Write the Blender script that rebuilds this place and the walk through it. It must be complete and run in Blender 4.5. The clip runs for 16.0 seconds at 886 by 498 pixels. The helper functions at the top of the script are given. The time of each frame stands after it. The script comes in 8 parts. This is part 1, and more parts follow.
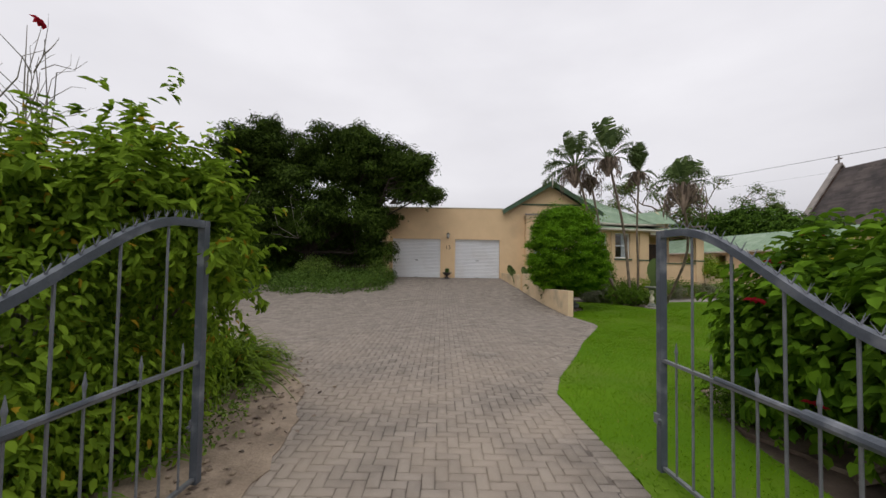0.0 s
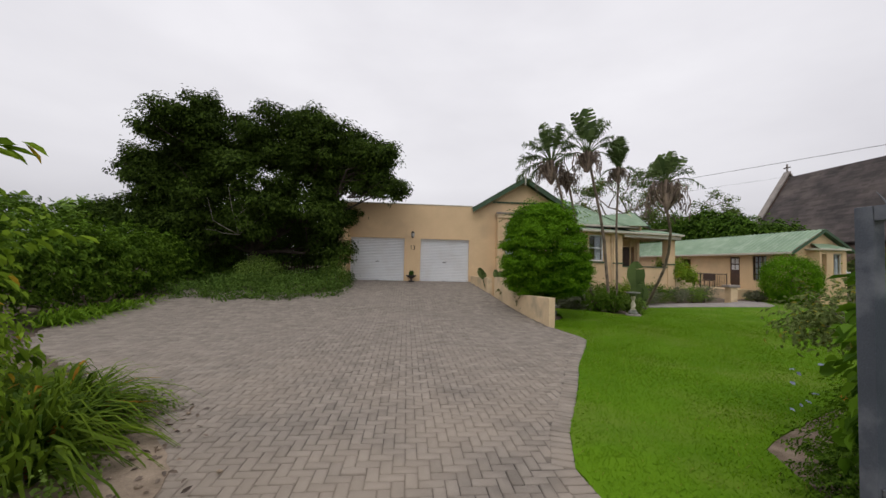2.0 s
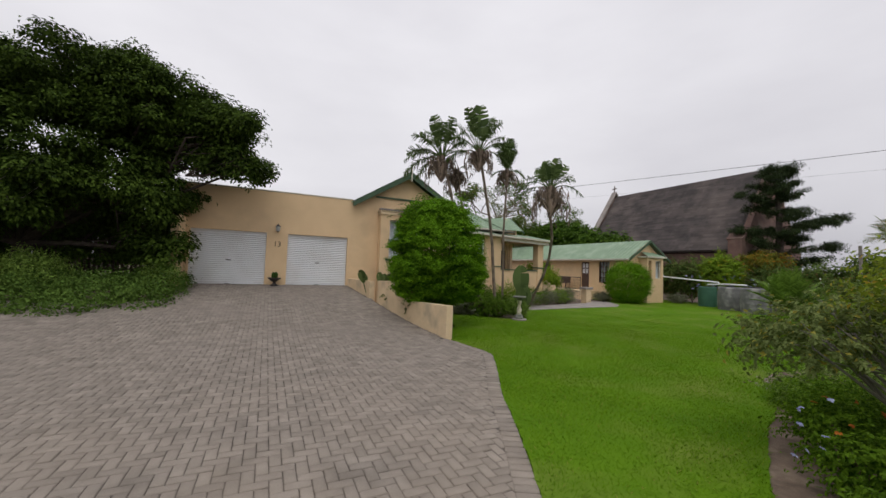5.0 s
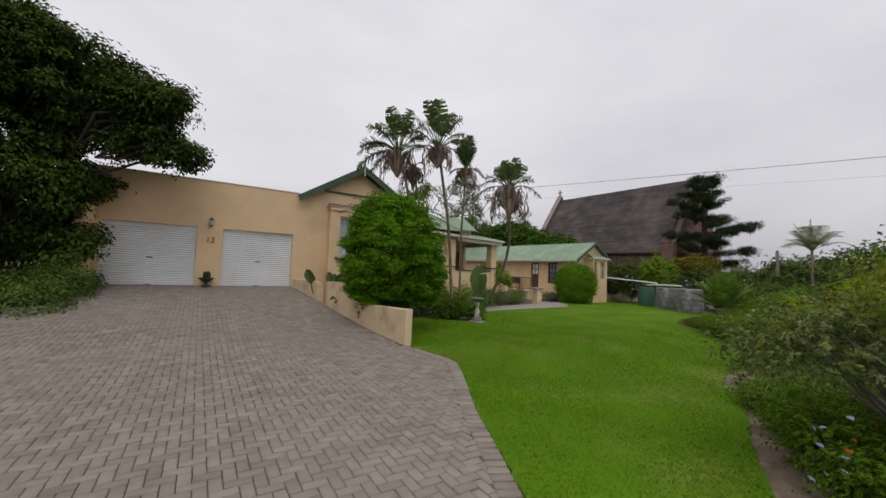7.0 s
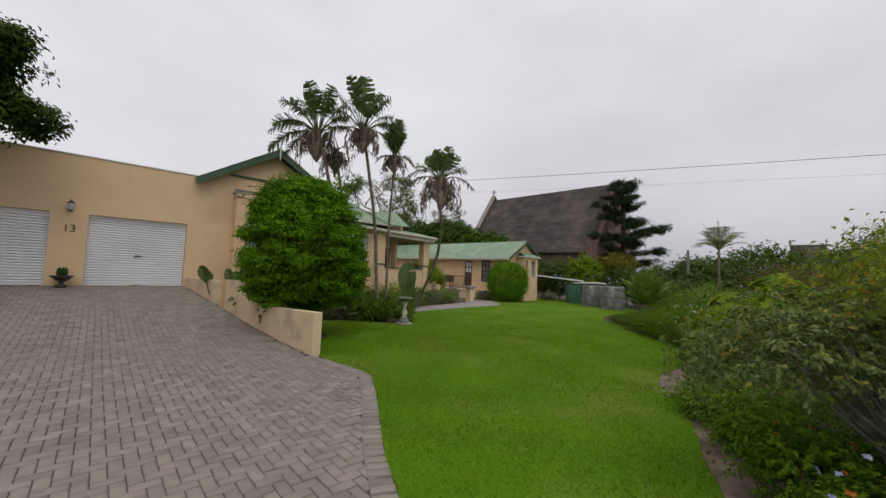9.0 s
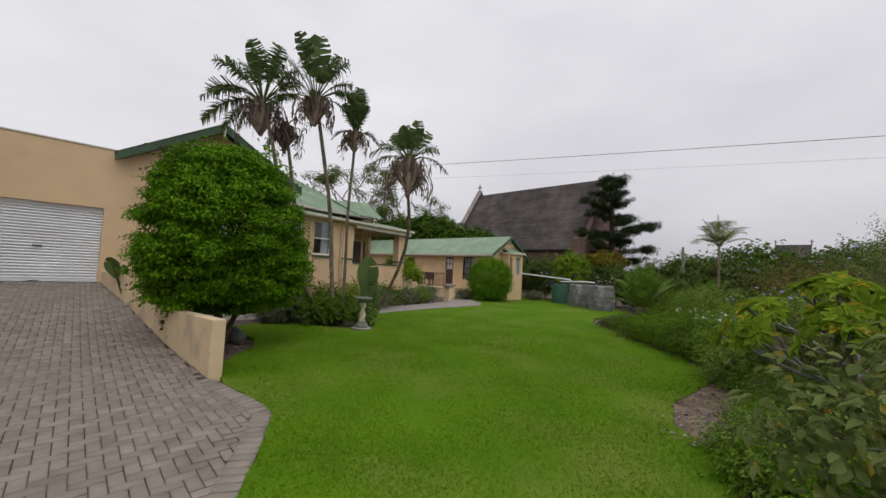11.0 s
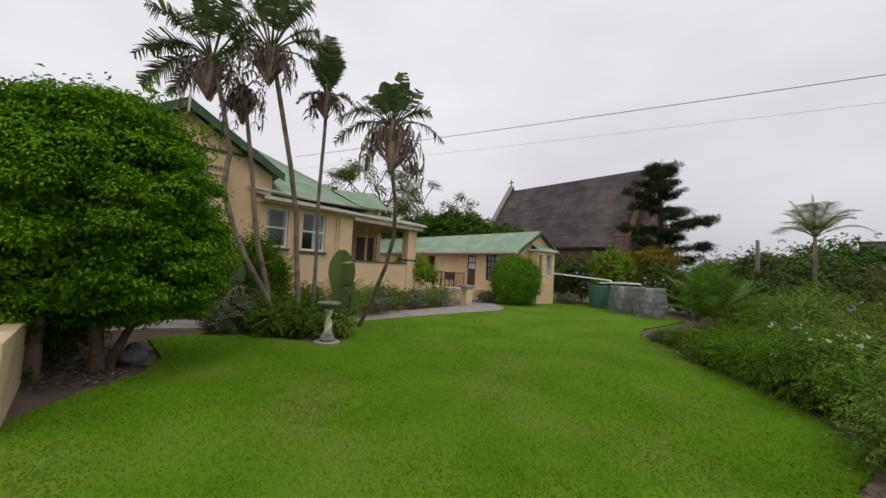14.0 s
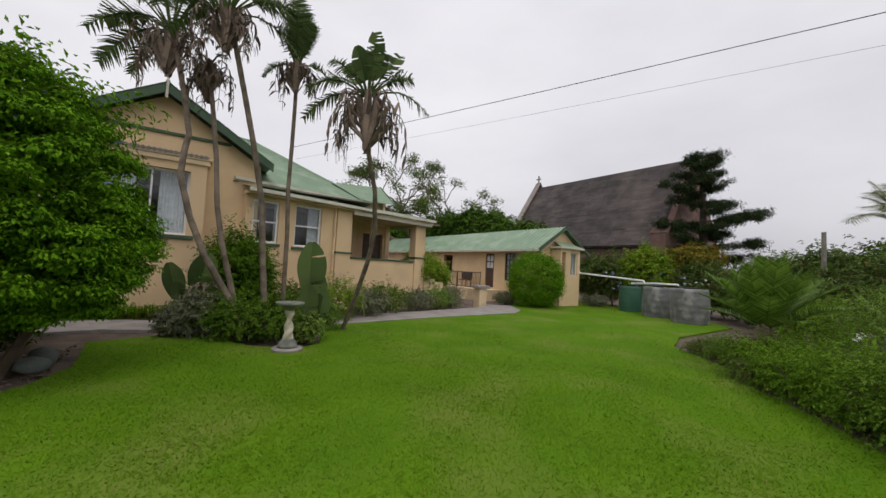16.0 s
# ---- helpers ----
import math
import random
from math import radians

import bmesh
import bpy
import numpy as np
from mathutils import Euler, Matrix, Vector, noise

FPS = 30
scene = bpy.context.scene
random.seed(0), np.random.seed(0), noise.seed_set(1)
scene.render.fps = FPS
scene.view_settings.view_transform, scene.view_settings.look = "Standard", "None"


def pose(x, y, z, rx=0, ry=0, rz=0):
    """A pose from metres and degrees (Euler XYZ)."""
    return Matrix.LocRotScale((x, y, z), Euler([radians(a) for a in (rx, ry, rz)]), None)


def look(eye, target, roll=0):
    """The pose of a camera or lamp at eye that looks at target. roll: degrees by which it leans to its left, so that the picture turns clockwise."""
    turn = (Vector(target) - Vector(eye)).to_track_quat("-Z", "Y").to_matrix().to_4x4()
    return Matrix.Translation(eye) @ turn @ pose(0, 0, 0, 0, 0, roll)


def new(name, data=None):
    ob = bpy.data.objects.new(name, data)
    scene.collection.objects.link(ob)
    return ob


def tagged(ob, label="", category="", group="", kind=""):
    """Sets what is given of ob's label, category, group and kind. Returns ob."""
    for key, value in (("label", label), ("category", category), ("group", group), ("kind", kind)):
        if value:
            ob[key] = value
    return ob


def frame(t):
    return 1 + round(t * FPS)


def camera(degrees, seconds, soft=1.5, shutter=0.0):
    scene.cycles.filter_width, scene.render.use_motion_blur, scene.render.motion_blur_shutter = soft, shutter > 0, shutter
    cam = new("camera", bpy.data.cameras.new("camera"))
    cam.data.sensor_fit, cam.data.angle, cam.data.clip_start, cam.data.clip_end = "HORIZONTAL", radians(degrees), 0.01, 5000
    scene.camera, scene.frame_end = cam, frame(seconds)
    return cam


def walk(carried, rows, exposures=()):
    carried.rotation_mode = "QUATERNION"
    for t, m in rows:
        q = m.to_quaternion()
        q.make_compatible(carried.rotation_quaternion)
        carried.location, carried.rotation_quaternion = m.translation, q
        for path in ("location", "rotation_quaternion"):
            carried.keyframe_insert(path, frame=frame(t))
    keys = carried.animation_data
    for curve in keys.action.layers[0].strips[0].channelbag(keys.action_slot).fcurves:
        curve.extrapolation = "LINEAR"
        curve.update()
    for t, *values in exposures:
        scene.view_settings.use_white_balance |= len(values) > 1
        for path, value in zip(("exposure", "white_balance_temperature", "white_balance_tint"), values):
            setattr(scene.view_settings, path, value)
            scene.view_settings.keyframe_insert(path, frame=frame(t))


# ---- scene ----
# camera and walk, light, materials, helpers
cam = camera(99.7, 16.0)
PATH = [
    (0, (-4.172, -12.098, 1.702), (-4.168, -10.099, 1.769), 0.9),
    (0.5, (-4.196, -11.597, 1.696), (-4.19, -9.598, 1.766), 1.0),
    (1, (-4.19, -11.123, 1.717), (-4.182, -9.124, 1.789), 1.0),
    (1.5, (-4.144, -10.726, 1.748), (-4.079, -8.728, 1.823), 1.1),
    (2, (-4.124, -10.291, 1.728), (-3.934, -8.302, 1.805), 1.3),
    (2.5, (-4.106, -9.91, 1.734), (-3.814, -7.933, 1.814), 1.4),
    (3, (-4.087, -9.532, 1.759), (-3.66, -7.58, 1.843), 1.6),
    (3.5, (-4.134, -9.22, 1.75), (-3.585, -7.299, 1.841), 1.8),
    (4, (-4.197, -8.961, 1.765), (-3.54, -7.074, 1.86), 1.9),
    (4.5, (-4.206, -8.688, 1.76), (-3.446, -6.841, 1.858), 2.0),
    (7, (-4.166, -7.716, 1.781), (-3.077, -6.042, 1.89), 2.5),
    (7.5, (-4.085, -7.589, 1.773), (-2.943, -5.951, 1.885), 2.5),
    (8, (-3.88, -7.326, 1.752), (-2.669, -5.739, 1.866), 2.5),
    (8.5, (-3.602, -7.166, 1.734), (-2.305, -5.648, 1.851), 2.5),
    (9, (-3.24, -6.972, 1.724), (-1.884, -5.507, 1.843), 2.6),
    (11.5, (-1.12, -5.847, 1.708), (0.283, -4.426, 1.816), 3.1),
    (12, (-0.68, -5.625, 1.683), (0.713, -4.194, 1.792), 3.2),
    (12.5, (-0.301, -5.407, 1.68), (1.084, -3.968, 1.789), 3.2),
    (13, (0.134, -5.203, 1.688), (1.495, -3.741, 1.793), 3.3),
    (13.5, (0.525, -5.074, 1.67), (1.833, -3.565, 1.776), 3.1),
    (14, (0.943, -4.917, 1.671), (2.2, -3.365, 1.774), 3.1),
    (14.5, (1.363, -4.793, 1.636), (2.586, -3.214, 1.74), 3.1),
    (15, (1.808, -4.65, 1.616), (3.0, -3.048, 1.715), 3.2),
    (15.5, (2.147, -4.511, 1.618), (3.3, -2.88, 1.717), 3.1),
    (16, (2.527, -4.421, 1.591), (3.649, -2.768, 1.693), 3.1),
]
EXPOSURES = [(0.0, 0.14), (4.0, 0.12), (6.8, 0.0), (9.2, -0.02), (11.5, 0.06), (16.0, 0.12)]
walk(cam, [(t, look(eye, target, roll)) for t, eye, target, roll in PATH], EXPOSURES)

# ---- overcast sky and soft sun ----
world = bpy.data.worlds.new("overcast_sky")
scene.world = world
world.use_nodes = True
wn, wl = world.node_tree.nodes, world.node_tree.links
wn.clear()
w_out = wn.new("ShaderNodeOutputWorld")
w_bg = wn.new("ShaderNodeBackground")
w_sky = wn.new("ShaderNodeTexSky")
w_sky.sky_type, w_sky.sun_disc = "NISHITA", False
w_sky.sun_elevation, w_sky.sun_rotation = radians(58), radians(200)
w_sky.dust_density = 4.0
w_hsv = wn.new("ShaderNodeHueSaturation")
w_hsv.inputs["Saturation"].default_value = 0.25
w_hsv.inputs["Value"].default_value = 0.10
w_co = wn.new("ShaderNodeTexCoord")
w_map = wn.new("ShaderNodeMapping")
w_map.inputs["Scale"].default_value = (1.0, 1.0, 2.6)
w_noise = wn.new("ShaderNodeTexNoise")
w_noise.inputs["Scale"].default_value = 1.6
w_noise.inputs["Detail"].default_value = 5.0
w_ramp = wn.new("ShaderNodeValToRGB")
w_ramp.color_ramp.elements[0].position, w_ramp.color_ramp.elements[0].color = 0.28, (0.74, 0.725, 0.77, 1)
w_ramp.color_ramp.elements[1].position, w_ramp.color_ramp.elements[1].color = 0.72, (0.93, 0.915, 0.955, 1)
w_mix = wn.new("ShaderNodeMixRGB")
w_mix.inputs["Fac"].default_value = 0.85
wl.new(w_sky.outputs["Color"], w_hsv.inputs["Color"])
wl.new(w_co.outputs["Generated"], w_map.inputs["Vector"])
wl.new(w_map.outputs["Vector"], w_noise.inputs["Vector"])
wl.new(w_noise.outputs["Fac"], w_ramp.inputs["Fac"])
wl.new(w_hsv.outputs["Color"], w_mix.inputs["Color1"])
wl.new(w_ramp.outputs["Color"], w_mix.inputs["Color2"])
w_sep = wn.new("ShaderNodeSeparateXYZ")
w_dome = wn.new("ShaderNodeValToRGB")
w_dome.color_ramp.elements[0].position, w_dome.color_ramp.elements[0].color = 0.0, (0.56, 0.56, 0.58, 1)
w_dome.color_ramp.elements[1].position, w_dome.color_ramp.elements[1].color = 0.75, (1.10, 1.10, 1.10, 1)
w_mid = w_dome.color_ramp.elements.new(0.2)
w_mid.color = (0.90, 0.90, 0.905, 1)
w_dim = wn.new("ShaderNodeMixRGB")
w_dim.blend_type = "MULTIPLY"
w_dim.inputs["Fac"].default_value = 1.0
wl.new(w_co.outputs["Generated"], w_sep.inputs["Vector"])
wl.new(w_sep.outputs["Z"], w_dome.inputs["Fac"])
wl.new(w_mix.outputs["Color"], w_dim.inputs["Color1"])
wl.new(w_dome.outputs["Color"], w_dim.inputs["Color2"])
wl.new(w_dim.outputs["Color"], w_bg.inputs["Color"])
wl.new(w_bg.outputs["Background"], w_out.inputs["Surface"])
w_bg.inputs["Strength"].default_value = 1.0

sun_data = bpy.data.lights.new("sun", "SUN")
sun_data.energy, sun_data.angle, sun_data.color = 0.8, radians(50), (1.0, 0.97, 0.93)
sun = new("sun", sun_data)
sun.matrix_world = look((-6, -14, 30), (0, 0, 0))


# ---- materials ----
def material(name, base, dark=None, scale=8.0, rough=0.8, bump=0.3, fine=90.0, metal=0.0, per="", spread=0.0, stain=None, stain_scale=0.7, spec=0.4):
    """A surface with variation at two scales: broad blotches between base and dark, a fine grain and bump."""
    m = bpy.data.materials.new(name)
    m.use_nodes = True
    n, l = m.node_tree.nodes, m.node_tree.links
    b = n["Principled BSDF"]
    b.inputs["Roughness"].default_value, b.inputs["Metallic"].default_value = rough, metal
    b.inputs["Specular IOR Level"].default_value = spec
    co = n.new("ShaderNodeTexCoord")
    big = n.new("ShaderNodeTexNoise")
    big.inputs["Scale"].default_value, big.inputs["Detail"].default_value = scale, 6.0
    tiny = n.new("ShaderNodeTexNoise")
    tiny.inputs["Scale"].default_value, tiny.inputs["Detail"].default_value = fine, 3.0
    for t in (big, tiny):
        l.new(co.outputs["Object"], t.inputs["Vector"])
    dark = dark or tuple(0.72 * c for c in base)
    ramp = n.new("ShaderNodeValToRGB")
    ramp.color_ramp.elements[0].position, ramp.color_ramp.elements[0].color = 0.32, (*dark, 1)
    ramp.color_ramp.elements[1].position, ramp.color_ramp.elements[1].color = 0.66, (*base, 1)
    l.new(big.outputs["Fac"], ramp.inputs["Fac"])
    grain = n.new("ShaderNodeMixRGB")
    grain.blend_type = "OVERLAY"
    grain.inputs["Fac"].default_value = 0.25
    l.new(ramp.outputs["Color"], grain.inputs["Color1"])
    l.new(tiny.outputs["Fac"], grain.inputs["Color2"])
    colour = grain.outputs["Color"]
    if stain:
        blot = n.new("ShaderNodeTexNoise")
        blot.inputs["Scale"].default_value, blot.inputs["Detail"].default_value = stain_scale, 7.0
        l.new(co.outputs["Object"], blot.inputs["Vector"])
        edge = n.new("ShaderNodeValToRGB")
        edge.color_ramp.elements[0].position, edge.color_ramp.elements[1].position = 0.5, 0.68
        l.new(blot.outputs["Fac"], edge.inputs["Fac"])
        sm = n.new("ShaderNodeMixRGB")
        l.new(edge.outputs["Color"], sm.inputs["Fac"])
        l.new(colour, sm.inputs["Color1"])
        sm.inputs["Color2"].default_value = (*stain, 1)
        colour = sm.outputs["Color"]
    if per:
        src = n.new("ShaderNodeObjectInfo") if per == "object" else n.new("ShaderNodeNewGeometry")
        rnd = src.outputs["Random"] if per == "object" else src.outputs["Random Per Island"]
        hsv = n.new("ShaderNodeHueSaturation")
        mp = n.new("ShaderNodeMapRange")
        mp.inputs["To Min"].default_value, mp.inputs["To Max"].default_value = 1 - spread, 1 + spread
        l.new(rnd, mp.inputs["Value"])
        l.new(mp.outputs["Result"], hsv.inputs["Value"])
        l.new(colour, hsv.inputs["Color"])
        colour = hsv.outputs["Color"]
    l.new(colour, b.inputs["Base Color"])
    if bump:
        bp = n.new("ShaderNodeBump")
        bp.inputs["Strength"].default_value, bp.inputs["Distance"].default_value = bump, 0.01
        l.new(tiny.outputs["Fac"], bp.inputs["Height"])
        l.new(bp.outputs["Normal"], b.inputs["Normal"])
    return m


def leaf_material(name, dark, light, through_light=0.4, rough=0.62, odd=None):
    """Leaves: each leaf its own shade between dark and light, a few in the odd colour; some light passes through."""
    m = bpy.data.materials.new(name)
    m.use_nodes = True
    n, l = m.node_tree.nodes, m.node_tree.links
    b, out = n["Principled BSDF"], n["Material Output"]
    geo = n.new("ShaderNodeNewGeometry")
    co = n.new("ShaderNodeTexCoord")
    patch = n.new("ShaderNodeTexNoise")
    patch.inputs["Scale"].default_value, patch.inputs["Detail"].default_value = 1.3, 3.0
    l.new(co.outputs["Object"], patch.inputs["Vector"])
    add = n.new("ShaderNodeMath")
    add.operation = "MULTIPLY_ADD"
    add.inputs[1].default_value, add.inputs[2].default_value = 0.55, 0.0
    l.new(geo.outputs["Random Per Island"], add.inputs[0])
    both = n.new("ShaderNodeMath")
    both.operation = "MULTIPLY_ADD"
    both.inputs[1].default_value = 0.6
    l.new(patch.outputs["Fac"], both.inputs[0])
    l.new(add.outputs[0], both.inputs[2])
    ramp = n.new("ShaderNodeValToRGB")
    ramp.color_ramp.elements[0].position, ramp.color_ramp.elements[0].color = 0.2, (*dark, 1)
    ramp.color_ramp.elements[1].position, ramp.color_ramp.elements[1].color = 0.85, (*light, 1)
    l.new(both.outputs[0], ramp.inputs["Fac"])
    colour = ramp.outputs["Color"]
    if odd:
        pick = n.new("ShaderNodeMath")
        pick.operation = "GREATER_THAN"
        pick.inputs[1].default_value = 1 - odd[1]
        l.new(geo.outputs["Random Per Island"], pick.inputs[0])
        mx = n.new("ShaderNodeMixRGB")
        l.new(pick.outputs[0], mx.inputs["Fac"])
        l.new(colour, mx.inputs["Color1"])
        mx.inputs["Color2"].default_value = (*odd[0], 1)
        colour = mx.outputs["Color"]
    l.new(colour, b.inputs["Base Color"])
    b.inputs["Roughness"].default_value = rough
    b.inputs["Specular IOR Level"].default_value = 0.05
    tr = n.new("ShaderNodeBsdfTranslucent")
    l.new(colour, tr.inputs["Color"])
    mix = n.new("ShaderNodeMixShader")
    mix.inputs["Fac"].default_value = through_light
    l.new(b.outputs["BSDF"], mix.inputs[1])
    l.new(tr.outputs["BSDF"], mix.inputs[2])
    l.new(mix.outputs["Shader"], out.inputs["Surface"])
    return m


def glass_material(name, tint=(0.9, 0.95, 0.95)):
    m = bpy.data.materials.new(name)
    m.use_nodes = True
    n, l = m.node_tree.nodes, m.node_tree.links
    b = n["Principled BSDF"]
    b.inputs["Base Color"].default_value = (*tint, 1)
    b.inputs["Roughness"].default_value = 0.03
    b.inputs["Transmission Weight"].default_value = 1.0
    b.inputs["IOR"].default_value = 1.45
    return m


CREAM = material("cream_wall_paint", (0.72, 0.525, 0.315), (0.655, 0.475, 0.28), 1.2, 0.85, 0.25, 160, stain=(0.60, 0.435, 0.262), stain_scale=0.8)
CREAM_OLD = material("stained_cream_plaster", (0.72, 0.555, 0.35), (0.63, 0.485, 0.305), 2.0, 0.9, 0.4, 140, stain=(0.47, 0.375, 0.25), stain_scale=1.6)
GREEN_ROOF = material("green_roof_paint", (0.21, 0.30, 0.195), (0.165, 0.25, 0.16), 0.9, 0.5, 0.1, 60, stain=(0.27, 0.35, 0.25), stain_scale=1.4)
GREEN_TRIM = material("dark_green_trim_paint", (0.06, 0.11, 0.06), (0.042, 0.08, 0.045), 3.0, 0.5, 0.15, 80)
WHITE = material("white_paint", (0.80, 0.80, 0.80), (0.72, 0.73, 0.74), 2.0, 0.5, 0.1, 70)
DOOR_WHITE = material("white_door_enamel", (0.78, 0.79, 0.80), (0.73, 0.745, 0.76), 0.8, 0.5, 0.03, 60, stain=(0.70, 0.70, 0.70), stain_scale=0.9)
GUTTER = material("pale_gutter_paint", (0.62, 0.58, 0.48), (0.5, 0.47, 0.4), 3.0, 0.5, 0.1, 60)
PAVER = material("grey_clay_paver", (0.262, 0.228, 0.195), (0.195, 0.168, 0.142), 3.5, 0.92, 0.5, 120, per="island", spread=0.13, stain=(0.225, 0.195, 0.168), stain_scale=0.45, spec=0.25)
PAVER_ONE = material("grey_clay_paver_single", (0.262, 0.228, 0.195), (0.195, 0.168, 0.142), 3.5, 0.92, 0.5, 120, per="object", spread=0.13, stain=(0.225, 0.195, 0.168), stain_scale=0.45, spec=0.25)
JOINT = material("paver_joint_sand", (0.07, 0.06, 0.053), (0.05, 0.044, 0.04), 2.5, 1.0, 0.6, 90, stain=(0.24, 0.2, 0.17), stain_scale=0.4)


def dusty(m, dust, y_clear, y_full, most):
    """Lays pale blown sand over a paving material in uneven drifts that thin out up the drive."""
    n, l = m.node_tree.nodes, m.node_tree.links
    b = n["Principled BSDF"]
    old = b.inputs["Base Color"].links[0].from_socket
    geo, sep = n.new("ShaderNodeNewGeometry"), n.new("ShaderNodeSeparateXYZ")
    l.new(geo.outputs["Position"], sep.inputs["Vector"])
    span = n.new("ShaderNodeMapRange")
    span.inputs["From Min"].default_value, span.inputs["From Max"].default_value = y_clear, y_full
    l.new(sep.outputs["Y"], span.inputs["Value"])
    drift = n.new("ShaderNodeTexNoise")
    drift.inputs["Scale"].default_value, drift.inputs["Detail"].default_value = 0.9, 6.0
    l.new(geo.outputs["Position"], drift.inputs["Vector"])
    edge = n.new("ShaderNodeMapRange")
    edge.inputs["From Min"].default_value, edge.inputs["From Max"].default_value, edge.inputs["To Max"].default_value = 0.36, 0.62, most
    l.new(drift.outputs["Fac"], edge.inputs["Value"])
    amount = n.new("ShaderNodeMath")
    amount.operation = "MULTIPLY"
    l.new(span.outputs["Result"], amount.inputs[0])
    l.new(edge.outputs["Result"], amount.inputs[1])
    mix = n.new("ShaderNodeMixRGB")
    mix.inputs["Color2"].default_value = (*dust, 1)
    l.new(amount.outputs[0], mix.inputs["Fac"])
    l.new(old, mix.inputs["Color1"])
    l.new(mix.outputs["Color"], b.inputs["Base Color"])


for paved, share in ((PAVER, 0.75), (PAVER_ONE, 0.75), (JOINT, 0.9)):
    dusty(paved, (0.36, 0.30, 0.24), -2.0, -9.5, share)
SOIL = material("garden_soil", (0.13, 0.095, 0.07), (0.07, 0.052, 0.04), 3.0, 1.0, 0.9, 45, stain=(0.17, 0.13, 0.1), stain_scale=1.2)
SAND = material("sandy_soil", (0.34, 0.265, 0.195), (0.19, 0.145, 0.105), 3.0, 1.0, 0.9, 45)
DAMP = material("damp_bare_soil", (0.20, 0.145, 0.105), (0.10, 0.072, 0.052), 5.0, 1.0, 1.0, 60, stain=(0.27, 0.21, 0.155), stain_scale=3.0)
RUST = material("rusty_cycad_heart", (0.30, 0.13, 0.04), (0.16, 0.07, 0.03), 8.0, 0.9, 0.5, 60, per="island", spread=0.3)
TURF = material("lawn_turf", (0.096, 0.192, 0.006), (0.070, 0.155, 0.005), 0.9, 1.0, 0.1, 60, stain=(0.14, 0.19, 0.028), stain_scale=0.55, spec=0.1)
PATH_GREY = material("worn_concrete_path", (0.30, 0.27, 0.25), (0.21, 0.19, 0.175), 2.0, 0.95, 0.5, 80)
STEEL = material("grey_gate_paint", (0.085, 0.097, 0.118), (0.06, 0.07, 0.086), 5.0, 0.45, 0.15, 140, stain=(0.19, 0.20, 0.22), stain_scale=5.0)
STEEL_BAR = material("galvanised_bar", (0.20, 0.21, 0.225), (0.13, 0.14, 0.155), 6.0, 0.45, 0.15, 120, metal=0.3)
BLACK = material("black_plastic", (0.02, 0.02, 0.022), (0.014, 0.014, 0.015), 4.0, 0.5, 0.1, 60)
IRON = material("dark_iron", (0.03, 0.03, 0.032), (0.05, 0.035, 0.028), 7.0, 0.55, 0.2, 90)
BROWN_WOOD = material("dark_brown_joinery", (0.085, 0.045, 0.028), (0.05, 0.028, 0.02), 6.0, 0.5, 0.2, 90)
OLD_WOOD = material("weathered_wood", (0.26, 0.24, 0.20), (0.15, 0.135, 0.115), 7.0, 0.9, 0.5, 60)
BARK = material("grey_brown_bark", (0.20, 0.155, 0.115), (0.10, 0.075, 0.055), 6.0, 0.95, 0.9, 40)
WARM_BARK = material("brown_tree_bark", (0.13, 0.095, 0.065), (0.06, 0.045, 0.032), 6.0, 0.95, 0.9, 40)
PALE_BARK = material("pale_ringed_bark", (0.23, 0.18, 0.135), (0.10, 0.078, 0.058), 5.0, 0.95, 0.9, 30)
DARK_BARK = material("dark_bark", (0.07, 0.055, 0.042), (0.04, 0.03, 0.025), 5.0, 0.95, 0.8, 30)
DRY = material("dry_dead_leaf", (0.22, 0.165, 0.125), (0.10, 0.075, 0.06), 5.0, 0.9, 0.4, 50, per="island", spread=0.4)
SLATE = material("brown_slate_roof", (0.085, 0.07, 0.066), (0.05, 0.043, 0.042), 0.9, 0.9, 0.5, 9, per="island", spread=0.22, stain=(0.12, 0.098, 0.088), stain_scale=0.35)
RED_BRICK = material("weathered_red_stone", (0.19, 0.115, 0.092), (0.12, 0.078, 0.066), 1.2, 0.95, 0.6, 14, stain=(0.24, 0.18, 0.15), stain_scale=0.6)
PALE_STONE = material("pale_coping_stone", (0.32, 0.285, 0.26), (0.22, 0.195, 0.18), 2.0, 0.9, 0.4, 30)
TANK_GREY = material("grey_tank_plastic", (0.19, 0.19, 0.187), (0.11, 0.11, 0.11), 2.0, 0.75, 0.2, 40, stain=(0.30, 0.295, 0.285), stain_scale=2.6)
TANK_GREEN = material("green_tank_plastic", (0.05, 0.14, 0.09), (0.035, 0.105, 0.07), 2.0, 0.6, 0.15, 40)
CONCRETE = material("pale_cast_concrete", (0.62, 0.56, 0.43), (0.46, 0.41, 0.32), 9.0, 0.9, 0.5, 70, stain=(0.38, 0.35, 0.27), stain_scale=6)
MOSSY = material("mossy_concrete", (0.21, 0.21, 0.18), (0.10, 0.115, 0.09), 8.0, 0.95, 0.6, 60)
ROCK = material("grey_green_rock", (0.13, 0.15, 0.135), (0.075, 0.085, 0.078), 4.0, 0.9, 0.6, 40)
CURTAIN = material("white_lace_curtain", (0.72, 0.72, 0.74), (0.55, 0.56, 0.6), 9.0, 0.95, 0.2, 90)
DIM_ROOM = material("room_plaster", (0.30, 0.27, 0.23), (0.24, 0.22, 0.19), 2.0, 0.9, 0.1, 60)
GLASS = glass_material("window_glass")
WIRE = material("black_cable", (0.03, 0.03, 0.035), (0.02, 0.02, 0.024), 3.0, 0.6, 0.0, 30)
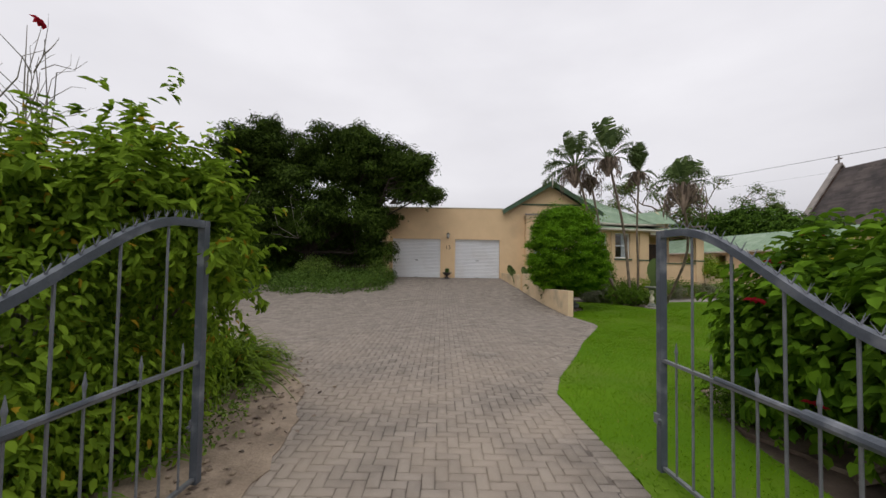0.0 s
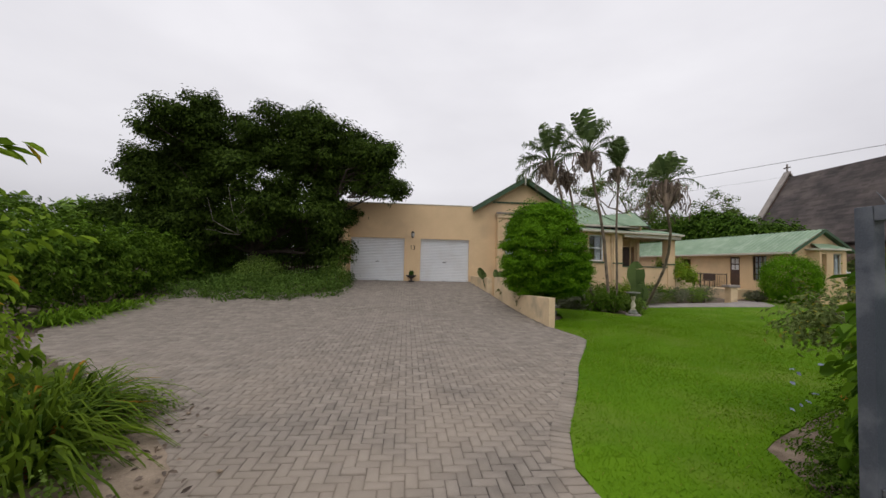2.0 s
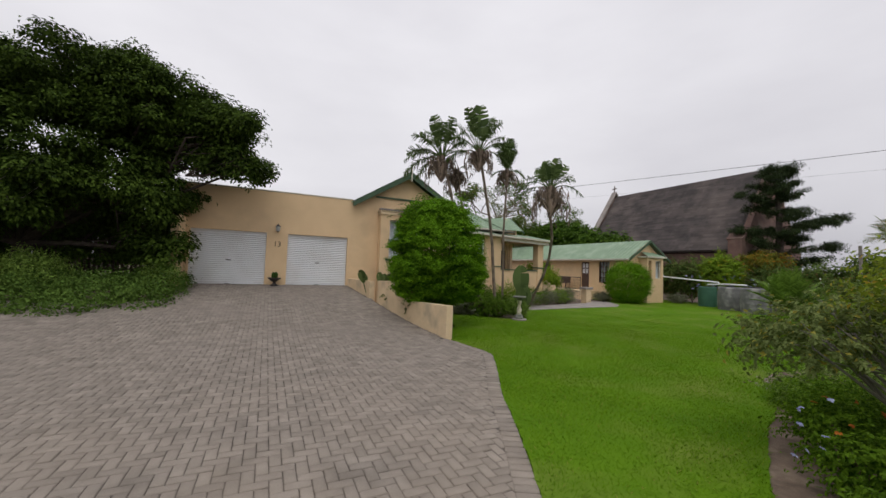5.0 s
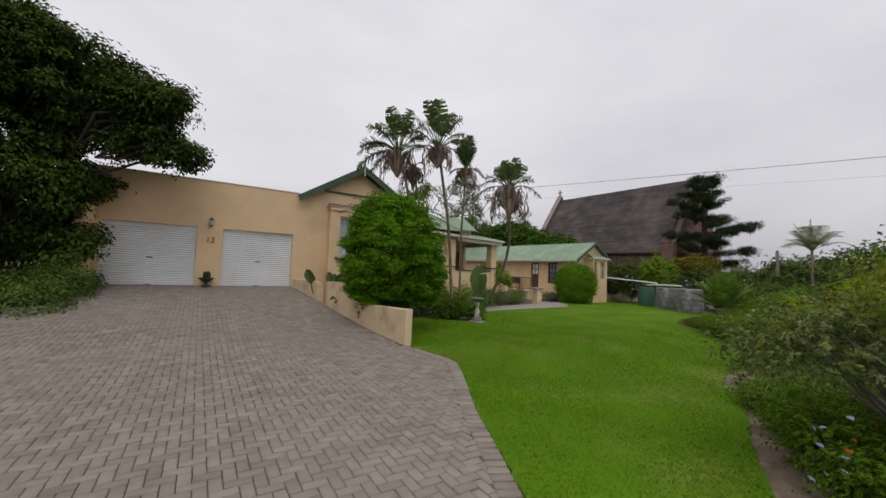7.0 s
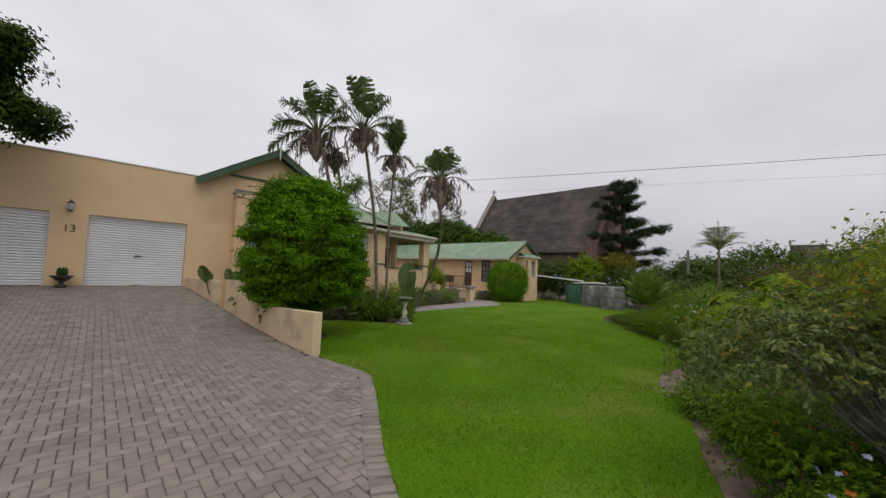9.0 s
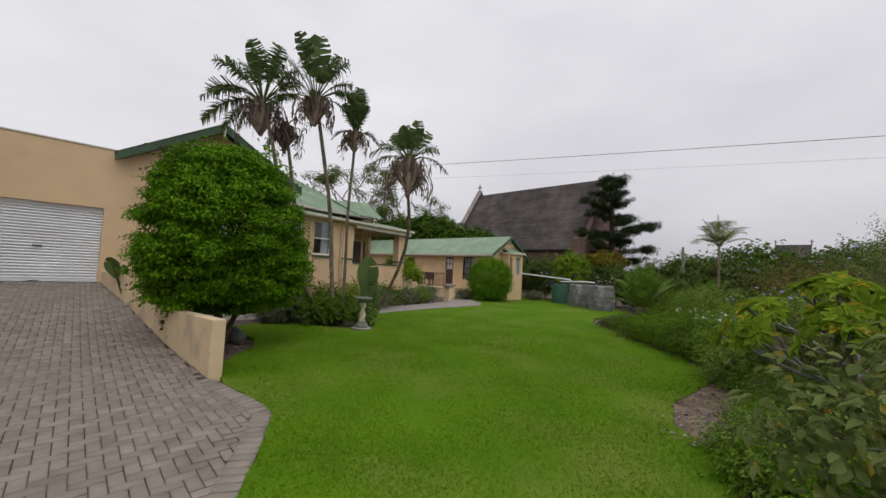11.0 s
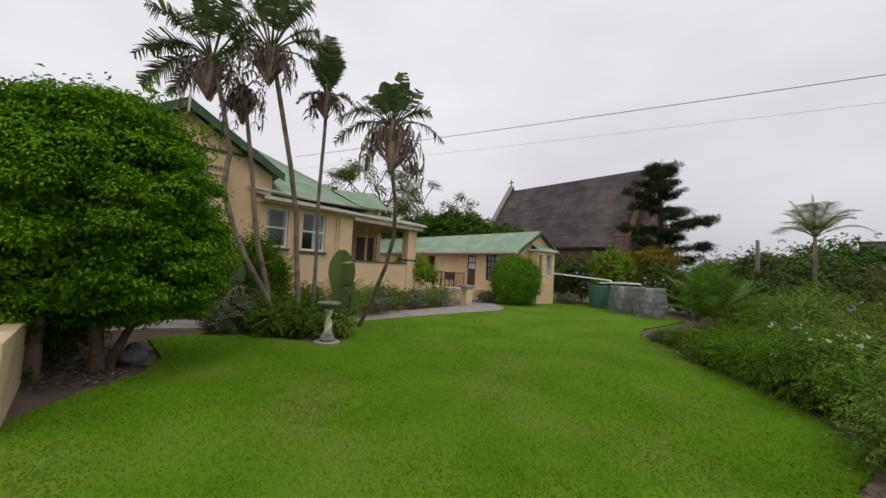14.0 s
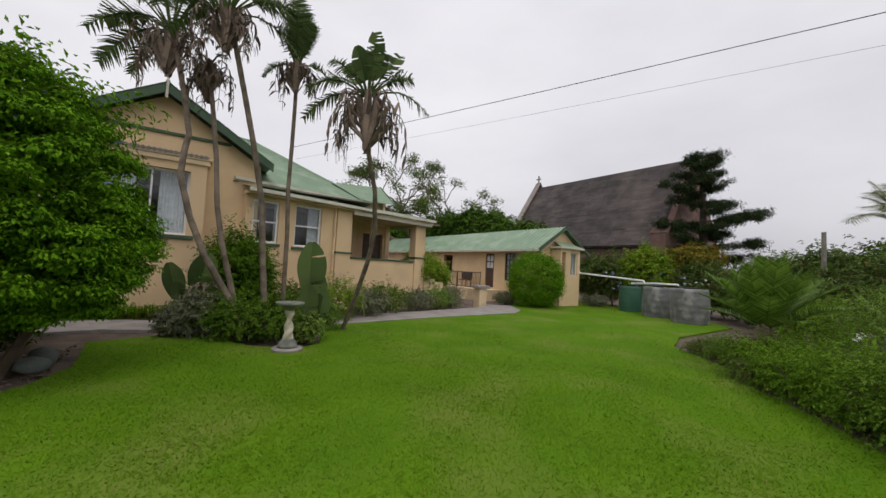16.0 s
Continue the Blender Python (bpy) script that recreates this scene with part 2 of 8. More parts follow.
PVC = material("white_pvc", (0.82, 0.82, 0.82), (0.72, 0.72, 0.72), 4.0, 0.4, 0.05, 60)
BRASS = material("dark_bronze", (0.10, 0.08, 0.05), (0.06, 0.05, 0.035), 8.0, 0.45, 0.1, 60, metal=0.6)
LAMP_GLASS = material("frosted_lamp_glass", (0.45, 0.45, 0.43), (0.36, 0.36, 0.35), 8.0, 0.25, 0.05, 60)

L_BUSH = leaf_material("bright_green_leaf", (0.024, 0.075, 0.004), (0.175, 0.365, 0.014), 0.24)
L_TREE = leaf_material("dark_tree_leaf", (0.010, 0.022, 0.004), (0.072, 0.118, 0.016), 0.12)
L_HEDGE = leaf_material("hedge_leaf", (0.028, 0.065, 0.007), (0.145, 0.25, 0.024), 0.28)
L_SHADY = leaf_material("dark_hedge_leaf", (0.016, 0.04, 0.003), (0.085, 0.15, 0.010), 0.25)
L_COVER = leaf_material("groundcover_leaf", (0.065, 0.125, 0.02), (0.29, 0.42, 0.085), 0.4)
L_BED = leaf_material("bed_groundcover_leaf", (0.03, 0.065, 0.012), (0.13, 0.215, 0.04), 0.25)
L_FRESH = leaf_material("fresh_creeper_leaf", (0.05, 0.105, 0.008), (0.30, 0.45, 0.04), 0.44, odd=((0.48, 0.33, 0.03), 0.02))
L_HIB = leaf_material("hibiscus_leaf", (0.028, 0.075, 0.006), (0.15, 0.28, 0.018), 0.4)
L_GREY = leaf_material("grey_green_leaf", (0.055, 0.085, 0.022), (0.27, 0.33, 0.11), 0.38, odd=((0.30, 0.23, 0.07), 0.06))
L_SENNA = leaf_material("dusty_pinnate_leaf", (0.055, 0.085, 0.02), (0.29, 0.35, 0.12), 0.38, odd=((0.36, 0.32, 0.06), 0.08))
L_SILVER = leaf_material("silver_leaf", (0.10, 0.115, 0.065), (0.25, 0.265, 0.165), 0.25)
L_PALM = leaf_material("paddle_leaf", (0.034, 0.06, 0.018), (0.135, 0.19, 0.065), 0.3, rough=0.45)
L_CYCAD = leaf_material("cycad_leaf", (0.045, 0.095, 0.012), (0.19, 0.31, 0.045), 0.3, rough=0.42)
L_PINE = leaf_material("cypress_foliage", (0.012, 0.024, 0.010), (0.05, 0.075, 0.026), 0.12)
L_FAR = leaf_material("far_tree_leaf", (0.022, 0.055, 0.008), (0.105, 0.195, 0.022), 0.2)
L_BROWN = leaf_material("rusty_seeding_leaf", (0.075, 0.075, 0.025), (0.27, 0.24, 0.09), 0.35, odd=((0.30, 0.16, 0.06), 0.25))
L_DULL = leaf_material("dull_shrub_leaf", (0.034, 0.065, 0.014), (0.155, 0.225, 0.055), 0.28, odd=((0.22, 0.14, 0.06), 0.06))
L_ORANGE = leaf_material("orange_aloe_leaf", (0.06, 0.09, 0.012), (0.24, 0.22, 0.03), 0.25, odd=((0.42, 0.17, 0.02), 0.12))
L_PLUM = leaf_material("frangipani_leaf", (0.09, 0.17, 0.012), (0.26, 0.37, 0.03), 0.38, odd=((0.44, 0.36, 0.03), 0.07))
L_PLUMB = leaf_material("yellowing_shoot_leaf", (0.08, 0.13, 0.01), (0.30, 0.36, 0.04), 0.4, odd=((0.36, 0.26, 0.03), 0.08))
L_FERN = leaf_material("fern_leaf", (0.05, 0.12, 0.010), (0.22, 0.37, 0.03), 0.4)
L_STRAP = leaf_material("strap_leaf", (0.02, 0.05, 0.012), (0.07, 0.13, 0.025), 0.3)
L_STRAPM = leaf_material("dark_mound_leaf", (0.035, 0.085, 0.006), (0.17, 0.30, 0.02), 0.35)
L_STRAPY = leaf_material("yellowing_strap_leaf", (0.035, 0.075, 0.008), (0.16, 0.24, 0.02), 0.35, odd=((0.34, 0.17, 0.02), 0.04))
L_GRASS = leaf_material("grass_blade", (0.083, 0.178, 0.004), (0.14, 0.262, 0.010), 0.35, rough=0.7, odd=((0.24, 0.25, 0.05), 0.04))
F_RED = leaf_material("red_petal", (0.35, 0.01, 0.03), (0.6, 0.03, 0.06), 0.3)
F_BLUE = leaf_material("pale_blue_petal", (0.22, 0.22, 0.42), (0.42, 0.44, 0.62), 0.3)
F_WHITE = leaf_material("white_petal", (0.55, 0.55, 0.5), (0.75, 0.75, 0.72), 0.3)
F_ORANGE = leaf_material("orange_petal", (0.5, 0.12, 0.03), (0.65, 0.25, 0.05), 0.3)


# ---- building helpers ----
def link_mesh(name, mesh, mat, parent=None, label=""):
    ob = new(name, mesh)
    mesh.materials.append(mat)
    if parent:
        ob.parent = parent
    return tagged(ob, label) if label else ob


def part(name, bm, mat, parent=None, label="", smooth=False):
    mesh = bpy.data.meshes.new(name)
    bmesh.ops.recalc_face_normals(bm, faces=bm.faces)
    if smooth:
        for f in bm.faces:
            f.smooth = True
    bm.to_mesh(mesh)
    bm.free()
    return link_mesh(name, mesh, mat, parent, label)


def arrays(name, verts, faces, mat, parent=None, label="", smooth=False):
    """One mesh from numpy arrays: verts (n, 3), faces (m, k)."""
    mesh = bpy.data.meshes.new(name)
    k = faces.shape[1]
    mesh.vertices.add(len(verts))
    mesh.vertices.foreach_set("co", np.ascontiguousarray(verts, dtype=np.float32).ravel())
    mesh.loops.add(faces.size)
    mesh.loops.foreach_set("vertex_index", np.ascontiguousarray(faces, dtype=np.int32).ravel())
    mesh.polygons.add(len(faces))
    mesh.polygons.foreach_set("loop_start", np.arange(0, faces.size, k, dtype=np.int32))
    if smooth:
        mesh.polygons.foreach_set("use_smooth", np.ones(len(faces), dtype=bool))
    mesh.update(calc_edges=True)
    return link_mesh(name, mesh, mat, parent, label)


def thing(name, m, label, category, group=""):
    ob = new(name)
    ob.matrix_basis = m
    ob.empty_display_size = 0.2
    return tagged(ob, label, category, group)


def setting(ob, label=""):
    return tagged(ob, label, kind="structure")


def box(bm, x0, x1, y0, y1, z0, z1, bevel=0.0):
    vs = [bm.verts.new((x, y, z)) for z in (z0, z1) for y in (y0, y1) for x in (x0, x1)]
    fs = [bm.faces.new([vs[i] for i in q]) for q in ((0, 2, 3, 1), (4, 5, 7, 6), (0, 1, 5, 4), (2, 6, 7, 3), (0, 4, 6, 2), (1, 3, 7, 5))]
    if bevel:
        es = list({e for f in fs for e in f.edges})
        bmesh.ops.bevel(bm, geom=es, offset=bevel, segments=2, affect="EDGES", profile=0.7)
    return bm


def tube(bm, pts, radii, seg=8, cap=True):
    """A round limb along points with a radius at each."""
    pts = [Vector(p) for p in pts]
    rings = []
    side = None
    for i, p in enumerate(pts):
        way = (pts[min(i + 1, len(pts) - 1)] - pts[max(i - 1, 0)]).normalized()
        if side is None:
            side = way.orthogonal().normalized()
        side = (side - way * side.dot(way)).normalized()
        up = way.cross(side)
        r = radii[i] if hasattr(radii, "__len__") else radii
        rings.append([bm.verts.new(p + r * (math.cos(a) * side + math.sin(a) * up)) for a in (2 * math.pi * j / seg for j in range(seg))])
    for a, b in zip(rings, rings[1:]):
        for j in range(seg):
            bm.faces.new((a[j], a[(j + 1) % seg], b[(j + 1) % seg], b[j]))
    if cap:
        bm.faces.new(rings[0][::-1])
        bm.faces.new(rings[-1])
    return bm


def lathe(bm, profile, seg=24, cx=0.0, cy=0.0):
    """A turned solid from (radius, height) pairs."""
    rings = [[bm.verts.new((cx + r * math.cos(2 * math.pi * j / seg), cy + r * math.sin(2 * math.pi * j / seg), z)) for j in range(seg)] for r, z in profile]
    for a, b in zip(rings, rings[1:]):
        for j in range(seg):
            bm.faces.new((a[j], a[(j + 1) % seg], b[(j + 1) % seg], b[j]))
    bm.faces.new(rings[0][::-1])
    bm.faces.new(rings[-1])
    return bm


def pierced_wall(bm, u0, u1, z0, z1, y0, y1, holes):
    """A wall along x from u0 to u1, y0 (front) to y1 (back), with holes (a, b, c, d) cut right through."""
    us = sorted({u0, u1, *[v for h in holes for v in h[:2]]})
    zs = sorted({z0, z1, *[v for h in holes for v in h[2:]]})
    verts = {}

    def v(i, k, y):
        key = (i, k, y)
        if key not in verts:
            verts[key] = bm.verts.new((us[i], y, zs[k]))
        return verts[key]

    def solid(i, k):
        if not (0 <= i < len(us) - 1 and 0 <= k < len(zs) - 1):
            return False
        cu, cz = (us[i] + us[i + 1]) / 2, (zs[k] + zs[k + 1]) / 2
        return not any(a < cu < b and c < cz < d for a, b, c, d in holes)

    for i in range(len(us) - 1):
        for k in range(len(zs) - 1):
            if not solid(i, k):
                continue
            bm.faces.new((v(i, k, y0), v(i + 1, k, y0), v(i + 1, k + 1, y0), v(i, k + 1, y0)))
            bm.faces.new((v(i, k, y1), v(i, k + 1, y1), v(i + 1, k + 1, y1), v(i + 1, k, y1)))
            for di, dk, a, b in ((-1, 0, (i, k), (i, k + 1)), (1, 0, (i + 1, k), (i + 1, k + 1)), (0, -1, (i, k), (i + 1, k)), (0, 1, (i, k + 1), (i + 1, k + 1))):
                if not solid(i + di, k + dk):
                    bm.faces.new((v(*a, y0), v(*b, y0), v(*b, y1), v(*a, y1)))
    return bm


def slab(bm, corners, thick):
    """A flat sheet with thickness, from its upper corners in order."""
    c = [Vector(p) for p in corners]
    nrm = (c[1] - c[0]).cross(c[2] - c[0]).normalized()
    top = [bm.verts.new(p) for p in c]
    low = [bm.verts.new(p - nrm * thick) for p in c]
    bm.faces.new(top)
    bm.faces.new(low[::-1])
    for i in range(len(c)):
        j = (i + 1) % len(c)
        bm.faces.new((top[i], low[i], low[j], top[j]))
    return bm


def corrugated(bm, a, b, c, d, pitch=0.15, height=0.02, per=4):
    """A corrugated sheet over the quad a-b (eave) to d-c (ridge), ribs running up the slope."""
    a, b, c, d = (Vector(p) for p in (a, b, c, d))
    n = max(4, int((b - a).length / pitch * per))
    nrm = (b - a).cross(d - a).normalized()
    if nrm.z < 0:
        nrm = -nrm
    lo, hi = [], []
    for i in range(n + 1):
        s = i / n
        off = nrm * (height * math.cos(s * (b - a).length / pitch * 2 * math.pi))
        lo.append(bm.verts.new(a.lerp(b, s) + off))
        hi.append(bm.verts.new(d.lerp(c, s) + off))
    for i in range(n):
        bm.faces.new((lo[i], lo[i + 1], hi[i + 1], hi[i]))
    return bm


# ---- foliage helpers ----
def leaf_arrays(pos, nrm, length, width, rng, fold=0.25, along=None, plain=False):
    """Folded leaves with a rounded outline: each one island of two quads that meet at the midrib."""
    n = len(pos)
    length = np.broadcast_to(length, (n,)) * rng.uniform(0.7, 1.25, n)
    width = np.broadcast_to(width, (n,)) * rng.uniform(0.75, 1.2, n)
    r = rng.normal(size=(n, 3)) if along is None else along
    nrm = nrm / (np.linalg.norm(nrm, axis=1, keepdims=True) + 1e-9)
    t = r - nrm * np.sum(r * nrm, axis=1, keepdims=True)
    t /= np.linalg.norm(t, axis=1, keepdims=True) + 1e-9
    s = np.cross(nrm, t)
    tip = pos + t * length[:, None] - nrm * (length * 0.15)[:, None]
    if plain:
        wing = [pos + t * (length * 0.45)[:, None] + s * (sg * width * 0.5)[:, None] + nrm * (width * fold)[:, None] for sg in (1, -1)]
        v = np.stack([pos, wing[0], tip, wing[1]], axis=1).reshape(-1, 3)
        i = np.arange(n) * 4
        return v, np.stack([np.stack([i, i + 1, i + 2], 1), np.stack([i, i + 2, i + 3], 1)], 1).reshape(-1, 3)
    rows = [pos]
    for sg in (1, -1):
        for at, wide in ((0.28, 0.46), (0.66, 0.40)):
            rows.append(pos + t * (length * at)[:, None] + s * (sg * width * wide)[:, None] + nrm * (width * fold - length * 0.06 * at)[:, None])
    base, l1, l2, r1, r2 = rows
    v = np.stack([base, l1, l2, tip, r2, r1], axis=1).reshape(-1, 3)
    i = np.arange(n) * 6
    f = np.stack([np.stack([i, i + 3, i + 2, i + 1], 1), np.stack([i, i + 5, i + 4, i + 3], 1)], 1).reshape(-1, 4)
    return v, f


def sprays(name, blobs, sprigs, per, length, width, mat, parent=None, seed=1, label="", lumps=0.18, zmin=None, reach=0.65, arch=0.15, side=0.9, lift=0.75, start=0.25, plain=True):
    """A crown of sprigs: each runs from inside an ellipsoid to its uneven skin, arches over a little and carries leaves along its outer part."""
    rng = np.random.default_rng(seed)
    bl = np.array(blobs, float)
    area = (bl[:, 3] * bl[:, 4] * bl[:, 5]) ** (2 / 3)
    which = rng.choice(len(bl), sprigs, p=area / area.sum())
    d = rng.normal(size=(sprigs, 3))
    d[:, 2] += 0.12
    d /= np.linalg.norm(d, axis=1, keepdims=True)
    size = bl[which, 3:6]
    out = 1 + rng.normal(0, lumps, sprigs) + lumps * np.sin(5 * d[:, 0] + 2 * which) * np.sin(6 * d[:, 1] + which)
    end = bl[which, :3] + d * size * out[:, None]
    root = bl[which, :3] + d * size * (1 - reach) - np.stack([np.zeros(sprigs), np.zeros(sprigs), size[:, 2] * 0.2], 1)
    bend = np.stack([np.zeros(sprigs), np.zeros(sprigs), arch * np.linalg.norm(end - root, axis=1)], 1)
    s = start + (1 - start) * rng.uniform(0, 1, (sprigs, per)) ** 0.8
    p = root[:, None] + (end - root)[:, None] * s[..., None] + bend[:, None] * (4 * s * (1 - s))[..., None]
    way = (end - root)[:, None] + bend[:, None] * (4 - 8 * s)[..., None]
    way = way / (np.linalg.norm(way, axis=2, keepdims=True) + 1e-9)
    pos, way = p.reshape(-1, 3), way.reshape(-1, 3)
    n = len(pos)
    along = way + rng.normal(0, side * 0.6, (n, 3))
    nrm = way * 0.3 + rng.normal(0, 0.4, (n, 3)) + np.repeat(d, per, axis=0) * 0.5
    nrm[:, 2] += lift
    pos = pos + rng.normal(0, 0.15, (n, 3)) * np.reshape(length, (-1, 1))
    v, f = leaf_arrays(pos, nrm, length, width, rng, along=along, plain=plain)
    if zmin is not None:
        v[:, 2] = np.maximum(v[:, 2], zmin)
    return arrays(name, v, f, mat, parent, label)


def foliage(name, blobs, clusters, per, spread, length, width, mat, parent=None, seed=1, label="", inner=0.55, upward=0.35, flat=1.0, lumps=0.22, zmin=None, hang=0.0, plain=True):
    """A crown of many leaves: clusters of leaves set on the lumpy skins of ellipsoids (x, y, z, rx, ry, rz)."""
    rng = np.random.default_rng(seed)
    bl = np.array(blobs, float)
    area = (bl[:, 3] * bl[:, 4] * bl[:, 5]) ** (2 / 3)
    which = rng.choice(len(bl), clusters, p=area / area.sum())
    d = rng.normal(size=(clusters, 3))
    d /= np.linalg.norm(d, axis=1, keepdims=True)
    rad = rng.uniform(inner, 1.0, clusters) ** 0.5
    ph = rng.uniform(0, 6.28, 6)
    lump = 1 + lumps * (np.sin(5 * d[:, 0] + ph[0] + which) * np.sin(4 * d[:, 1] + ph[1] + 2 * which) + 0.6 * np.sin(9 * d[:, 2] + ph[2] + which) * np.sin(8 * d[:, 0] + ph[3])) + rng.normal(0, 0.05, clusters)
    c = bl[which, :3] + d * bl[which, 3:6] * (rad * lump)[:, None]
    keep = np.ones(clusters, bool)
    for k in range(len(bl)):
        q = np.sum(((c - bl[k, :3]) / bl[k, 3:6]) ** 2, axis=1)
        keep &= ~((q < inner * 0.8) & (which != k))
    if zmin is not None:
        keep &= c[:, 2] > zmin
    c, d = c[keep], d[keep]
    n = len(c) * per
    cc, dd = np.repeat(c, per, axis=0), np.repeat(d, per, axis=0)
    off = rng.normal(0, spread, (n, 3)) * (1, 1, flat)
    pos = cc + off
    nrm = dd * 0.6 + off / spread * 0.35 + rng.normal(0, 0.45, (n, 3))
    nrm[:, 2] += upward
    along = dd * 0.8 + off / spread * 0.6 + rng.normal(0, 0.5, (n, 3))
    along[:, 2] -= hang
    v, f = leaf_arrays(pos, nrm, length, width, rng, along=along, plain=plain)
    if zmin is not None:
        v[:, 2] = np.maximum(v[:, 2], zmin)
    return arrays(name, v, f, mat, parent, label)


def clumped(blobs, each, size, seed):
    """Splits each ellipsoid into smaller clumps set over its skin, upper half first, with gaps between."""
    rng = np.random.default_rng(seed)
    out = []
    for x, y, z, rx, ry, rz in blobs:
        n = max(3, int(each * (rx * ry * rz) ** (2 / 3)))
        for _ in range(n):
            d = rng.normal(size=3)
            d[2] += 0.15
            d /= np.linalg.norm(d)
            s = size * rng.uniform(0.7, 1.3)
            k = rng.uniform(0.62, 0.98)
            out.append((x + d[0] * rx * k, y + d[1] * ry * k, z + d[2] * rz * k, s * 1.15, s * 1.15, s * 0.72))
    return out


def strap_arrays(roots, tips_dir, length, width, bend, rng, seg=4):
    """Long narrow leaves that arch over: ribbons of quads."""
    n = len(roots)
    length = length * rng.uniform(0.65, 1.15, n)
    way = tips_dir / np.linalg.norm(tips_dir, axis=1, keepdims=True)
    side = np.cross(way, (0, 0, 1.0))
    side /= np.linalg.norm(side, axis=1, keepdims=True) + 1e-6
    rows = []
    for k in range(seg + 1):
        s = k / seg
        p = roots + way * (length * s)[:, None]
        p[:, 2] -= bend * length * s * s
        w = width * (1 - s ** 1.8) * 0.5 + 0.001
        rows.append(p + side * w)
        rows.append(p - side * w)
    v = np.stack(rows, axis=1).reshape(-1, 3)
    base = np.arange(n) * 2 * (seg + 1)
    f = np.concatenate([np.stack([base + 2 * k, base + 2 * k + 1, base + 2 * k + 3, base + 2 * k + 2], 1) for k in range(seg)])
    return v, f


def straps(name, centres, count, length, width, bend, mat, parent=None, seed=1, radius=0.1, lean=0.7, label=""):
    rng = np.random.default_rng(seed)
    c = np.repeat(np.array(centres, float), count, axis=0)
    n = len(c)
    a = rng.uniform(0, 2 * np.pi, n)
    r = radius * np.sqrt(rng.uniform(0, 1, n))
    c = c + np.stack([r * np.cos(a), r * np.sin(a), np.zeros(n)], 1)
    tilt = rng.uniform(0.1, lean, n)
    d = np.stack([np.cos(a) * tilt, np.sin(a) * tilt, np.ones(n) * 0.9], 1)
    v, f = strap_arrays(c, d, length, width, bend, rng)
    return arrays(name, v, f, mat, parent, label)


def limbs(bm, root, tops, r0, rng, wobble=0.15, seg=7):
    """Limbs from a root to each top, thinning and wandering."""
    root = Vector(root)
    for t in tops:
        t = Vector(t)
        pts = [root.lerp(t, s) + Vector(rng.normal(0, wobble, 3)) * (s * (1.2 - s) * 2) for s in (0, 0.3, 0.6, 0.85, 1)]
        pts[0] = root
        tube(bm, pts, [r0, r0 * 0.75, r0 * 0.5, r0 * 0.3, r0 * 0.12], seg)
    return bm


def blossoms(name, centres, mat, size, parent, seed=3, petals=5, label=""):
    """Small flowers: a few broad petals round each centre."""
    rng = np.random.default_rng(seed)
    c = np.repeat(np.array(centres, float), petals, axis=0)
    n = len(c)
    a = np.tile(np.arange(petals) * 2 * np.pi / petals, len(centres)) + rng.uniform(0, 1, n)
    tilt = np.repeat(rng.normal(0, 0.6, (len(centres), 3)), petals, axis=0)
    along = np.stack([np.cos(a), np.sin(a), np.zeros(n) + 0.25], 1) + tilt * 0.4
    nrm = np.stack([np.zeros(n), np.zeros(n) - 0.5, np.ones(n)], 1) + tilt
    v, f = leaf_arrays(c, nrm, size, size * 0.8, rng, along=along)
    ob = arrays(name, v, f, mat, parent, label)
    return tagged(ob, kind="stuff") if len(centres) > 4 else ob


def drive_z(x, y):
    """Height of the paved drive: level by the gate, rising to the garage."""
    s = np.clip((np.asarray(y, float) + 1.0) / 9.3, 0, 1)
    return 0.83 * s * s * (1.6 - 0.6 * s)


# ---- ground, lawn, path ----
def terrain_z(x, y):
    left = np.clip((0.15 - 0.083 * np.clip(np.asarray(y, float), 0, 8) - np.asarray(x, float)) / 0.25, 0, 1)
    return left * drive_z(x, y) - 0.06


def ground_sheet():
    xs = np.unique(np.concatenate([np.linspace(-420, -40, 12), np.linspace(-40, -2, 40), np.linspace(-2, 2, 33), np.linspace(2, 40, 30), np.linspace(40, 420, 12)]))
    ys = np.unique(np.concatenate([np.linspace(-420, -40, 12), np.linspace(-40, 40, 90), np.linspace(40, 420, 12)]))
    gx, gy = np.meshgrid(xs, ys, indexing="ij")
    v = np.stack([gx, gy, terrain_z(gx, gy)], -1).reshape(-1, 3)
    i, j = np.meshgrid(np.arange(len(xs) - 1), np.arange(len(ys) - 1), indexing="ij")
    k = (i * len(ys) + j).ravel()
    f = np.stack([k, k + len(ys), k + len(ys) + 1, k + 1], 1)
    return setting(arrays("ground", v, f, SOIL, smooth=True), "brown garden soil reaching to the horizon")


ground_sheet()

DRIVE_RIGHT = [(-2.6, -14.0), (-2.6, -8.65), (-2.64, -7.15), (-2.4, -6.5), (-1.83, -5.44), (-1.5, -4.8), (-1.08, -3.93), (-0.22, -2.46), (0.15, -1.75), (0.17, -1.35), (0.0, -0.3), (-0.10, 0.0)]
DRIVE_LEFT = [(-5.95, -14.0), (-5.9, -8.6), (-6.25, -6.8), (-6.8, -5.95), (-7.6, -5.2), (-9.2, -3.9), (-11.4, -2.3), (-12.5, -0.6), (-12.9, 3.0), (-12.75, 5.9), (-9.2, 5.15), (-7.4, 5.3), (-6.75, 5.9), (-7.0, 6.5), (-7.0, 8.3)]
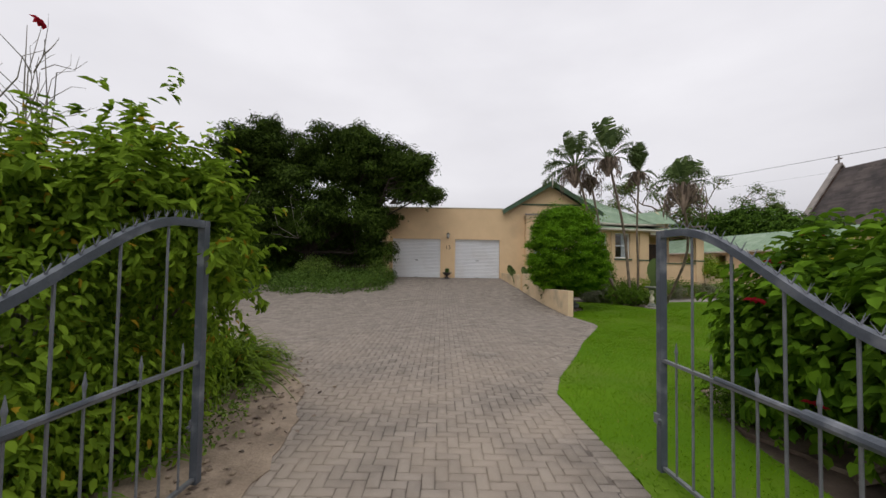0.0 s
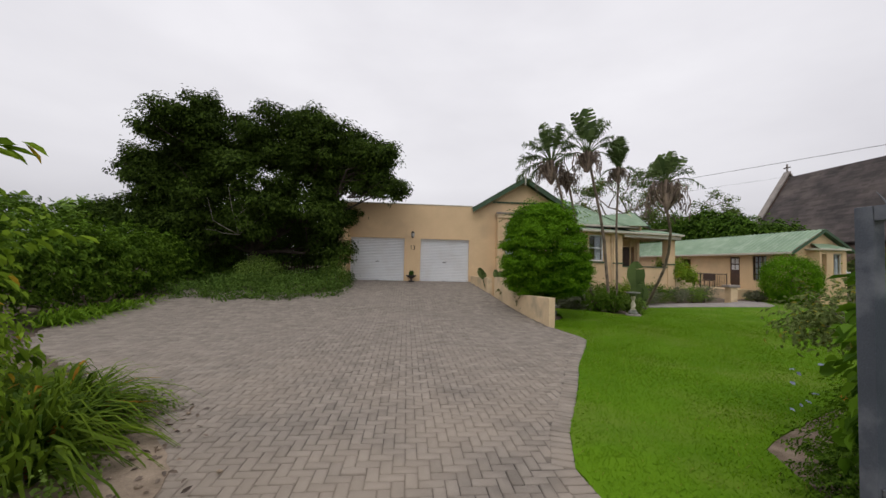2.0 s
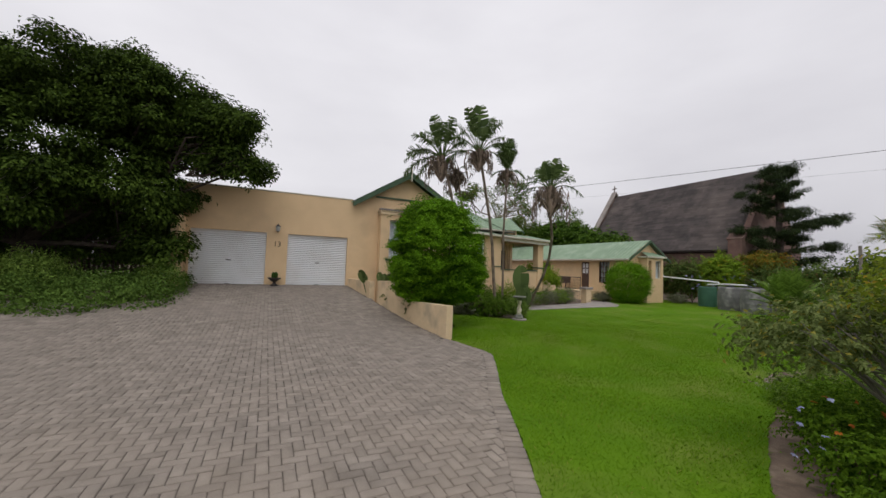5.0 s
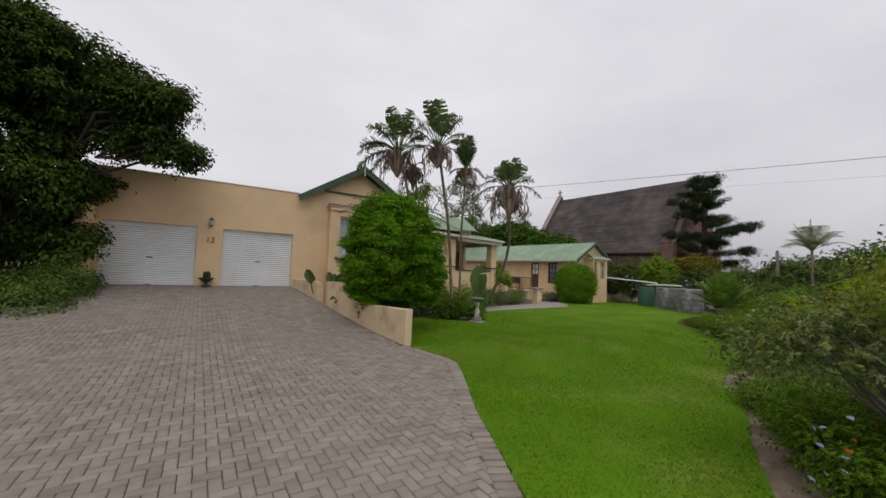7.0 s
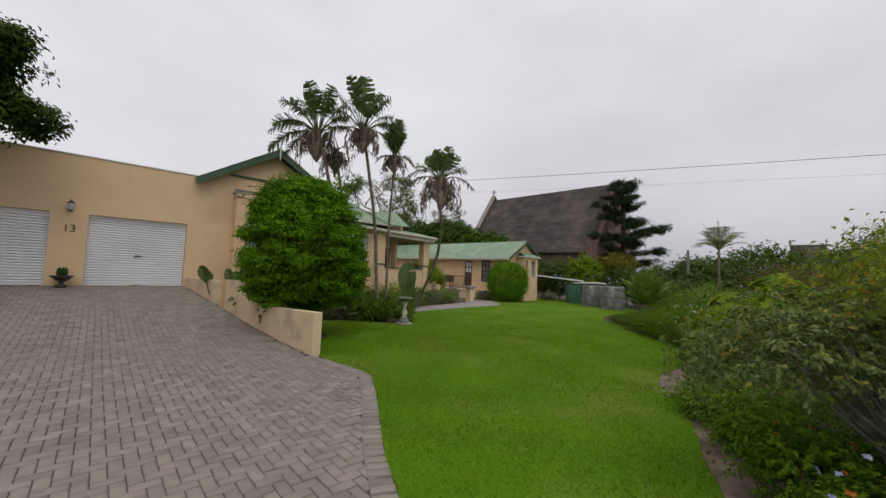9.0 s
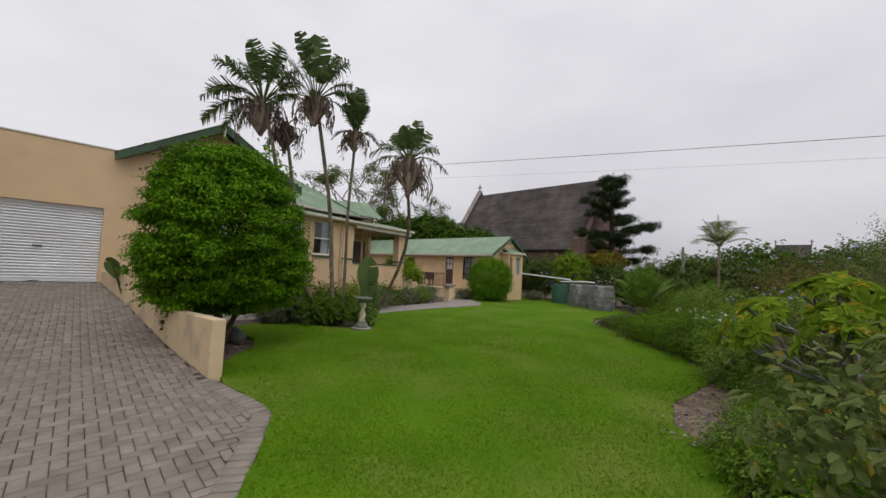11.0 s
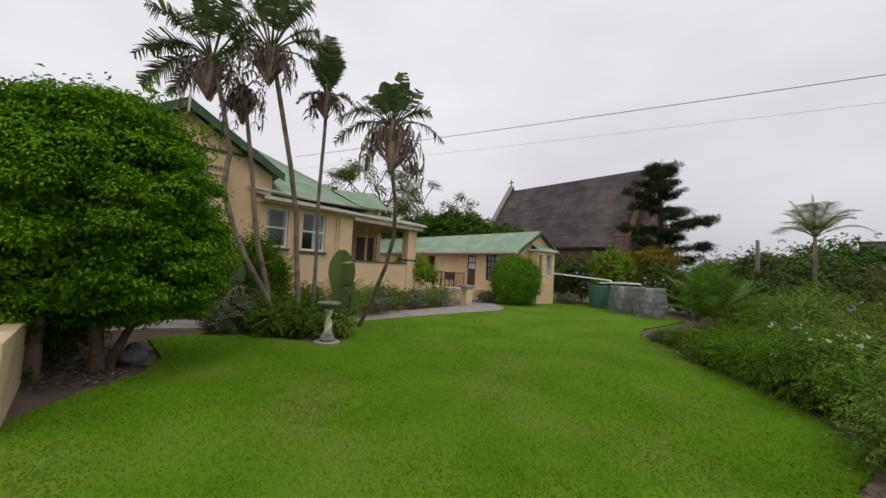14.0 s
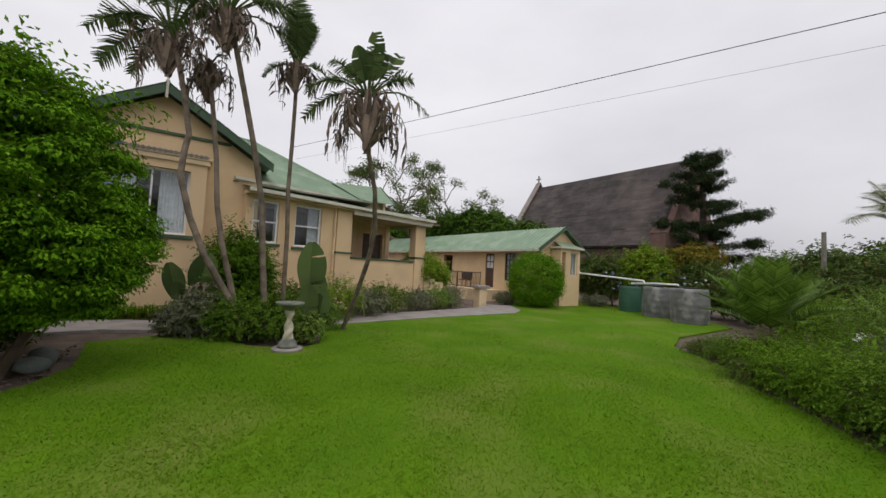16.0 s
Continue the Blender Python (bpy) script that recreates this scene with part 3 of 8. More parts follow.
LAWN = [(-2.6, -14.0), (-2.6, -8.65), (-2.64, -7.15), (-2.4, -6.5), (-1.83, -5.44), (-1.5, -4.8), (-1.08, -3.93), (-0.22, -2.46), (0.15, -1.75), (0.17, -1.35), (0.04, -0.3), (0.1, 0.5), (0.6, 1.2), (1.1, 1.8), (1.35, 2.6), (1.2, 4.3), (2.5, 4.75), (3.1, 4.0), (3.6, 3.1), (4.3, 2.75), (4.75, 2.95), (5.1, 4.0), (5.7, 5.05), (9.0, 5.6), (13.1, 5.95), (14.1, 6.65), (15.2, 8.3), (16.4, 9.5), (16.9, 13.0), (22.5, 13.0), (23.0, 7.0), (22.2, 4.5), (19.0, 0.9), (14.2, 0.6), (12.4, -0.07), (11.0, -1.7), (10.3, -1.95), (8.8, -3.4), (7.9, -4.2), (6.9, -4.75), (6.2, -4.72), (4.6, -4.6), (3.7, -4.85), (3.3, -5.3), (1.3, -6.0), (0.13, -6.5), (-0.6, -6.9), (-1.15, -8.3), (-1.25, -9.3), (-1.3, -14.0)]


def inside(poly, x, y):
    """Which points lie in a closed outline."""
    hit = np.zeros(np.shape(x), bool)
    for (x0, y0), (x1, y1) in zip(poly, poly[1:] + poly[:1]):
        cross = (y0 > y) != (y1 > y)
        hit ^= cross & (x < (x1 - x0) * (y - y0) / ((y1 - y0) or 1e-9) + x0)
    return hit


def rough_edge(outline, step, amount, seed=4):
    rng = np.random.default_rng(seed)
    out = []
    for (x0, y0), (x1, y1) in zip(outline, outline[1:] + outline[:1]):
        n = max(1, int(math.hypot(x1 - x0, y1 - y0) / step))
        for k in range(n):
            s = k / n
            out.append((x0 + (x1 - x0) * s + float(rng.normal(0, amount)), y0 + (y1 - y0) * s + float(rng.normal(0, amount))))
    return out


def flat_area(name, outline, z, thick, mat, label, jag=0.02, step=0.14):
    bm = bmesh.new()
    outline = rough_edge(outline, step, jag)
    top = [bm.verts.new((x, y, z)) for x, y in outline]
    low = [bm.verts.new((x, y, z - thick)) for x, y in outline]
    face = bm.faces.new(top)
    for i in range(len(top)):
        j = (i + 1) % len(top)
        bm.faces.new((top[i], low[i], low[j], top[j]))
    bmesh.ops.triangulate(bm, faces=[face])
    return setting(part(name, bm, mat), label)


lawn = flat_area("lawn", LAWN, 0.0, 0.08, TURF, "mown bright green lawn with a curved edge", 0.012)
path = flat_area("garden_path", [(0.2, 5.35), (1.2, 5.5), (2.7, 5.1), (4.5, 4.95), (5.7, 5.05), (9.0, 5.6), (13.1, 5.95), (14.1, 6.65), (15.2, 8.3), (14.0, 9.0), (12.9, 7.9), (9.5, 7.1), (7.4, 6.8), (4.5, 6.1), (2.7, 6.25), (1.5, 6.8), (0.2, 6.9)], 0.014, 0.07, PATH_GREY, "worn grey concrete garden path beside the lawn")
soil_patch = flat_area("bare_soil_patch", [(3.0, -4.9), (4.0, -4.3), (5.0, -4.2), (6.3, -4.3), (7.2, -4.6), (7.6, -5.4), (6.8, -6.4), (5.0, -6.9), (3.4, -6.6), (2.6, -5.9)], -0.012, 0.045, DAMP, "bare damp soil at the edge of the flower bed")
soil_strip = flat_area("bare_soil_strip", [(-0.6, -6.6), (0.13, -6.2), (1.3, -5.7), (2.55, -5.4), (2.55, -6.6), (1.2, -7.6), (0.2, -8.4), (-0.7, -9.0), (-1.0, -8.2)], -0.016, 0.04, DAMP, "sandy soil strip between lawn and shrubs")
sand_edge = flat_area("sandy_verge", [(-5.9, -14.0), (-5.5, -11.5), (-5.55, -9.5), (-5.6, -8.4), (-6.0, -7.0), (-6.7, -6.1), (-7.4, -5.5), (-7.5, -6.5), (-6.6, -8.5), (-7.0, -14.0)], 0.012, 0.07, SAND, "sandy soil spilling over the edge of the drive")


def drive_bed():
    """The sand bed under the pavers, following the slope of the drive."""
    outline = DRIVE_RIGHT + [(-0.51, 4.95), (-0.61, 5.75), (-0.95, 8.3)] + DRIVE_LEFT[::-1]
    bm = bmesh.new()
    face = bm.faces.new([bm.verts.new((x, y, 0)) for x, y in outline])
    bmesh.ops.triangulate(bm, faces=[face])
    for k in range(-14, 9):
        geom = bm.verts[:] + bm.edges[:] + bm.faces[:]
        bmesh.ops.bisect_plane(bm, geom=geom, plane_co=(0, k + 0.29, 0), plane_no=(0, 1, 0))
    for v in bm.verts:
        v.co.z = float(drive_z(v.co.x, v.co.y)) - 0.012
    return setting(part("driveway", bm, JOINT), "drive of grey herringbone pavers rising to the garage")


driveway = drive_bed()
DRIVE_OUTLINE = DRIVE_RIGHT + [(-0.51, 4.95), (-0.61, 5.75), (-0.95, 8.3)] + DRIVE_LEFT[::-1]

# ---- the house: garage, gable, front with verandah ----
house = thing("house", pose(0, 0, 0), "cream plastered bungalow with green tin roof and double garage", "house")
GY = 8.32
bm = pierced_wall(bmesh.new(), -7.3, -0.82, 0.0, 4.62, GY, GY + 0.25, [(-6.89, -4.27, 0.5, 2.93), (-3.47, -1.03, 0.5, 2.93)])
part("garage_wall", bm, CREAM, house, "cream plastered garage front with flat parapet")
bm = bmesh.new()
box(bm, -7.3, -0.86, GY - 0.02, GY + 0.3, 4.624, 4.67, 0.01)
part("parapet_coping", bm, GUTTER, house)
bm = bmesh.new()
box(bm, -7.3, -7.05, GY + 0.25, 15, 0, 4.62)
box(bm, -7.05, -0.82, 14.75, 15, 0, 4.62)
part("garage_side_wall", bm, CREAM, house)
bm = bmesh.new()
box(bm, -7.05, -0.82, GY + 0.25, 14.75, 4.2, 4.35)
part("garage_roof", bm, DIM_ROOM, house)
bm = bmesh.new()
box(bm, -7.28, -7.03, 7.2, GY - 0.003, 0.2, 3.3, 0.03)
part("wing_wall", bm, CREAM, house, "short cream wall beside the garage door")


def garage_door(x0, x1, z0, z1, y):
    """A roller door: ribbed curtain of slats, bottom bar, lift handle and lock plate."""
    bm = bmesh.new()
    box(bm, x0, x1, y, y + 0.04, z1 - 0.10, z1, 0.006)
    door = part("garage_door", bm, DOOR_WHITE, house, "closed white ribbed roller garage door")
    n = 25
    h = (z1 - 0.10 - z0 - 0.07) / n
    for i in range(n):
        z = z0 + 0.07 + i * h
        b2 = bmesh.new()
        prof = [(0.046, 0.0), (0.022, h * 0.06), (0.006, h * 0.22), (0.0, h * 0.45), (0.006, h * 0.68), (0.022, h * 0.86), (0.046, h * 0.93), (0.046, h)]
        a = [b2.verts.new((x0 + 0.004, y + p, z + q)) for p, q in prof]
        c = [b2.verts.new((x1 - 0.004, y + p, z + q)) for p, q in prof]
        for k in range(len(prof) - 1):
            b2.faces.new((a[k], c[k], c[k + 1], a[k + 1]))
        part("slat", b2, DOOR_WHITE, door)
    cx = (x0 + x1) / 2
    bm = bmesh.new()
    box(bm, x0, x1, y - 0.012, y + 0.03, z0 + 0.005, z0 + 0.07, 0.006)
    part("bottom_bar", bm, DOOR_WHITE, door)
    bm = bmesh.new()
    box(bm, cx - 0.09, cx + 0.09, y - 0.035, y - 0.004, z0 + 0.93, z0 + 0.965, 0.008)
    part("handle", bm, BLACK, door, "small black lift handle")
    bm = bmesh.new()
    box(bm, cx - 0.09, cx + 0.09, y - 0.035, y - 0.013, z0 + 0.012, z0 + 0.035, 0.006)
    part("foot_handle", bm, BLACK, door)


garage_door(-6.89, -4.27, 0.82, 2.93, GY + 0.12)
garage_door(-3.47, -1.03, 0.82, 2.93, GY + 0.12)

# gable, its barge boards and the bay with the large window
GX, GZ, GR = 1.74, 6.0, 2.56


def gable_wall(name, x0, x1, z0, ze, xm, zt, y0, y1, mat, parent, holes=(), label=""):
    bm = pierced_wall(bmesh.new(), x0, x1, z0, ze, y0, y1, list(holes))
    a = [bm.verts.new((x, y0, z)) for x, z in ((x0, ze + 0.001), (x1, ze + 0.001), (xm, zt))]
    b = [bm.verts.new((x, y1, z)) for x, z in ((x0, ze + 0.001), (x1, ze + 0.001), (xm, zt))]
    bm.faces.new(a)
    bm.faces.new(b[::-1])
    bm.faces.new((a[1], b[1], b[2], a[2]))
    bm.faces.new((a[0], a[2], b[2], b[0]))
    return part(name, bm, mat, parent, label)


gable_wall("gable_wall", -0.82, 4.2, -0.1, 4.40, GX, 5.93, GY, GY + 0.25, CREAM, house, [(0.75, 2.55, 2.1, 3.85)], "cream gable wall with a green band")


def sloped_board(x0, z0, x1, z1, y0, y1, depth, mat, parent, name):
    bm = bmesh.new()
    a = [bm.verts.new((x, y, z)) for y in (y0, y1) for x, z in ((x0, z0), (x1, z1), (x1, z1 - depth), (x0, z0 - depth))]
    for q in ((0, 1, 2, 3), (7, 6, 5, 4), (0, 4, 5, 1), (1, 5, 6, 2), (2, 6, 7, 3), (3, 7, 4, 0)):
        bm.faces.new([a[i] for i in q])
    return part(name, bm, mat, parent)


sloped_board(GX, 6.16, GX - GR - 0.1, 4.55, GY - 0.34, GY - 0.30, 0.24, GREEN_TRIM, house, "barge_board")
sloped_board(GX, 6.16, GX + GR + 0.2, 4.49, GY - 0.34, GY - 0.30, 0.24, GREEN_TRIM, house, "barge_board")
bm = bmesh.new()
box(bm, 0.15, 3.35, GY - 0.05, GY - 0.003, 4.86, 4.94, 0.008)
part("gable_band", bm, GREEN_TRIM, house)
bm = bmesh.new()
tube(bm, [(GX, GY - 0.36, 5.75), (GX, GY - 0.36, 6.35), (GX, GY - 0.36, 6.62)], [0.035, 0.03, 0.012], 8)
part("finial", bm, GUTTER, house, "pale wooden gable finial")
bm = bmesh.new()
corrugated(bm, (GX - GR - 0.12, GY - 0.36, 4.53), (GX - GR - 0.12, 17, 4.53), (GX, 17, 6.18), (GX, GY - 0.36, 6.18))
corrugated(bm, (GX + GR + 0.2, GY - 0.36, 4.47), (GX + GR + 0.2, 17, 4.47), (GX, 17, 6.18), (GX, GY - 0.36, 6.18))
part("gable_roof", bm, GREEN_ROOF, house, "green corrugated gable roof")
bm = bmesh.new()
tube(bm, [(GX, GY - 0.36, 6.2), (GX, 17, 6.2)], 0.05, 8)
part("ridge_cap", bm, GREEN_ROOF, house)

# bay on the gable wall
BY = 7.90
bm = pierced_wall(bmesh.new(), 0.33, 2.80, -0.1, 4.06, BY, GY - 0.002, [(0.75, 2.42, 2.1, 3.85)])
part("bay_wall", bm, CREAM, house, "projecting cream bay round a large window")
bm = bmesh.new()
box(bm, 0.27, 2.90, BY - 0.07, GY - 0.003, 4.20, 4.27, 0.015)
box(bm, 0.30, 2.86, BY - 0.05, GY - 0.003, 4.064, 4.195, 0.02)
part("bay_cornice", bm, CREAM_OLD, house, "weathered moulded cornice over the bay")
bm = bmesh.new()
for i in range(22):
    x = 0.33 + i * 0.115
    tube(bm, [(x, BY - 0.09, 4.285), (x + 0.05, GY - 0.01, 4.36)], 0.055, 6)
part("cornice_tile", bm, PALE_STONE, house, "row of small lichen-grey tiles")
bm = bmesh.new()
box(bm, 0.6, 2.60, BY - 0.08, BY + 0.1, 1.99, 2.09, 0.01)
part("window_sill", bm, GREEN_TRIM, house, "dark green painted window sill")
bm = bmesh.new()
box(bm, 0.325, 2.83, BY - 0.03, BY - 0.003, 0.2, 1.06, 0.008)
part("plinth_band", bm, CREAM, house)


def sash_window(x0, x1, z0, z1, y, parent, bars=(), rails=(), mat=WHITE, curtain=((0.02, 0.34), (0.62, 0.98)), label="white framed window with lace curtains", t=0.06):
    """A window: frame, glazing bars, one pane a light, and curtains behind."""
    bm = bmesh.new()
    for a, b, c, d in ((x0, x0 + t, z0, z1), (x1 - t, x1, z0, z1), (x0 + t, x1 - t, z0, z0 + t), (x0 + t, x1 - t, z1 - t, z1)):
        box(bm, a, b, y, y + 0.07, c, d, 0.006)
    win = part("window", bm, mat, parent, label)
    xs = [x0 + t, *[x0 + (x1 - x0) * b for b in bars], x1 - t]
    zs = [z0 + t, *[z0 + (z1 - z0) * r for r in rails], z1 - t]
    for x in xs[1:-1]:
        bm = bmesh.new()
        box(bm, x - 0.022, x + 0.022, y + 0.012, y + 0.058, z0 + t, z1 - t, 0.004)
        part("glazing_bar", bm, mat, win)
    for z in zs[1:-1]:
        bm = bmesh.new()
        box(bm, x0 + t, x1 - t, y + 0.008, y + 0.062, z - 0.025, z + 0.025, 0.004)
        part("glazing_rail", bm, mat, win)
    for xa, xb in zip(xs, xs[1:]):
        for za, zb in zip(zs, zs[1:]):
            bm = bmesh.new()
            box(bm, xa, xb, y + 0.032, y + 0.038, za, zb)
            pane = part("pane", bm, GLASS, win)
            pane.visible_shadow = False
    if curtain:
        for a, b in curtain:
            bm = bmesh.new()
            n = 40
            p, q = [], []
            for i in range(n + 1):
                u = a + (b - a) * i / n
                yy = y + 0.16 + 0.025 * math.sin(i * 1.35) + 0.01 * math.sin(i * 0.5)
                p.append(bm.verts.new((x0 + (x1 - x0) * u, yy, z0 - 0.05)))
                q.append(bm.verts.new((x0 + (x1 - x0) * u, yy, z1)))
            for i in range(n):
                bm.faces.new((p[i], p[i + 1], q[i + 1], q[i]))
            part("curtain", bm, CURTAIN, win, "white lace curtain", True)
    return win


sash_window(0.75, 2.42, 2.1, 3.85, BY + 0.16, house, bars=(0.5,), curtain=((0.02, 0.3), (0.6, 0.98)), label="large white window with parted lace curtains")

# house front, turned a little from the garage
front = pose(3.84, 8.05, 0, 0, 0, 13)


def fpart(name, bm, mat, label="", smooth=False):
    bm.transform(front)
    return part(name, bm, mat, house, label, smooth)


bm = pierced_wall(bmesh.new(), 0.0, 3.05, -0.1, 3.62, 0.0, 0.24, [(0.2, 1.0, 2.08, 3.38), (1.53, 2.47, 2.04, 3.42)])
fpart("front_wall", bm, CREAM, "cream plastered front wall with two windows")
bm = bmesh.new()
box(bm, 3.053, 3.66, -0.06, 0.34, -0.1, 3.5, 0.012)
fpart("verandah_pier", bm, CREAM)
bm = bmesh.new()
box(bm, 3.02, 3.72, -0.10, 0.38, 1.92, 1.98, 0.01)
fpart("pier_cap", bm, GREEN_TRIM)
bm = bmesh.new()
box(bm, 3.663, 6.9, 0.0, 0.24, -0.1, 1.76, 0.012)
box(bm, 7.36, 7.60, 0.34, 2.5, -0.1, 1.10, 0.012)
fpart("verandah_half_wall", bm, CREAM, "cream half wall of the verandah")
bm = bmesh.new()
box(bm, 3.72, 6.88, -0.05, 0.29, 1.763, 1.82, 0.012)
fpart("half_wall_cap", bm, GREEN_TRIM)
for u0, u1, v0, v1, name in ((6.9, 7.27, -0.05, 0.33, "column"), (7.34, 7.62, 0.1, 0.36, "column")):
    bm = bmesh.new()
    box(bm, u0, u1, v0, v1, -0.1, 3.36, 0.012)
    fpart(name, bm, CREAM, "square cream verandah column")
    bm = bmesh.new()
    box(bm, u0 - 0.03, u1 + 0.03, v0 - 0.03, v1 + 0.03, 1.93, 2.0, 0.01)
    fpart("column_band", bm, GREEN_TRIM)
for u0, u1, z1 in ((7.63, 8.05, 1.22), (8.053, 8.35, 1.07), (8.353, 8.9, 0.93)):
    bm = bmesh.new()
    box(bm, u0, u1, 0.05, 0.3, -0.1, z1, 0.015)
    fpart("stair_wall", bm, CREAM_OLD, "stepped cream wall beside the verandah stairs")
for k in range(5):
    bm = bmesh.new()
    box(bm, 7.63 + k * 0.3, 7.63 + (k + 1) * 0.3 - 0.003, 0.303, 1.6, -0.1, 0.92 - k * 0.18, 0.01)
    fpart("step", bm, PATH_GREY)
bm = bmesh.new()
box(bm, 3.3, 7.35, 0.38, 3.0, -0.1, 0.95)
fpart("verandah_floor", bm, PATH_GREY)
UEND, D0 = 7.3, 6.35
# door and window openings made oversized to stand in for the recess's deep shade
bm = pierced_wall(bmesh.new(), 3.3, UEND, -0.1, 3.9, 2.6, 2.8, [(D0 - 0.32, D0 + 0.82, 0.95, 3.05), (4.3, 5.4, 1.3, 3.05)])
fpart("verandah_back_wall", bm, CREAM)
bm = bmesh.new()
box(bm, UEND + 0.003, UEND + 0.25, 2.55, 6.5, -0.1, 3.9)
fpart("verandah_side_wall", bm, CREAM)
bm = bmesh.new()
box(bm, 3.06, 3.297, 0.36, 2.59, -0.1, 3.9)
fpart("verandah_side_wall", bm, CREAM)
for u in (4.45, 5.45):
    bm = bmesh.new()
    tube(bm, [(u, 1.2, 0.95), (u, 1.2, 3.45)], 0.055, 8)
    fpart("verandah_post", bm, CREAM)
bm = bmesh.new()
box(bm, D0 - 0.3, D0 + 0.8, 2.72, 2.78, 0.96, 3.03, 0.01)
fpart("front_door", bm, BROWN_WOOD, "dark brown wooden front door")
w = sash_window(4.3, 5.4, 1.3, 3.05, 2.64, house, bars=(0.33, 0.66), mat=BROWN_WOOD, curtain=(), label="dark framed window enlarged to deepen the verandah shade")
w.matrix_basis = front
for win in (sash_window(0.2, 1.0, 2.08, 3.38, 0.08, house, rails=(0.5,), curtain=((0.02, 0.25), (0.92, 0.99))), sash_window(1.53, 2.47, 2.04, 3.42, 0.08, house, rails=(0.5,), curtain=((0.58, 0.98),))):
    win.matrix_basis = front
for a, b, z in ((0.14, 1.06, 2.06), (1.46, 2.54, 2.02)):
    bm = bmesh.new()
    box(bm, a, b, -0.07, 0.1, z - 0.08, z, 0.01)
    fpart("window_sill", bm, GREEN_TRIM)
bm = bmesh.new()
box(bm, 0.0, 3.04, -0.03, -0.003, 0.1, 1.02, 0.008)
fpart("plinth_band", bm, CREAM)
for u in (1.25, 2.95):
    bm = bmesh.new()
    tube(bm, [(u, -0.07, 3.58), (u, -0.06, 3.4), (u, -0.06, 0.05)], 0.035, 8)
    fpart("downpipe", bm, CREAM_OLD)
# lean-to strip and gutter
bm = bmesh.new()
corrugated(bm, (-0.05, -0.32, 3.66), (7.75, -0.32, 3.66), (7.75, 1.3, 3.98), (-0.05, 1.3, 3.98))
fpart("lean_to_roof", bm, GREEN_ROOF, "low green tin roof over the verandah")
bm = bmesh.new()
box(bm, -0.03, 7.72, -0.28, 2.58, 3.50, 3.54)
fpart("verandah_ceiling", bm, CREAM_OLD)
bm = bmesh.new()
box(bm, -0.06, 7.76, -0.40, -0.29, 3.55, 3.65, 0.012)
fpart("gutter", bm, GUTTER, "pale gutter along the verandah edge")
bm = bmesh.new()
box(bm, 3.6, 7.66, -0.26, -0.2, 3.36, 3.497, 0.008)
box(bm, 7.6, 7.66, -0.197, 2.5, 3.36, 3.497, 0.008)
fpart("verandah_beam", bm, GUTTER)
# main hip roof and the small roof beside it
bm = bmesh.new()
box(bm, -0.1, 3.9, 0.75, 0.95, 3.6, 3.98)
box(bm, 3.903, 5.6, 0.75, 0.95, 3.6, 4.22)
fpart("upper_wall", bm, CREAM)
RT = (1.63, 4.6, 6.43)
bm = bmesh.new()
corrugated(bm, (-0.1, 0.35, 4.0), (4.5, 0.35, 4.03), RT, (-0.3, 4.6, 6.43))
corrugated(bm, (4.5, 0.35, 4.03), (4.5, 8.8, 4.03), RT, RT)
fpart("main_roof", bm, GREEN_ROOF, "green corrugated hip roof")
bm = bmesh.new()
tube(bm, [(4.5, 0.35, 4.05), RT], 0.05, 8)
tube(bm, [RT, (-0.3, 4.6, 6.45)], 0.05, 8)
fpart("hip_cap", bm, GREEN_ROOF)
bm = bmesh.new()
box(bm, -0.3, 4.3, 0.28, 0.34, 3.86, 4.0, 0.008)
fpart("eave_gutter", bm, GUTTER, "pale gutter under the main roof")
bm = bmesh.new()
box(bm, -0.3, 4.32, 0.17, 0.27, 3.9, 3.99, 0.012)
fpart("upper_gutter", bm, GUTTER)
bm = bmesh.new()
corrugated(bm, (4.2, 0.35, 4.06), (5.95, 0.35, 4.12), (5.95, 1.45, 5.0), (3.6, 1.45, 4.72))
corrugated(bm, (4.2, 2.6, 4.06), (5.95, 2.6, 4.12), (5.95, 1.45, 5.0), (3.6, 1.45, 4.72))
fpart("side_roof", bm, GREEN_ROOF)
bm = bmesh.new()
slab(bm, [(5.6, 0.55, 3.6), (5.6, 2.5, 3.6), (5.6, 2.5, 4.16), (5.6, 1.45, 4.94), (5.6, 0.55, 4.22)], 0.1)
fpart("side_gable", bm, CREAM)
for v0, z0 in ((0.3, 4.08), (2.65, 4.08)):
    bm = bmesh.new()
    slab(bm, [(5.98, v0, z0), (5.98, 1.45, 5.02), (5.98, 1.45, 4.86), (5.98, v0, z0 - 0.15)], 0.04)
    fpart("barge_board", bm, GREEN_TRIM)
# plain added room hides the sky behind the windows; rear walls close the house
bm = bmesh.new()
box(bm, -4.0, 8.5, 15.5, 15.7, -0.1, 4.4)
box(bm, 8.3, 8.5, 11.2, 15.5, -0.1, 4.2)
part("rear_wall", bm, CREAM, house)
bm = bmesh.new()
box(bm, -0.6, 8.2, 11.6, 11.7, 0, 3.9)
box(bm, -0.7, -0.6, 8.6, 11.6, 0, 3.9)
part("added_partition", bm, DIM_ROOM, house)
# invented ceiling that keeps sky from showing through the windows
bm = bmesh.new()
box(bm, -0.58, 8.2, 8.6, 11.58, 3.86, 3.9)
part("added_ceiling", bm, DIM_ROOM, house)
bm = bmesh.new()
box(bm, 3.3, 5.58, 4.2, 4.3, -0.1, 3.9)
box(bm, 3.3, 5.58, 2.82, 4.19, 3.1, 3.15)
fpart("added_hall_partition", bm, DIM_ROOM)

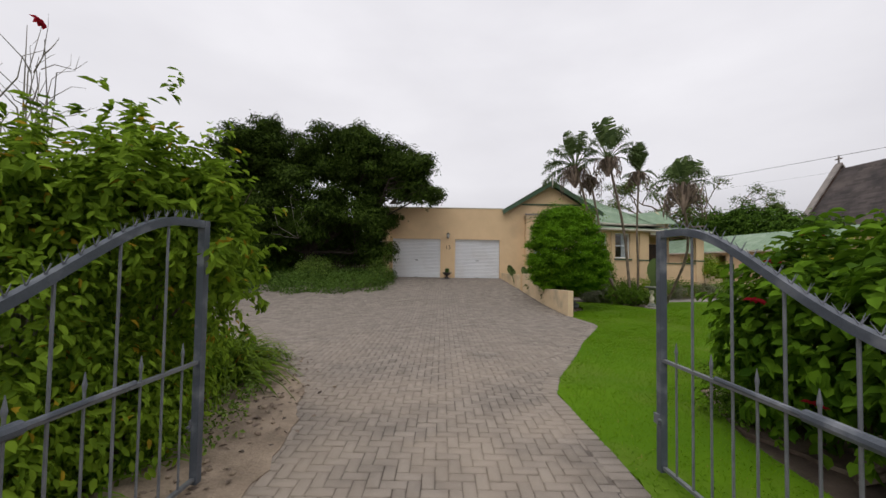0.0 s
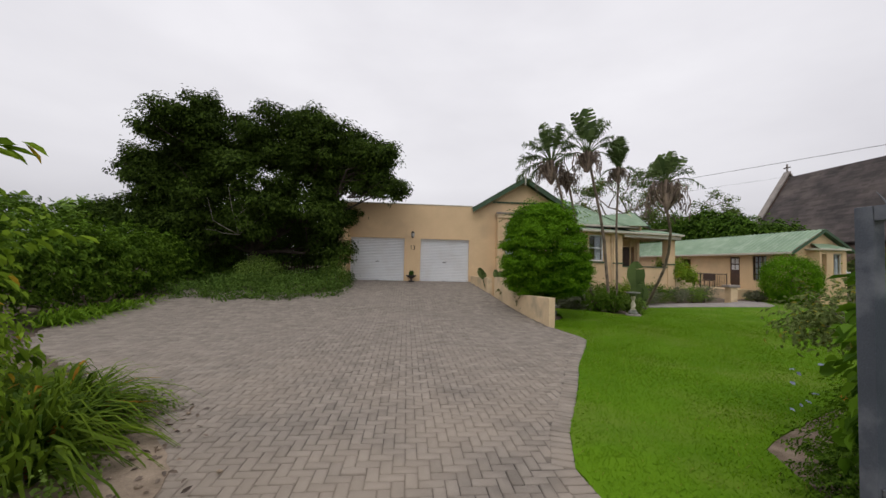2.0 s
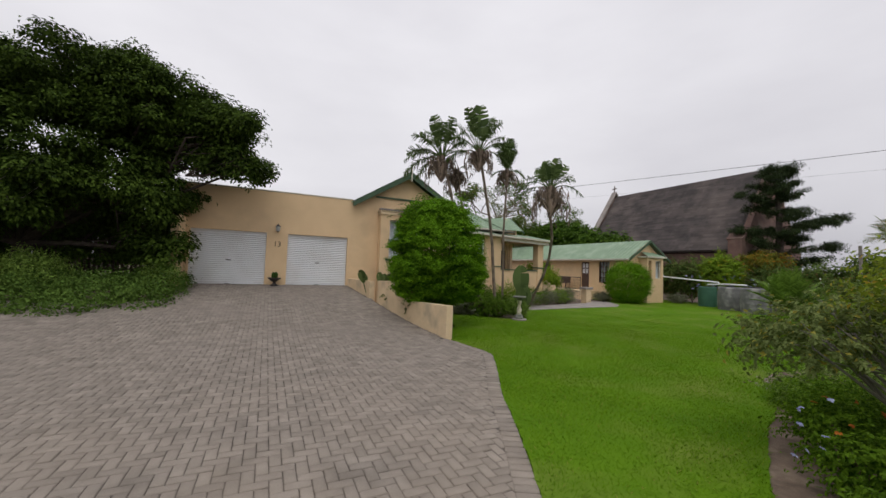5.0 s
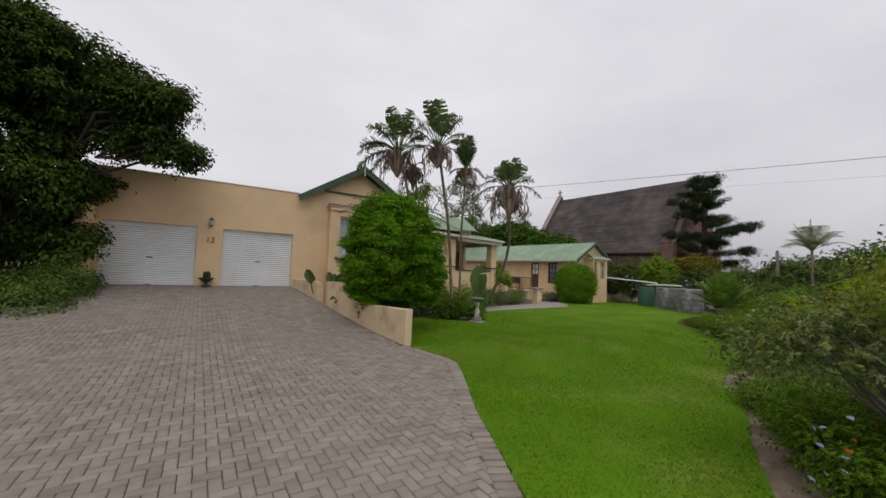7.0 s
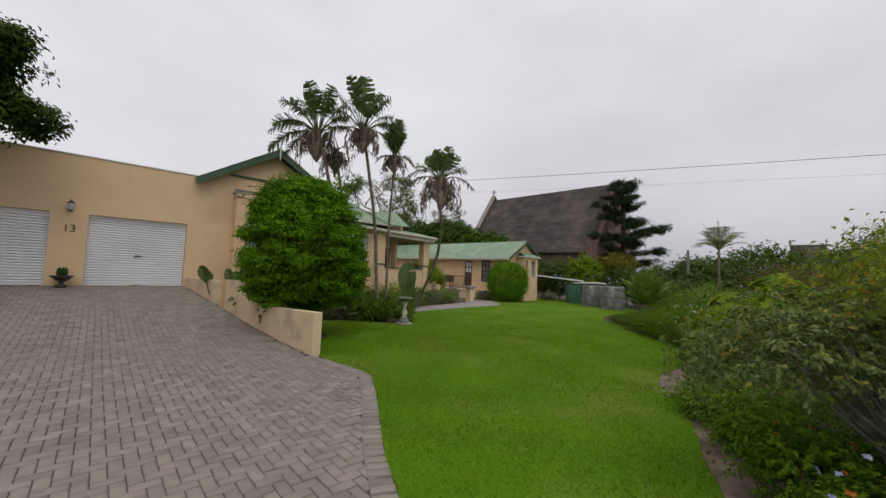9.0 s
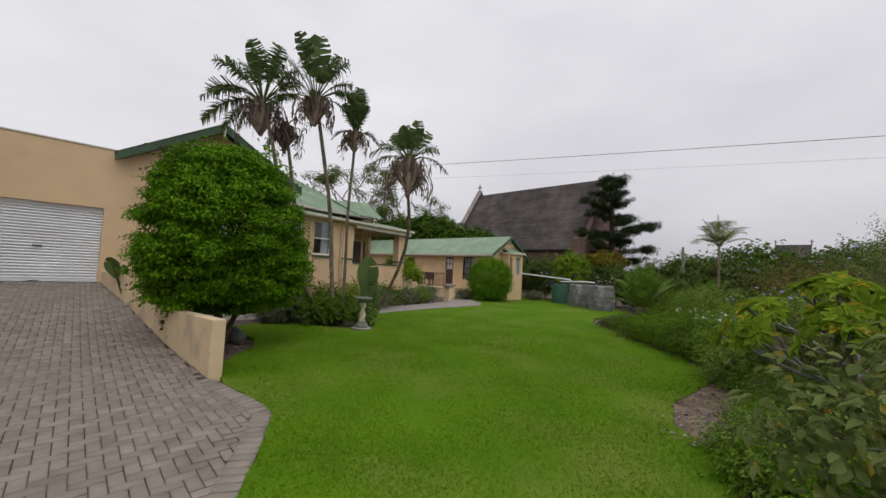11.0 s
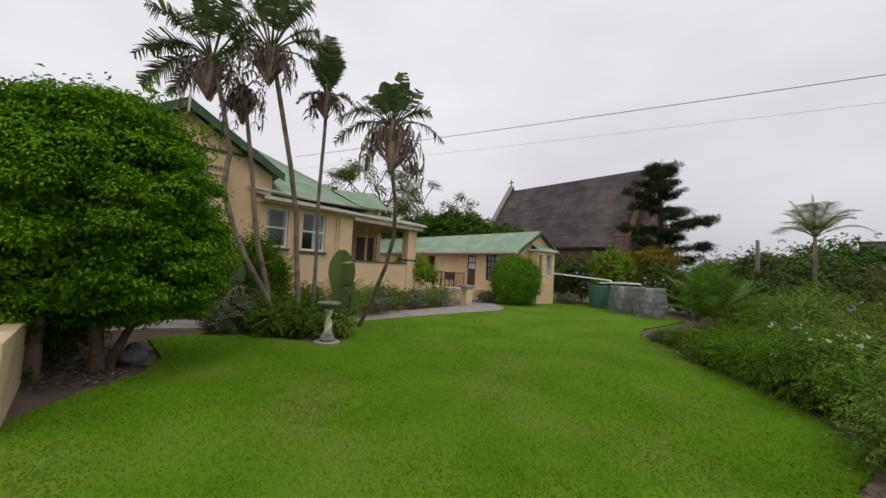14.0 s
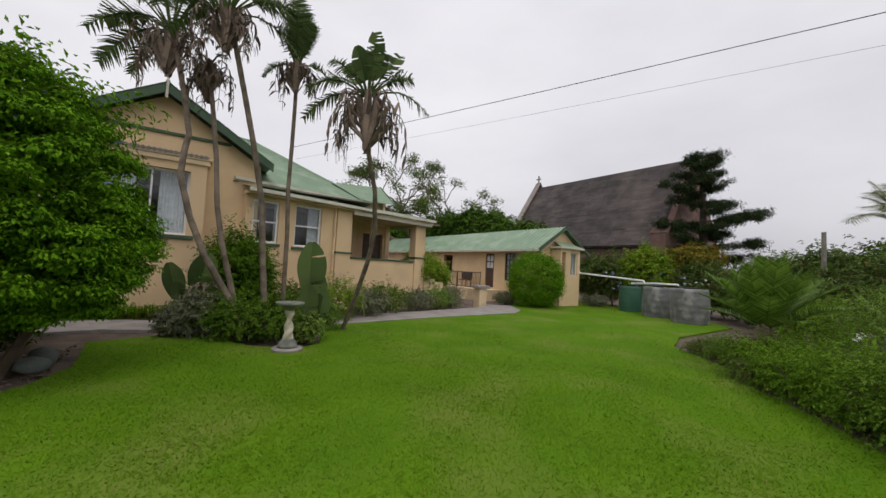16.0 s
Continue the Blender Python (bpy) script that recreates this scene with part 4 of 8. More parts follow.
# ---- things on and by the garage wall ----
lamp = thing("wall_lamp", pose(-3.87, GY, 3.13), "small grey lantern fixed to the garage wall", "lamp")
bm = bmesh.new()
box(bm, -0.05, 0.05, -0.03, 0.0, -0.1, 0.1, 0.01)
tube(bm, [(0, -0.03, 0.05), (0, -0.1, 0.12), (0, -0.13, 0.1)], 0.012, 6)
part("bracket", bm, IRON, lamp)
bm = bmesh.new()
lathe(bm, [(0.05, -0.13), (0.075, -0.1), (0.085, 0.06)], 8, 0, -0.13)
part("glass", bm, LAMP_GLASS, lamp, "frosted lantern glass")
bm = bmesh.new()
lathe(bm, [(0.095, 0.063), (0.06, 0.11), (0.02, 0.15), (0.008, 0.18)], 8, 0, -0.13)
part("cap", bm, IRON, lamp)
bm = bmesh.new()
lathe(bm, [(0.02, -0.17), (0.06, -0.133)], 8, 0, -0.13)
part("finial", bm, IRON, lamp)


def letters(name, text, size, m, mat, label, category, depth=0.008):
    cu = bpy.data.curves.new(name, "FONT")
    cu.body, cu.size, cu.extrude, cu.align_x = text, size, depth, "CENTER"
    tmp = bpy.data.objects.new(name, cu)
    mesh = bpy.data.meshes.new_from_object(tmp)
    bpy.data.objects.remove(tmp)
    ob = link_mesh(name, mesh, mat)
    ob.matrix_basis = m
    return tagged(ob, label, category)


letters("house_number", "13", 0.30, pose(-3.86, GY - 0.01, 2.38, 90, 0, 0), BRASS, "dark metal house number thirteen on the wall", "house number")


def urn(m):
    u = thing("urn_planter", m, "dark pedestal urn with a small cactus", "planter")
    bm = bmesh.new()
    lathe(bm, [(0.14, 0), (0.14, 0.05), (0.06, 0.09), (0.05, 0.16), (0.13, 0.2), (0.2, 0.27), (0.25, 0.3), (0.25, 0.33), (0.19, 0.33), (0.17, 0.28)], 20)
    part("bowl", bm, IRON, u, "", True)
    bm = bmesh.new()
    for a in range(5):
        x, y = 0.06 * math.cos(a * 1.26), 0.06 * math.sin(a * 1.26)
        tube(bm, [(x, y, 0.28), (1.3 * x, 1.3 * y, 0.4), (1.2 * x, 1.2 * y, 0.5), (x, y, 0.56)], [0.03, 0.055, 0.045, 0.01], 8)
    part("cactus", bm, L_STRAP, u, "small green cactus")
    return u


urn(pose(-3.9, GY - 0.3, 0.79))
meter = thing("letter_slot", pose(-7.03, 7.6, 1.65), "small black letter slot in the wall", "letter slot")
bm = bmesh.new()
box(bm, 0.0, 0.025, -0.12, 0.12, -0.13, 0.13, 0.01)
part("plate", bm, BLACK, meter)
bm = bmesh.new()
box(bm, 0.026, 0.034, -0.08, 0.08, -0.02, 0.02, 0.003)
part("flap", bm, IRON, meter)

# ---- stepped garden wall by the drive ----
gw = thing("garden_wall", pose(0, 0, 0), "stepped cream plaster wall with dark streaks", "garden wall")
for y0, y1, za, zb in ((0.0, 2.2, 0.82, 0.73), (2.203, 3.3, 1.0, 0.99), (3.303, 4.95, 1.26, 1.21)):
    bm = bmesh.new()
    box(bm, -0.09, 0.09, y0, y1, -0.1, 1.0, 0.018)
    for v in bm.verts:
        s = (v.co.y - y0) / (y1 - y0)
        v.co.z = v.co.z + (za + (zb - za) * s - 1.0) if v.co.z > 0.5 else v.co.z
        v.co.x -= 0.083 * v.co.y
    part("wall_section", bm, CREAM_OLD, gw)
bm = bmesh.new()
box(bm, -0.12, 0.06, 2.0, 2.198, -0.1, 0.86, 0.012)
part("brick_pier", bm, RED_BRICK, gw, "short stub of bare brick")
pw = thing("planter_wall", pose(0, 0, 0), "low cream plaster wall beside the garage door", "garden wall")
bm = bmesh.new()
slab(bm, [(-0.95, 8.315, 1.14), (-0.60, 5.75, 1.14), (-0.42, 5.75, 1.14), (-0.76, 8.315, 1.14)], 1.1)
part("wall_section", bm, CREAM_OLD, pw)

# ---- cottage ----
cottage = thing("cottage", pose(0, 0, 0), "cream outbuilding with green tin roof and bay window", "house")
CX = 17.2
bm = pierced_wall(bmesh.new(), 8.5, 28.0, -0.1, 2.72, 0, 0.22, [(10.05, 10.95, 1.12, 2.62), (11.85, 12.6, 0.62, 2.6), (16.0, 17.0, 1.3, 2.5)])
bm.transform(Matrix(((0, 1, 0, CX), (1, 0, 0, 0), (0, 0, 1, 0), (0, 0, 0, 1))))
part("long_wall", bm, CREAM, cottage, "cream side wall under a deep eave")
gable_wall("end_gable", CX + 0.003, 20.4, -0.1, 2.85, 18.75, 3.98, 8.4, 8.62, CREAM, cottage)
bm = bmesh.new()
box(bm, 20.18, 20.4, 8.623, 28, -0.1, 2.85)
box(bm, CX + 0.23, 20.17, 27.8, 28, -0.1, 2.85)
part("far_wall", bm, CREAM, cottage)
bm = bmesh.new()
corrugated(bm, (16.72, 8.12, 2.80), (16.72, 28.2, 2.80), (18.75, 28.2, 4.10), (18.75, 8.12, 4.10), 0.3, 0.022)
corrugated(bm, (20.8, 8.12, 2.80), (20.8, 28.2, 2.80), (18.75, 28.2, 4.10), (18.75, 8.12, 4.10), 0.3, 0.022)
part("roof", bm, GREEN_ROOF, cottage, "pale green corrugated roof")
bm = bmesh.new()
box(bm, 16.62, 16.71, 8.1, 28, 2.68, 2.79, 0.012)
part("gutter", bm, GUTTER, cottage)
sloped_board(18.75, 4.08, 16.7, 2.77, 8.08, 8.12, 0.15, GREEN_TRIM, cottage, "barge_board")
sloped_board(18.75, 4.08, 20.82, 2.77, 8.08, 8.12, 0.15, GREEN_TRIM, cottage, "barge_board")
bm = pierced_wall(bmesh.new(), 17.95, 19.5, -0.1, 2.9, 7.75, 8.398, [(18.05, 18.35, 1.6, 2.72), (18.75, 19.3, 1.55, 2.74)])
part("bay_wall", bm, CREAM, cottage, "cream bay with a pale window")
bm = bmesh.new()
box(bm, 17.8, 19.7, 7.62, 8.39, 2.903, 3.0, 0.015)
part("bay_cornice", bm, GUTTER, cottage)
bm = bmesh.new()
slab(bm, [(17.85, 7.66, 3.004), (19.65, 7.66, 3.004), (19.3, 8.39, 3.3), (18.2, 8.39, 3.3)], 0.02)
part("bay_roof", bm, GREEN_ROOF, cottage)
sash_window(18.75, 19.3, 1.55, 2.74, 7.82, cottage, mat=GUTTER, label="pale framed bay window")
turn_wall = Matrix(((0, 1, 0, CX), (1, 0, 0, 0), (0, 0, 1, 0), (0, 0, 0, 1)))
cw = sash_window(10.05, 10.95, 1.12, 2.62, 0.05, cottage, bars=(0.33, 0.66), rails=(0.25, 0.5, 0.75), mat=BROWN_WOOD, label="dark brown window with small panes")
cw.matrix_basis = turn_wall
bm = bmesh.new()
box(bm, CX + 0.05, CX + 0.1, 11.88, 12.57, 0.63, 2.58, 0.01)
door = part("door", bm, BROWN_WOOD, cottage, "dark brown half glazed door")
for a in (11.97, 12.26):
    for z in (1.75, 2.15):
        bm = bmesh.new()
        box(bm, CX + 0.035, CX + 0.048, a, a + 0.22, z, z + 0.33, 0.003)
        part("pane", bm, CURTAIN, door)
bm = bmesh.new()
box(bm, 15.4, CX - 0.003, 10.9, 15.6, -0.1, 0.55, 0.02)
part("porch", bm, CREAM_OLD, cottage, "raised cream porch")
rail = thing("porch_railing", pose(15.45, 10.95, 0.55), "dark iron railing on the cottage porch", "railing")
bm = bmesh.new()
tube(bm, [(0, 0, 0.9), (0, 4.1, 0.9)], 0.025, 6)
part("top_rail", bm, IRON, rail)
bm = bmesh.new()
tube(bm, [(0, 0, 0.1), (0, 4.1, 0.1)], 0.018, 6)
part("bottom_rail", bm, IRON, rail)
base_bar = None
for i in range(32):
    if base_bar is None:
        bm = bmesh.new()
        tube(bm, [(0, 0, 0.1), (0, 0, 0.9)], 0.011, 5)
        base_bar = part("baluster", bm, IRON, rail)
    else:
        o = new("baluster", base_bar.data)
        o.parent = rail
        o.location = (0, i * 0.1322, 0)
for y in (0.0, 2.05, 4.1):
    bm = bmesh.new()
    tube(bm, [(0, y, 0), (0, y, 0.95)], 0.028, 6)
    part("post", bm, IRON, rail)
seat = thing("porch_bench", pose(16.5, 13.7, 0.55), "dark wooden bench on the porch", "bench")
for nm, d in (("seat", (-0.25, 0.2, -0.5, 0.5, 0.4, 0.45)), ("backrest", (0.16, 0.21, -0.5, 0.5, 0.455, 0.9))):
    bm = bmesh.new()
    box(bm, *d, 0.01)
    part(nm, bm, BROWN_WOOD, seat)
for x in (-0.2, 0.15):
    for y in (-0.45, 0.4):
        bm = bmesh.new()
        box(bm, x, x + 0.05, y, y + 0.05, 0, 0.399, 0.005)
        part("leg", bm, BROWN_WOOD, seat)
gp = thing("gate_pillar", pose(13.4, 8.45, 0), "low cream pillar with a flat cap beside the path", "pillar")
bm = bmesh.new()
box(bm, -0.2, 0.2, -0.2, 0.2, -0.1, 0.78, 0.015)
part("shaft", bm, CREAM_OLD, gp)
bm = bmesh.new()
box(bm, -0.32, 0.32, -0.26, 0.26, 0.783, 0.92, 0.03)
part("cap", bm, PALE_STONE, gp)


# ---- rain tanks and pipe ----
def tank(m, r, h, mat, label):
    t = thing("rain_tank", m, label, "water tank", "rain tanks by the lawn")
    bm = bmesh.new()
    prof = [(r * 0.9, 0.0)]
    for k in range(6):
        z = h * (k + 0.5) / 6
        belly = r * (0.9 + 0.1 * math.sin(math.pi * (k + 0.9) / 6.6))
        prof += [(belly, z - 0.045), (belly * 1.007, z - 0.015), (belly * 1.007, z + 0.015), (belly, z + 0.045)]
    prof += [(r * 0.9, h - 0.03), (r * 0.88, h), (r * 0.82, h)]
    lathe(bm, prof, 32)
    part("barrel", bm, mat, t, "", True)
    bm = bmesh.new()
    lathe(bm, [(r * 0.35, h + 0.003), (r * 0.35, h + 0.05), (r * 0.28, h + 0.06)], 20)
    part("lid", bm, BLACK, t)
    return t


tank(pose(20.4, 5.5, -0.06), 0.5, 1.26, TANK_GREEN, "dark green plastic rain tank on the grass")
tank(pose(19.45, 3.75, -0.06), 0.62, 1.33, TANK_GREY, "streaked grey plastic rain tank on the grass")
tank(pose(18.6, 2.15, -0.06), 0.66, 1.36, TANK_GREY, "streaked grey plastic rain tank on the grass")
pipe = thing("rain_pipe", pose(0, 0, 0), "white plastic rain pipe from cottage to tanks", "pipe")
for pts in ([(19.53, 8.0, 2.0), (19.62, 7.9, 1.95), (19.68, 7.85, 1.72), (19.5, 4.4, 1.5), (19.5, 4.35, 1.38)], [(20.3, 5.4, 1.34), (19.4, 3.8, 1.42), (18.9, 2.7, 1.42)]):
    bm = bmesh.new()
    tube(bm, pts, 0.045, 8)
    part("pipe_run", bm, PVC, pipe)

# ---- bird bath ----
bath = thing("bird_bath", pose(4.09, 2.62, 0), "cream twisted pedestal bird bath with shallow basin", "bird bath")
bm = bmesh.new()
lathe(bm, [(0.26, -0.05), (0.27, 0.03), (0.24, 0.05)], 10)
part("slab", bm, PATH_GREY, bath)
bm = bmesh.new()
lathe(bm, [(0.165, 0.053), (0.165, 0.095), (0.145, 0.1), (0.145, 0.145), (0.115, 0.15), (0.115, 0.185), (0.09, 0.2)], 24)
part("foot", bm, MOSSY, bath, "mossy dark foot", True)
bm = bmesh.new()
rings = []
for k in range(25):
    z = 0.2 + 0.5 * k / 24
    r = 0.065 + 0.02 * math.sin(k / 24 * math.pi * 2 + 0.6) * (1 - k / 40)
    rings.append([bm.verts.new(((r + 0.018 * math.cos(2 * (a - k * 0.28))) * math.cos(a), (r + 0.018 * math.cos(2 * (a - k * 0.28))) * math.sin(a), z)) for a in (2 * math.pi * j / 20 for j in range(20))])
for a, b in zip(rings, rings[1:]):
    for j in range(20):
        bm.faces.new((a[j], a[(j + 1) % 20], b[(j + 1) % 20], b[j]))
bm.faces.new(rings[-1])
part("pedestal", bm, CONCRETE, bath, "cream twisted pedestal", True)
bm = bmesh.new()
lathe(bm, [(0.085, 0.7), (0.13, 0.775), (0.235, 0.80), (0.24, 0.84), (0.215, 0.845), (0.16, 0.81), (0.02, 0.80)], 28)
part("basin", bm, MOSSY, bath, "grey weathered shallow basin", True)


# ---- gates ----
def gate(free, hinge_side, label):
    """An iron gate leaf standing open: square stiles, swan-neck top rail, bars, a mid rail with spears and the opener arm.
    Along the leaf u runs from the free stile towards the hinge."""
    g = thing("driveway_gate", free, label, "gate", "open driveway gates")
    L = 2.05

    def top(u):
        s = max(0.0, min(1.0, (u - 0.22) / 1.5))
        return 1.98 - 0.62 * (3 * s * s - 2 * s ** 3)

    for u, h in ((0.0, top(0)), (L, top(L))):
        bm = bmesh.new()
        box(bm, u - 0.028, u + 0.028, -0.028, 0.028, 0.04, h, 0.004)
        part("stile", bm, STEEL, g)
    bm = bmesh.new()
    us = [0.03 + (L - 0.06) * k / 24 for k in range(25)]
    ring = [[bm.verts.new((u, y, top(u) + z)) for y, z in ((-0.025, -0.055), (0.025, -0.055), (0.025, 0.0), (-0.025, 0.0))] for u in us]
    for a, b in zip(ring, ring[1:]):
        for j in range(4):
            bm.faces.new((a[j], a[(j + 1) % 4], b[(j + 1) % 4], b[j]))
    part("top_rail", bm, STEEL, g)
    for z, nm in ((0.08, "bottom_rail"), (0.93, "mid_rail")):
        bm = bmesh.new()
        box(bm, 0.03, L - 0.03, -0.016, 0.016, z - 0.012, z + 0.012, 0.003)
        part(nm, bm, STEEL_BAR, g)
    for k in range(1, 12):
        u = k * L / 12
        bm = bmesh.new()
        if k % 2:
            tube(bm, [(u, 0, 0.09), (u, 0, 1.0), (u, 0, 1.03), (u, 0, 1.10)], [0.008, 0.008, 0.013, 0.002], 6)
            part("spear_bar", bm, STEEL_BAR, g)
        else:
            tube(bm, [(u, 0, 0.09), (u, 0, top(u) - 0.03)], 0.009, 6)
            part("bar", bm, STEEL_BAR, g)
    for k in range(26):
        u = 0.06 + k * (L - 0.12) / 25
        z = top(u)
        bm = bmesh.new()
        for dx, dy in ((0.03, 0.012), (-0.03, -0.012), (0.0, 0.03)):
            tube(bm, [(u, 0, z - 0.005), (u + dx, dy, z + 0.055)], [0.004, 0.001], 4)
        part("spike", bm, STEEL_BAR, g)
    bm = bmesh.new()
    tube(bm, [(0.62, hinge_side * 0.06, 0.97), (1.2, hinge_side * 0.08, 0.97)], 0.017, 8)
    tube(bm, [(1.2, hinge_side * 0.08, 0.97), (2.0, hinge_side * 0.12, 0.97)], 0.033, 10)
    part("opener_arm", bm, STEEL, g, "grey tubular opener arm")
    bm = bmesh.new()
    box(bm, -0.032, 0.02, -0.05, -0.029, 0.42, 0.5, 0.004)
    tube(bm, [(0, -0.04, 0.46), (0.05, -0.04, 0.46)], 0.01, 6)
    part("latch", bm, STEEL_BAR, g)
    return g


gate(pose(-5.97, -9.28, 0, 0, 0, -93), 1, "grey painted iron gate leaf standing open beside shrubs")
gate(pose(-2.37, -9.03, 0, 0, 0, -86), -1, "grey painted iron gate leaf standing open by the lawn")


# ---- shrubs and trees ----
def shrub(name, m_base, blobs, clusters, per, spread, length, width, mat, label, category="shrub", seed=1, stems=5, group="", bark=BARK, split=0.0, sprig=0, **kw):
    """A shrub: thin stems and a crown of leaves; blobs in world metres, base at m_base."""
    bx, by, bz = m_base
    t = thing(name, pose(bx, by, bz), label, category, group)
    rng = np.random.default_rng(seed + 100)
    rel = [(x - bx, y - by, z - bz, a, b, c) for x, y, z, a, b, c in blobs]
    bm = bmesh.new()
    tops = [(b[0] + rng.normal(0, b[3] * 0.4), b[1] + rng.normal(0, b[4] * 0.4), b[2] + b[5] * 0.4) for b in rel for _ in range(max(1, stems // len(rel)))]
    limbs(bm, (0, 0, -0.05), tops, 0.03, rng, 0.08, 5)
    part("stem", bm, bark, t)
    if split:
        rel = clumped(rel, split, 0.36 * min(b[5] for b in rel), seed)
    if sprig:
        zl = kw.get("zmin")
        sprays("crown", rel, clusters * per // sprig, sprig, length, width, mat, t, seed, lumps=kw.get("lumps", 0.2), zmin=zl, plain=kw.get("plain", True))
    else:
        foliage("crown", rel, clusters, per, spread, length, width, mat, t, seed, **kw)
    return t


# the clipped round tree by the lawn
rt = thing("clipped_tree", pose(0.95, 2.75, 0), "dense rounded bright green clipped tree by the wall", "tree")
bm = bmesh.new()
rngt = np.random.default_rng(5)
tube(bm, [(-0.36, -0.42, -0.05), (-0.38, -0.43, 0.35), (-0.42, -0.46, 0.9), (-0.45, -0.5, 1.6)], [0.11, 0.08, 0.07, 0.05], 9)
tube(bm, [(-0.25, -0.3, -0.05), (-0.08, -0.25, 0.4), (0.12, -0.25, 0.85), (0.1, -0.4, 1.7)], [0.085, 0.055, 0.05, 0.04], 9)
limbs(bm, (-0.3, -0.35, 1.2), [(-1.0, -0.8, 2.5), (-0.4, -0.5, 3.4), (0.5, -0.4, 2.9), (-0.3, -1.2, 2.4), (0.4, 0.3, 2.4)], 0.05, rngt)
part("trunk", bm, WARM_BARK, rt)
ROUND = [(-0.42, -0.68, 2.24, 1.3, 1.3, 1.3), (-0.52, -0.72, 3.0, 0.95, 0.95, 0.8), (0.15, -0.55, 1.6, 0.98, 1.0, 0.88), (-0.58, -0.7, 2.05, 0.95, 0.95, 0.8), (-0.05, -0.95, 1.75, 0.85, 0.8, 0.8), (-0.95, -0.5, 1.45, 0.75, 0.75, 0.65), (-0.35, -0.15, 1.2, 0.85, 0.8, 0.55)]
foliage("inner_crown", [(x, y, z, p * 0.9, q * 0.9, r * 0.9) for x, y, z, p, q, r in ROUND], 2400, 14, 0.09, 0.08, 0.045, L_BUSH, rt, 10, inner=0.35, lumps=0.05)
tufts = []
for x, y, z, p, q, r in ROUND:
    for _ in range(int(150 * p * q)):
        d = rngt.normal(size=3)
        d /= np.linalg.norm(d)
        k = rngt.uniform(0.93, 1.05)
        s = rngt.uniform(0.13, 0.24)
        spot = (x + d[0] * p * k, y + d[1] * q * k, z + d[2] * r * k)
        if all(sum(((spot[m] - o[m]) / o[3 + m]) ** 2 for m in range(3)) > 0.8 for o in ROUND):
            tufts.append((*spot, s, s, s * 0.55))
foliage("crown", tufts, 7600, 17, 0.065, 0.056, 0.03, L_BUSH, rt, 11, inner=0.2, lumps=0.1, flat=0.32, upward=1.0)
rngs = np.random.default_rng(15)
bm = bmesh.new()
spray_pos, spray_way = [], []
for k in range(34):
    az = float(rngs.uniform(0, 6.28))
    o = Vector((-0.5 + 0.75 * math.cos(az), -0.45 + 0.75 * math.sin(az), 3.3 + 0.15 * float(rngs.random())))
    way = Vector((math.cos(az) * 0.9, math.sin(az) * 0.9, float(rngs.uniform(0.25, 0.9)))).normalized()
    reach = float(rngs.uniform(0.25, 0.6)) * (1.5 if math.cos(az) < -0.6 else 1.0)
    pts = [o + way * reach * s - Vector((0, 0, 0.45 * reach * s * s)) for s in (0, 0.25, 0.5, 0.75, 1.0)]
    tube(bm, pts, [0.008, 0.007, 0.006, 0.004, 0.002], 4, False)
    for p, q in zip(pts, pts[1:]):
        for j in range(7):
            spray_pos.append(p.lerp(q, j / 7))
            spray_way.append((q - p).normalized() + Vector(rngs.normal(0, 0.7, 3)))
tagged(part("spray_twig", bm, BARK, rt), kind="stuff")
v, f = leaf_arrays(np.array(spray_pos), np.tile((0, 0, 1.0), (len(spray_pos), 1)) + rngs.normal(0, 0.4, (len(spray_pos), 3)), 0.055, 0.026, rngs, along=np.array(spray_way))
arrays("spray_leaves", v, f, L_HEDGE, rt)
foliage("upper_sprig", [(-0.3, -0.45, 3.5, 1.1, 1.0, 0.4)], 110, 16, 0.09, 0.10, 0.045, L_BUSH, rt, 12, inner=0.6, lumps=0.3)
blossoms("blossom", [(-0.4 + 1.36 * math.cos(a) * math.cos(e), -0.45 + 1.36 * math.sin(a) * math.cos(e), 2.25 + 1.38 * math.sin(e)) for a, e in ((-1.2, 0.5), (-0.6, 0.1), (-1.9, 0.8), (-0.2, 0.6), (-1.5, -0.1), (-0.9, 0.9), (-2.4, 0.3), (-0.8, -0.35))], F_BLUE, 0.05, rt, 4, 9, "pale mauve flower clusters")

shrub("shade_shrub", (0.15, 3.9, 0), [(0.1, 3.3, 0.7, 0.35, 0.8, 0.75), (0.2, 4.5, 0.7, 0.55, 0.8, 0.8), (-0.05, 2.4, 0.6, 0.22, 0.6, 0.6)], 700, 13, 0.1, 0.08, 0.04, L_SHADY, "dark leafy shrub between garden wall and clipped tree", seed=18, zmin=0.0, sprig=13)
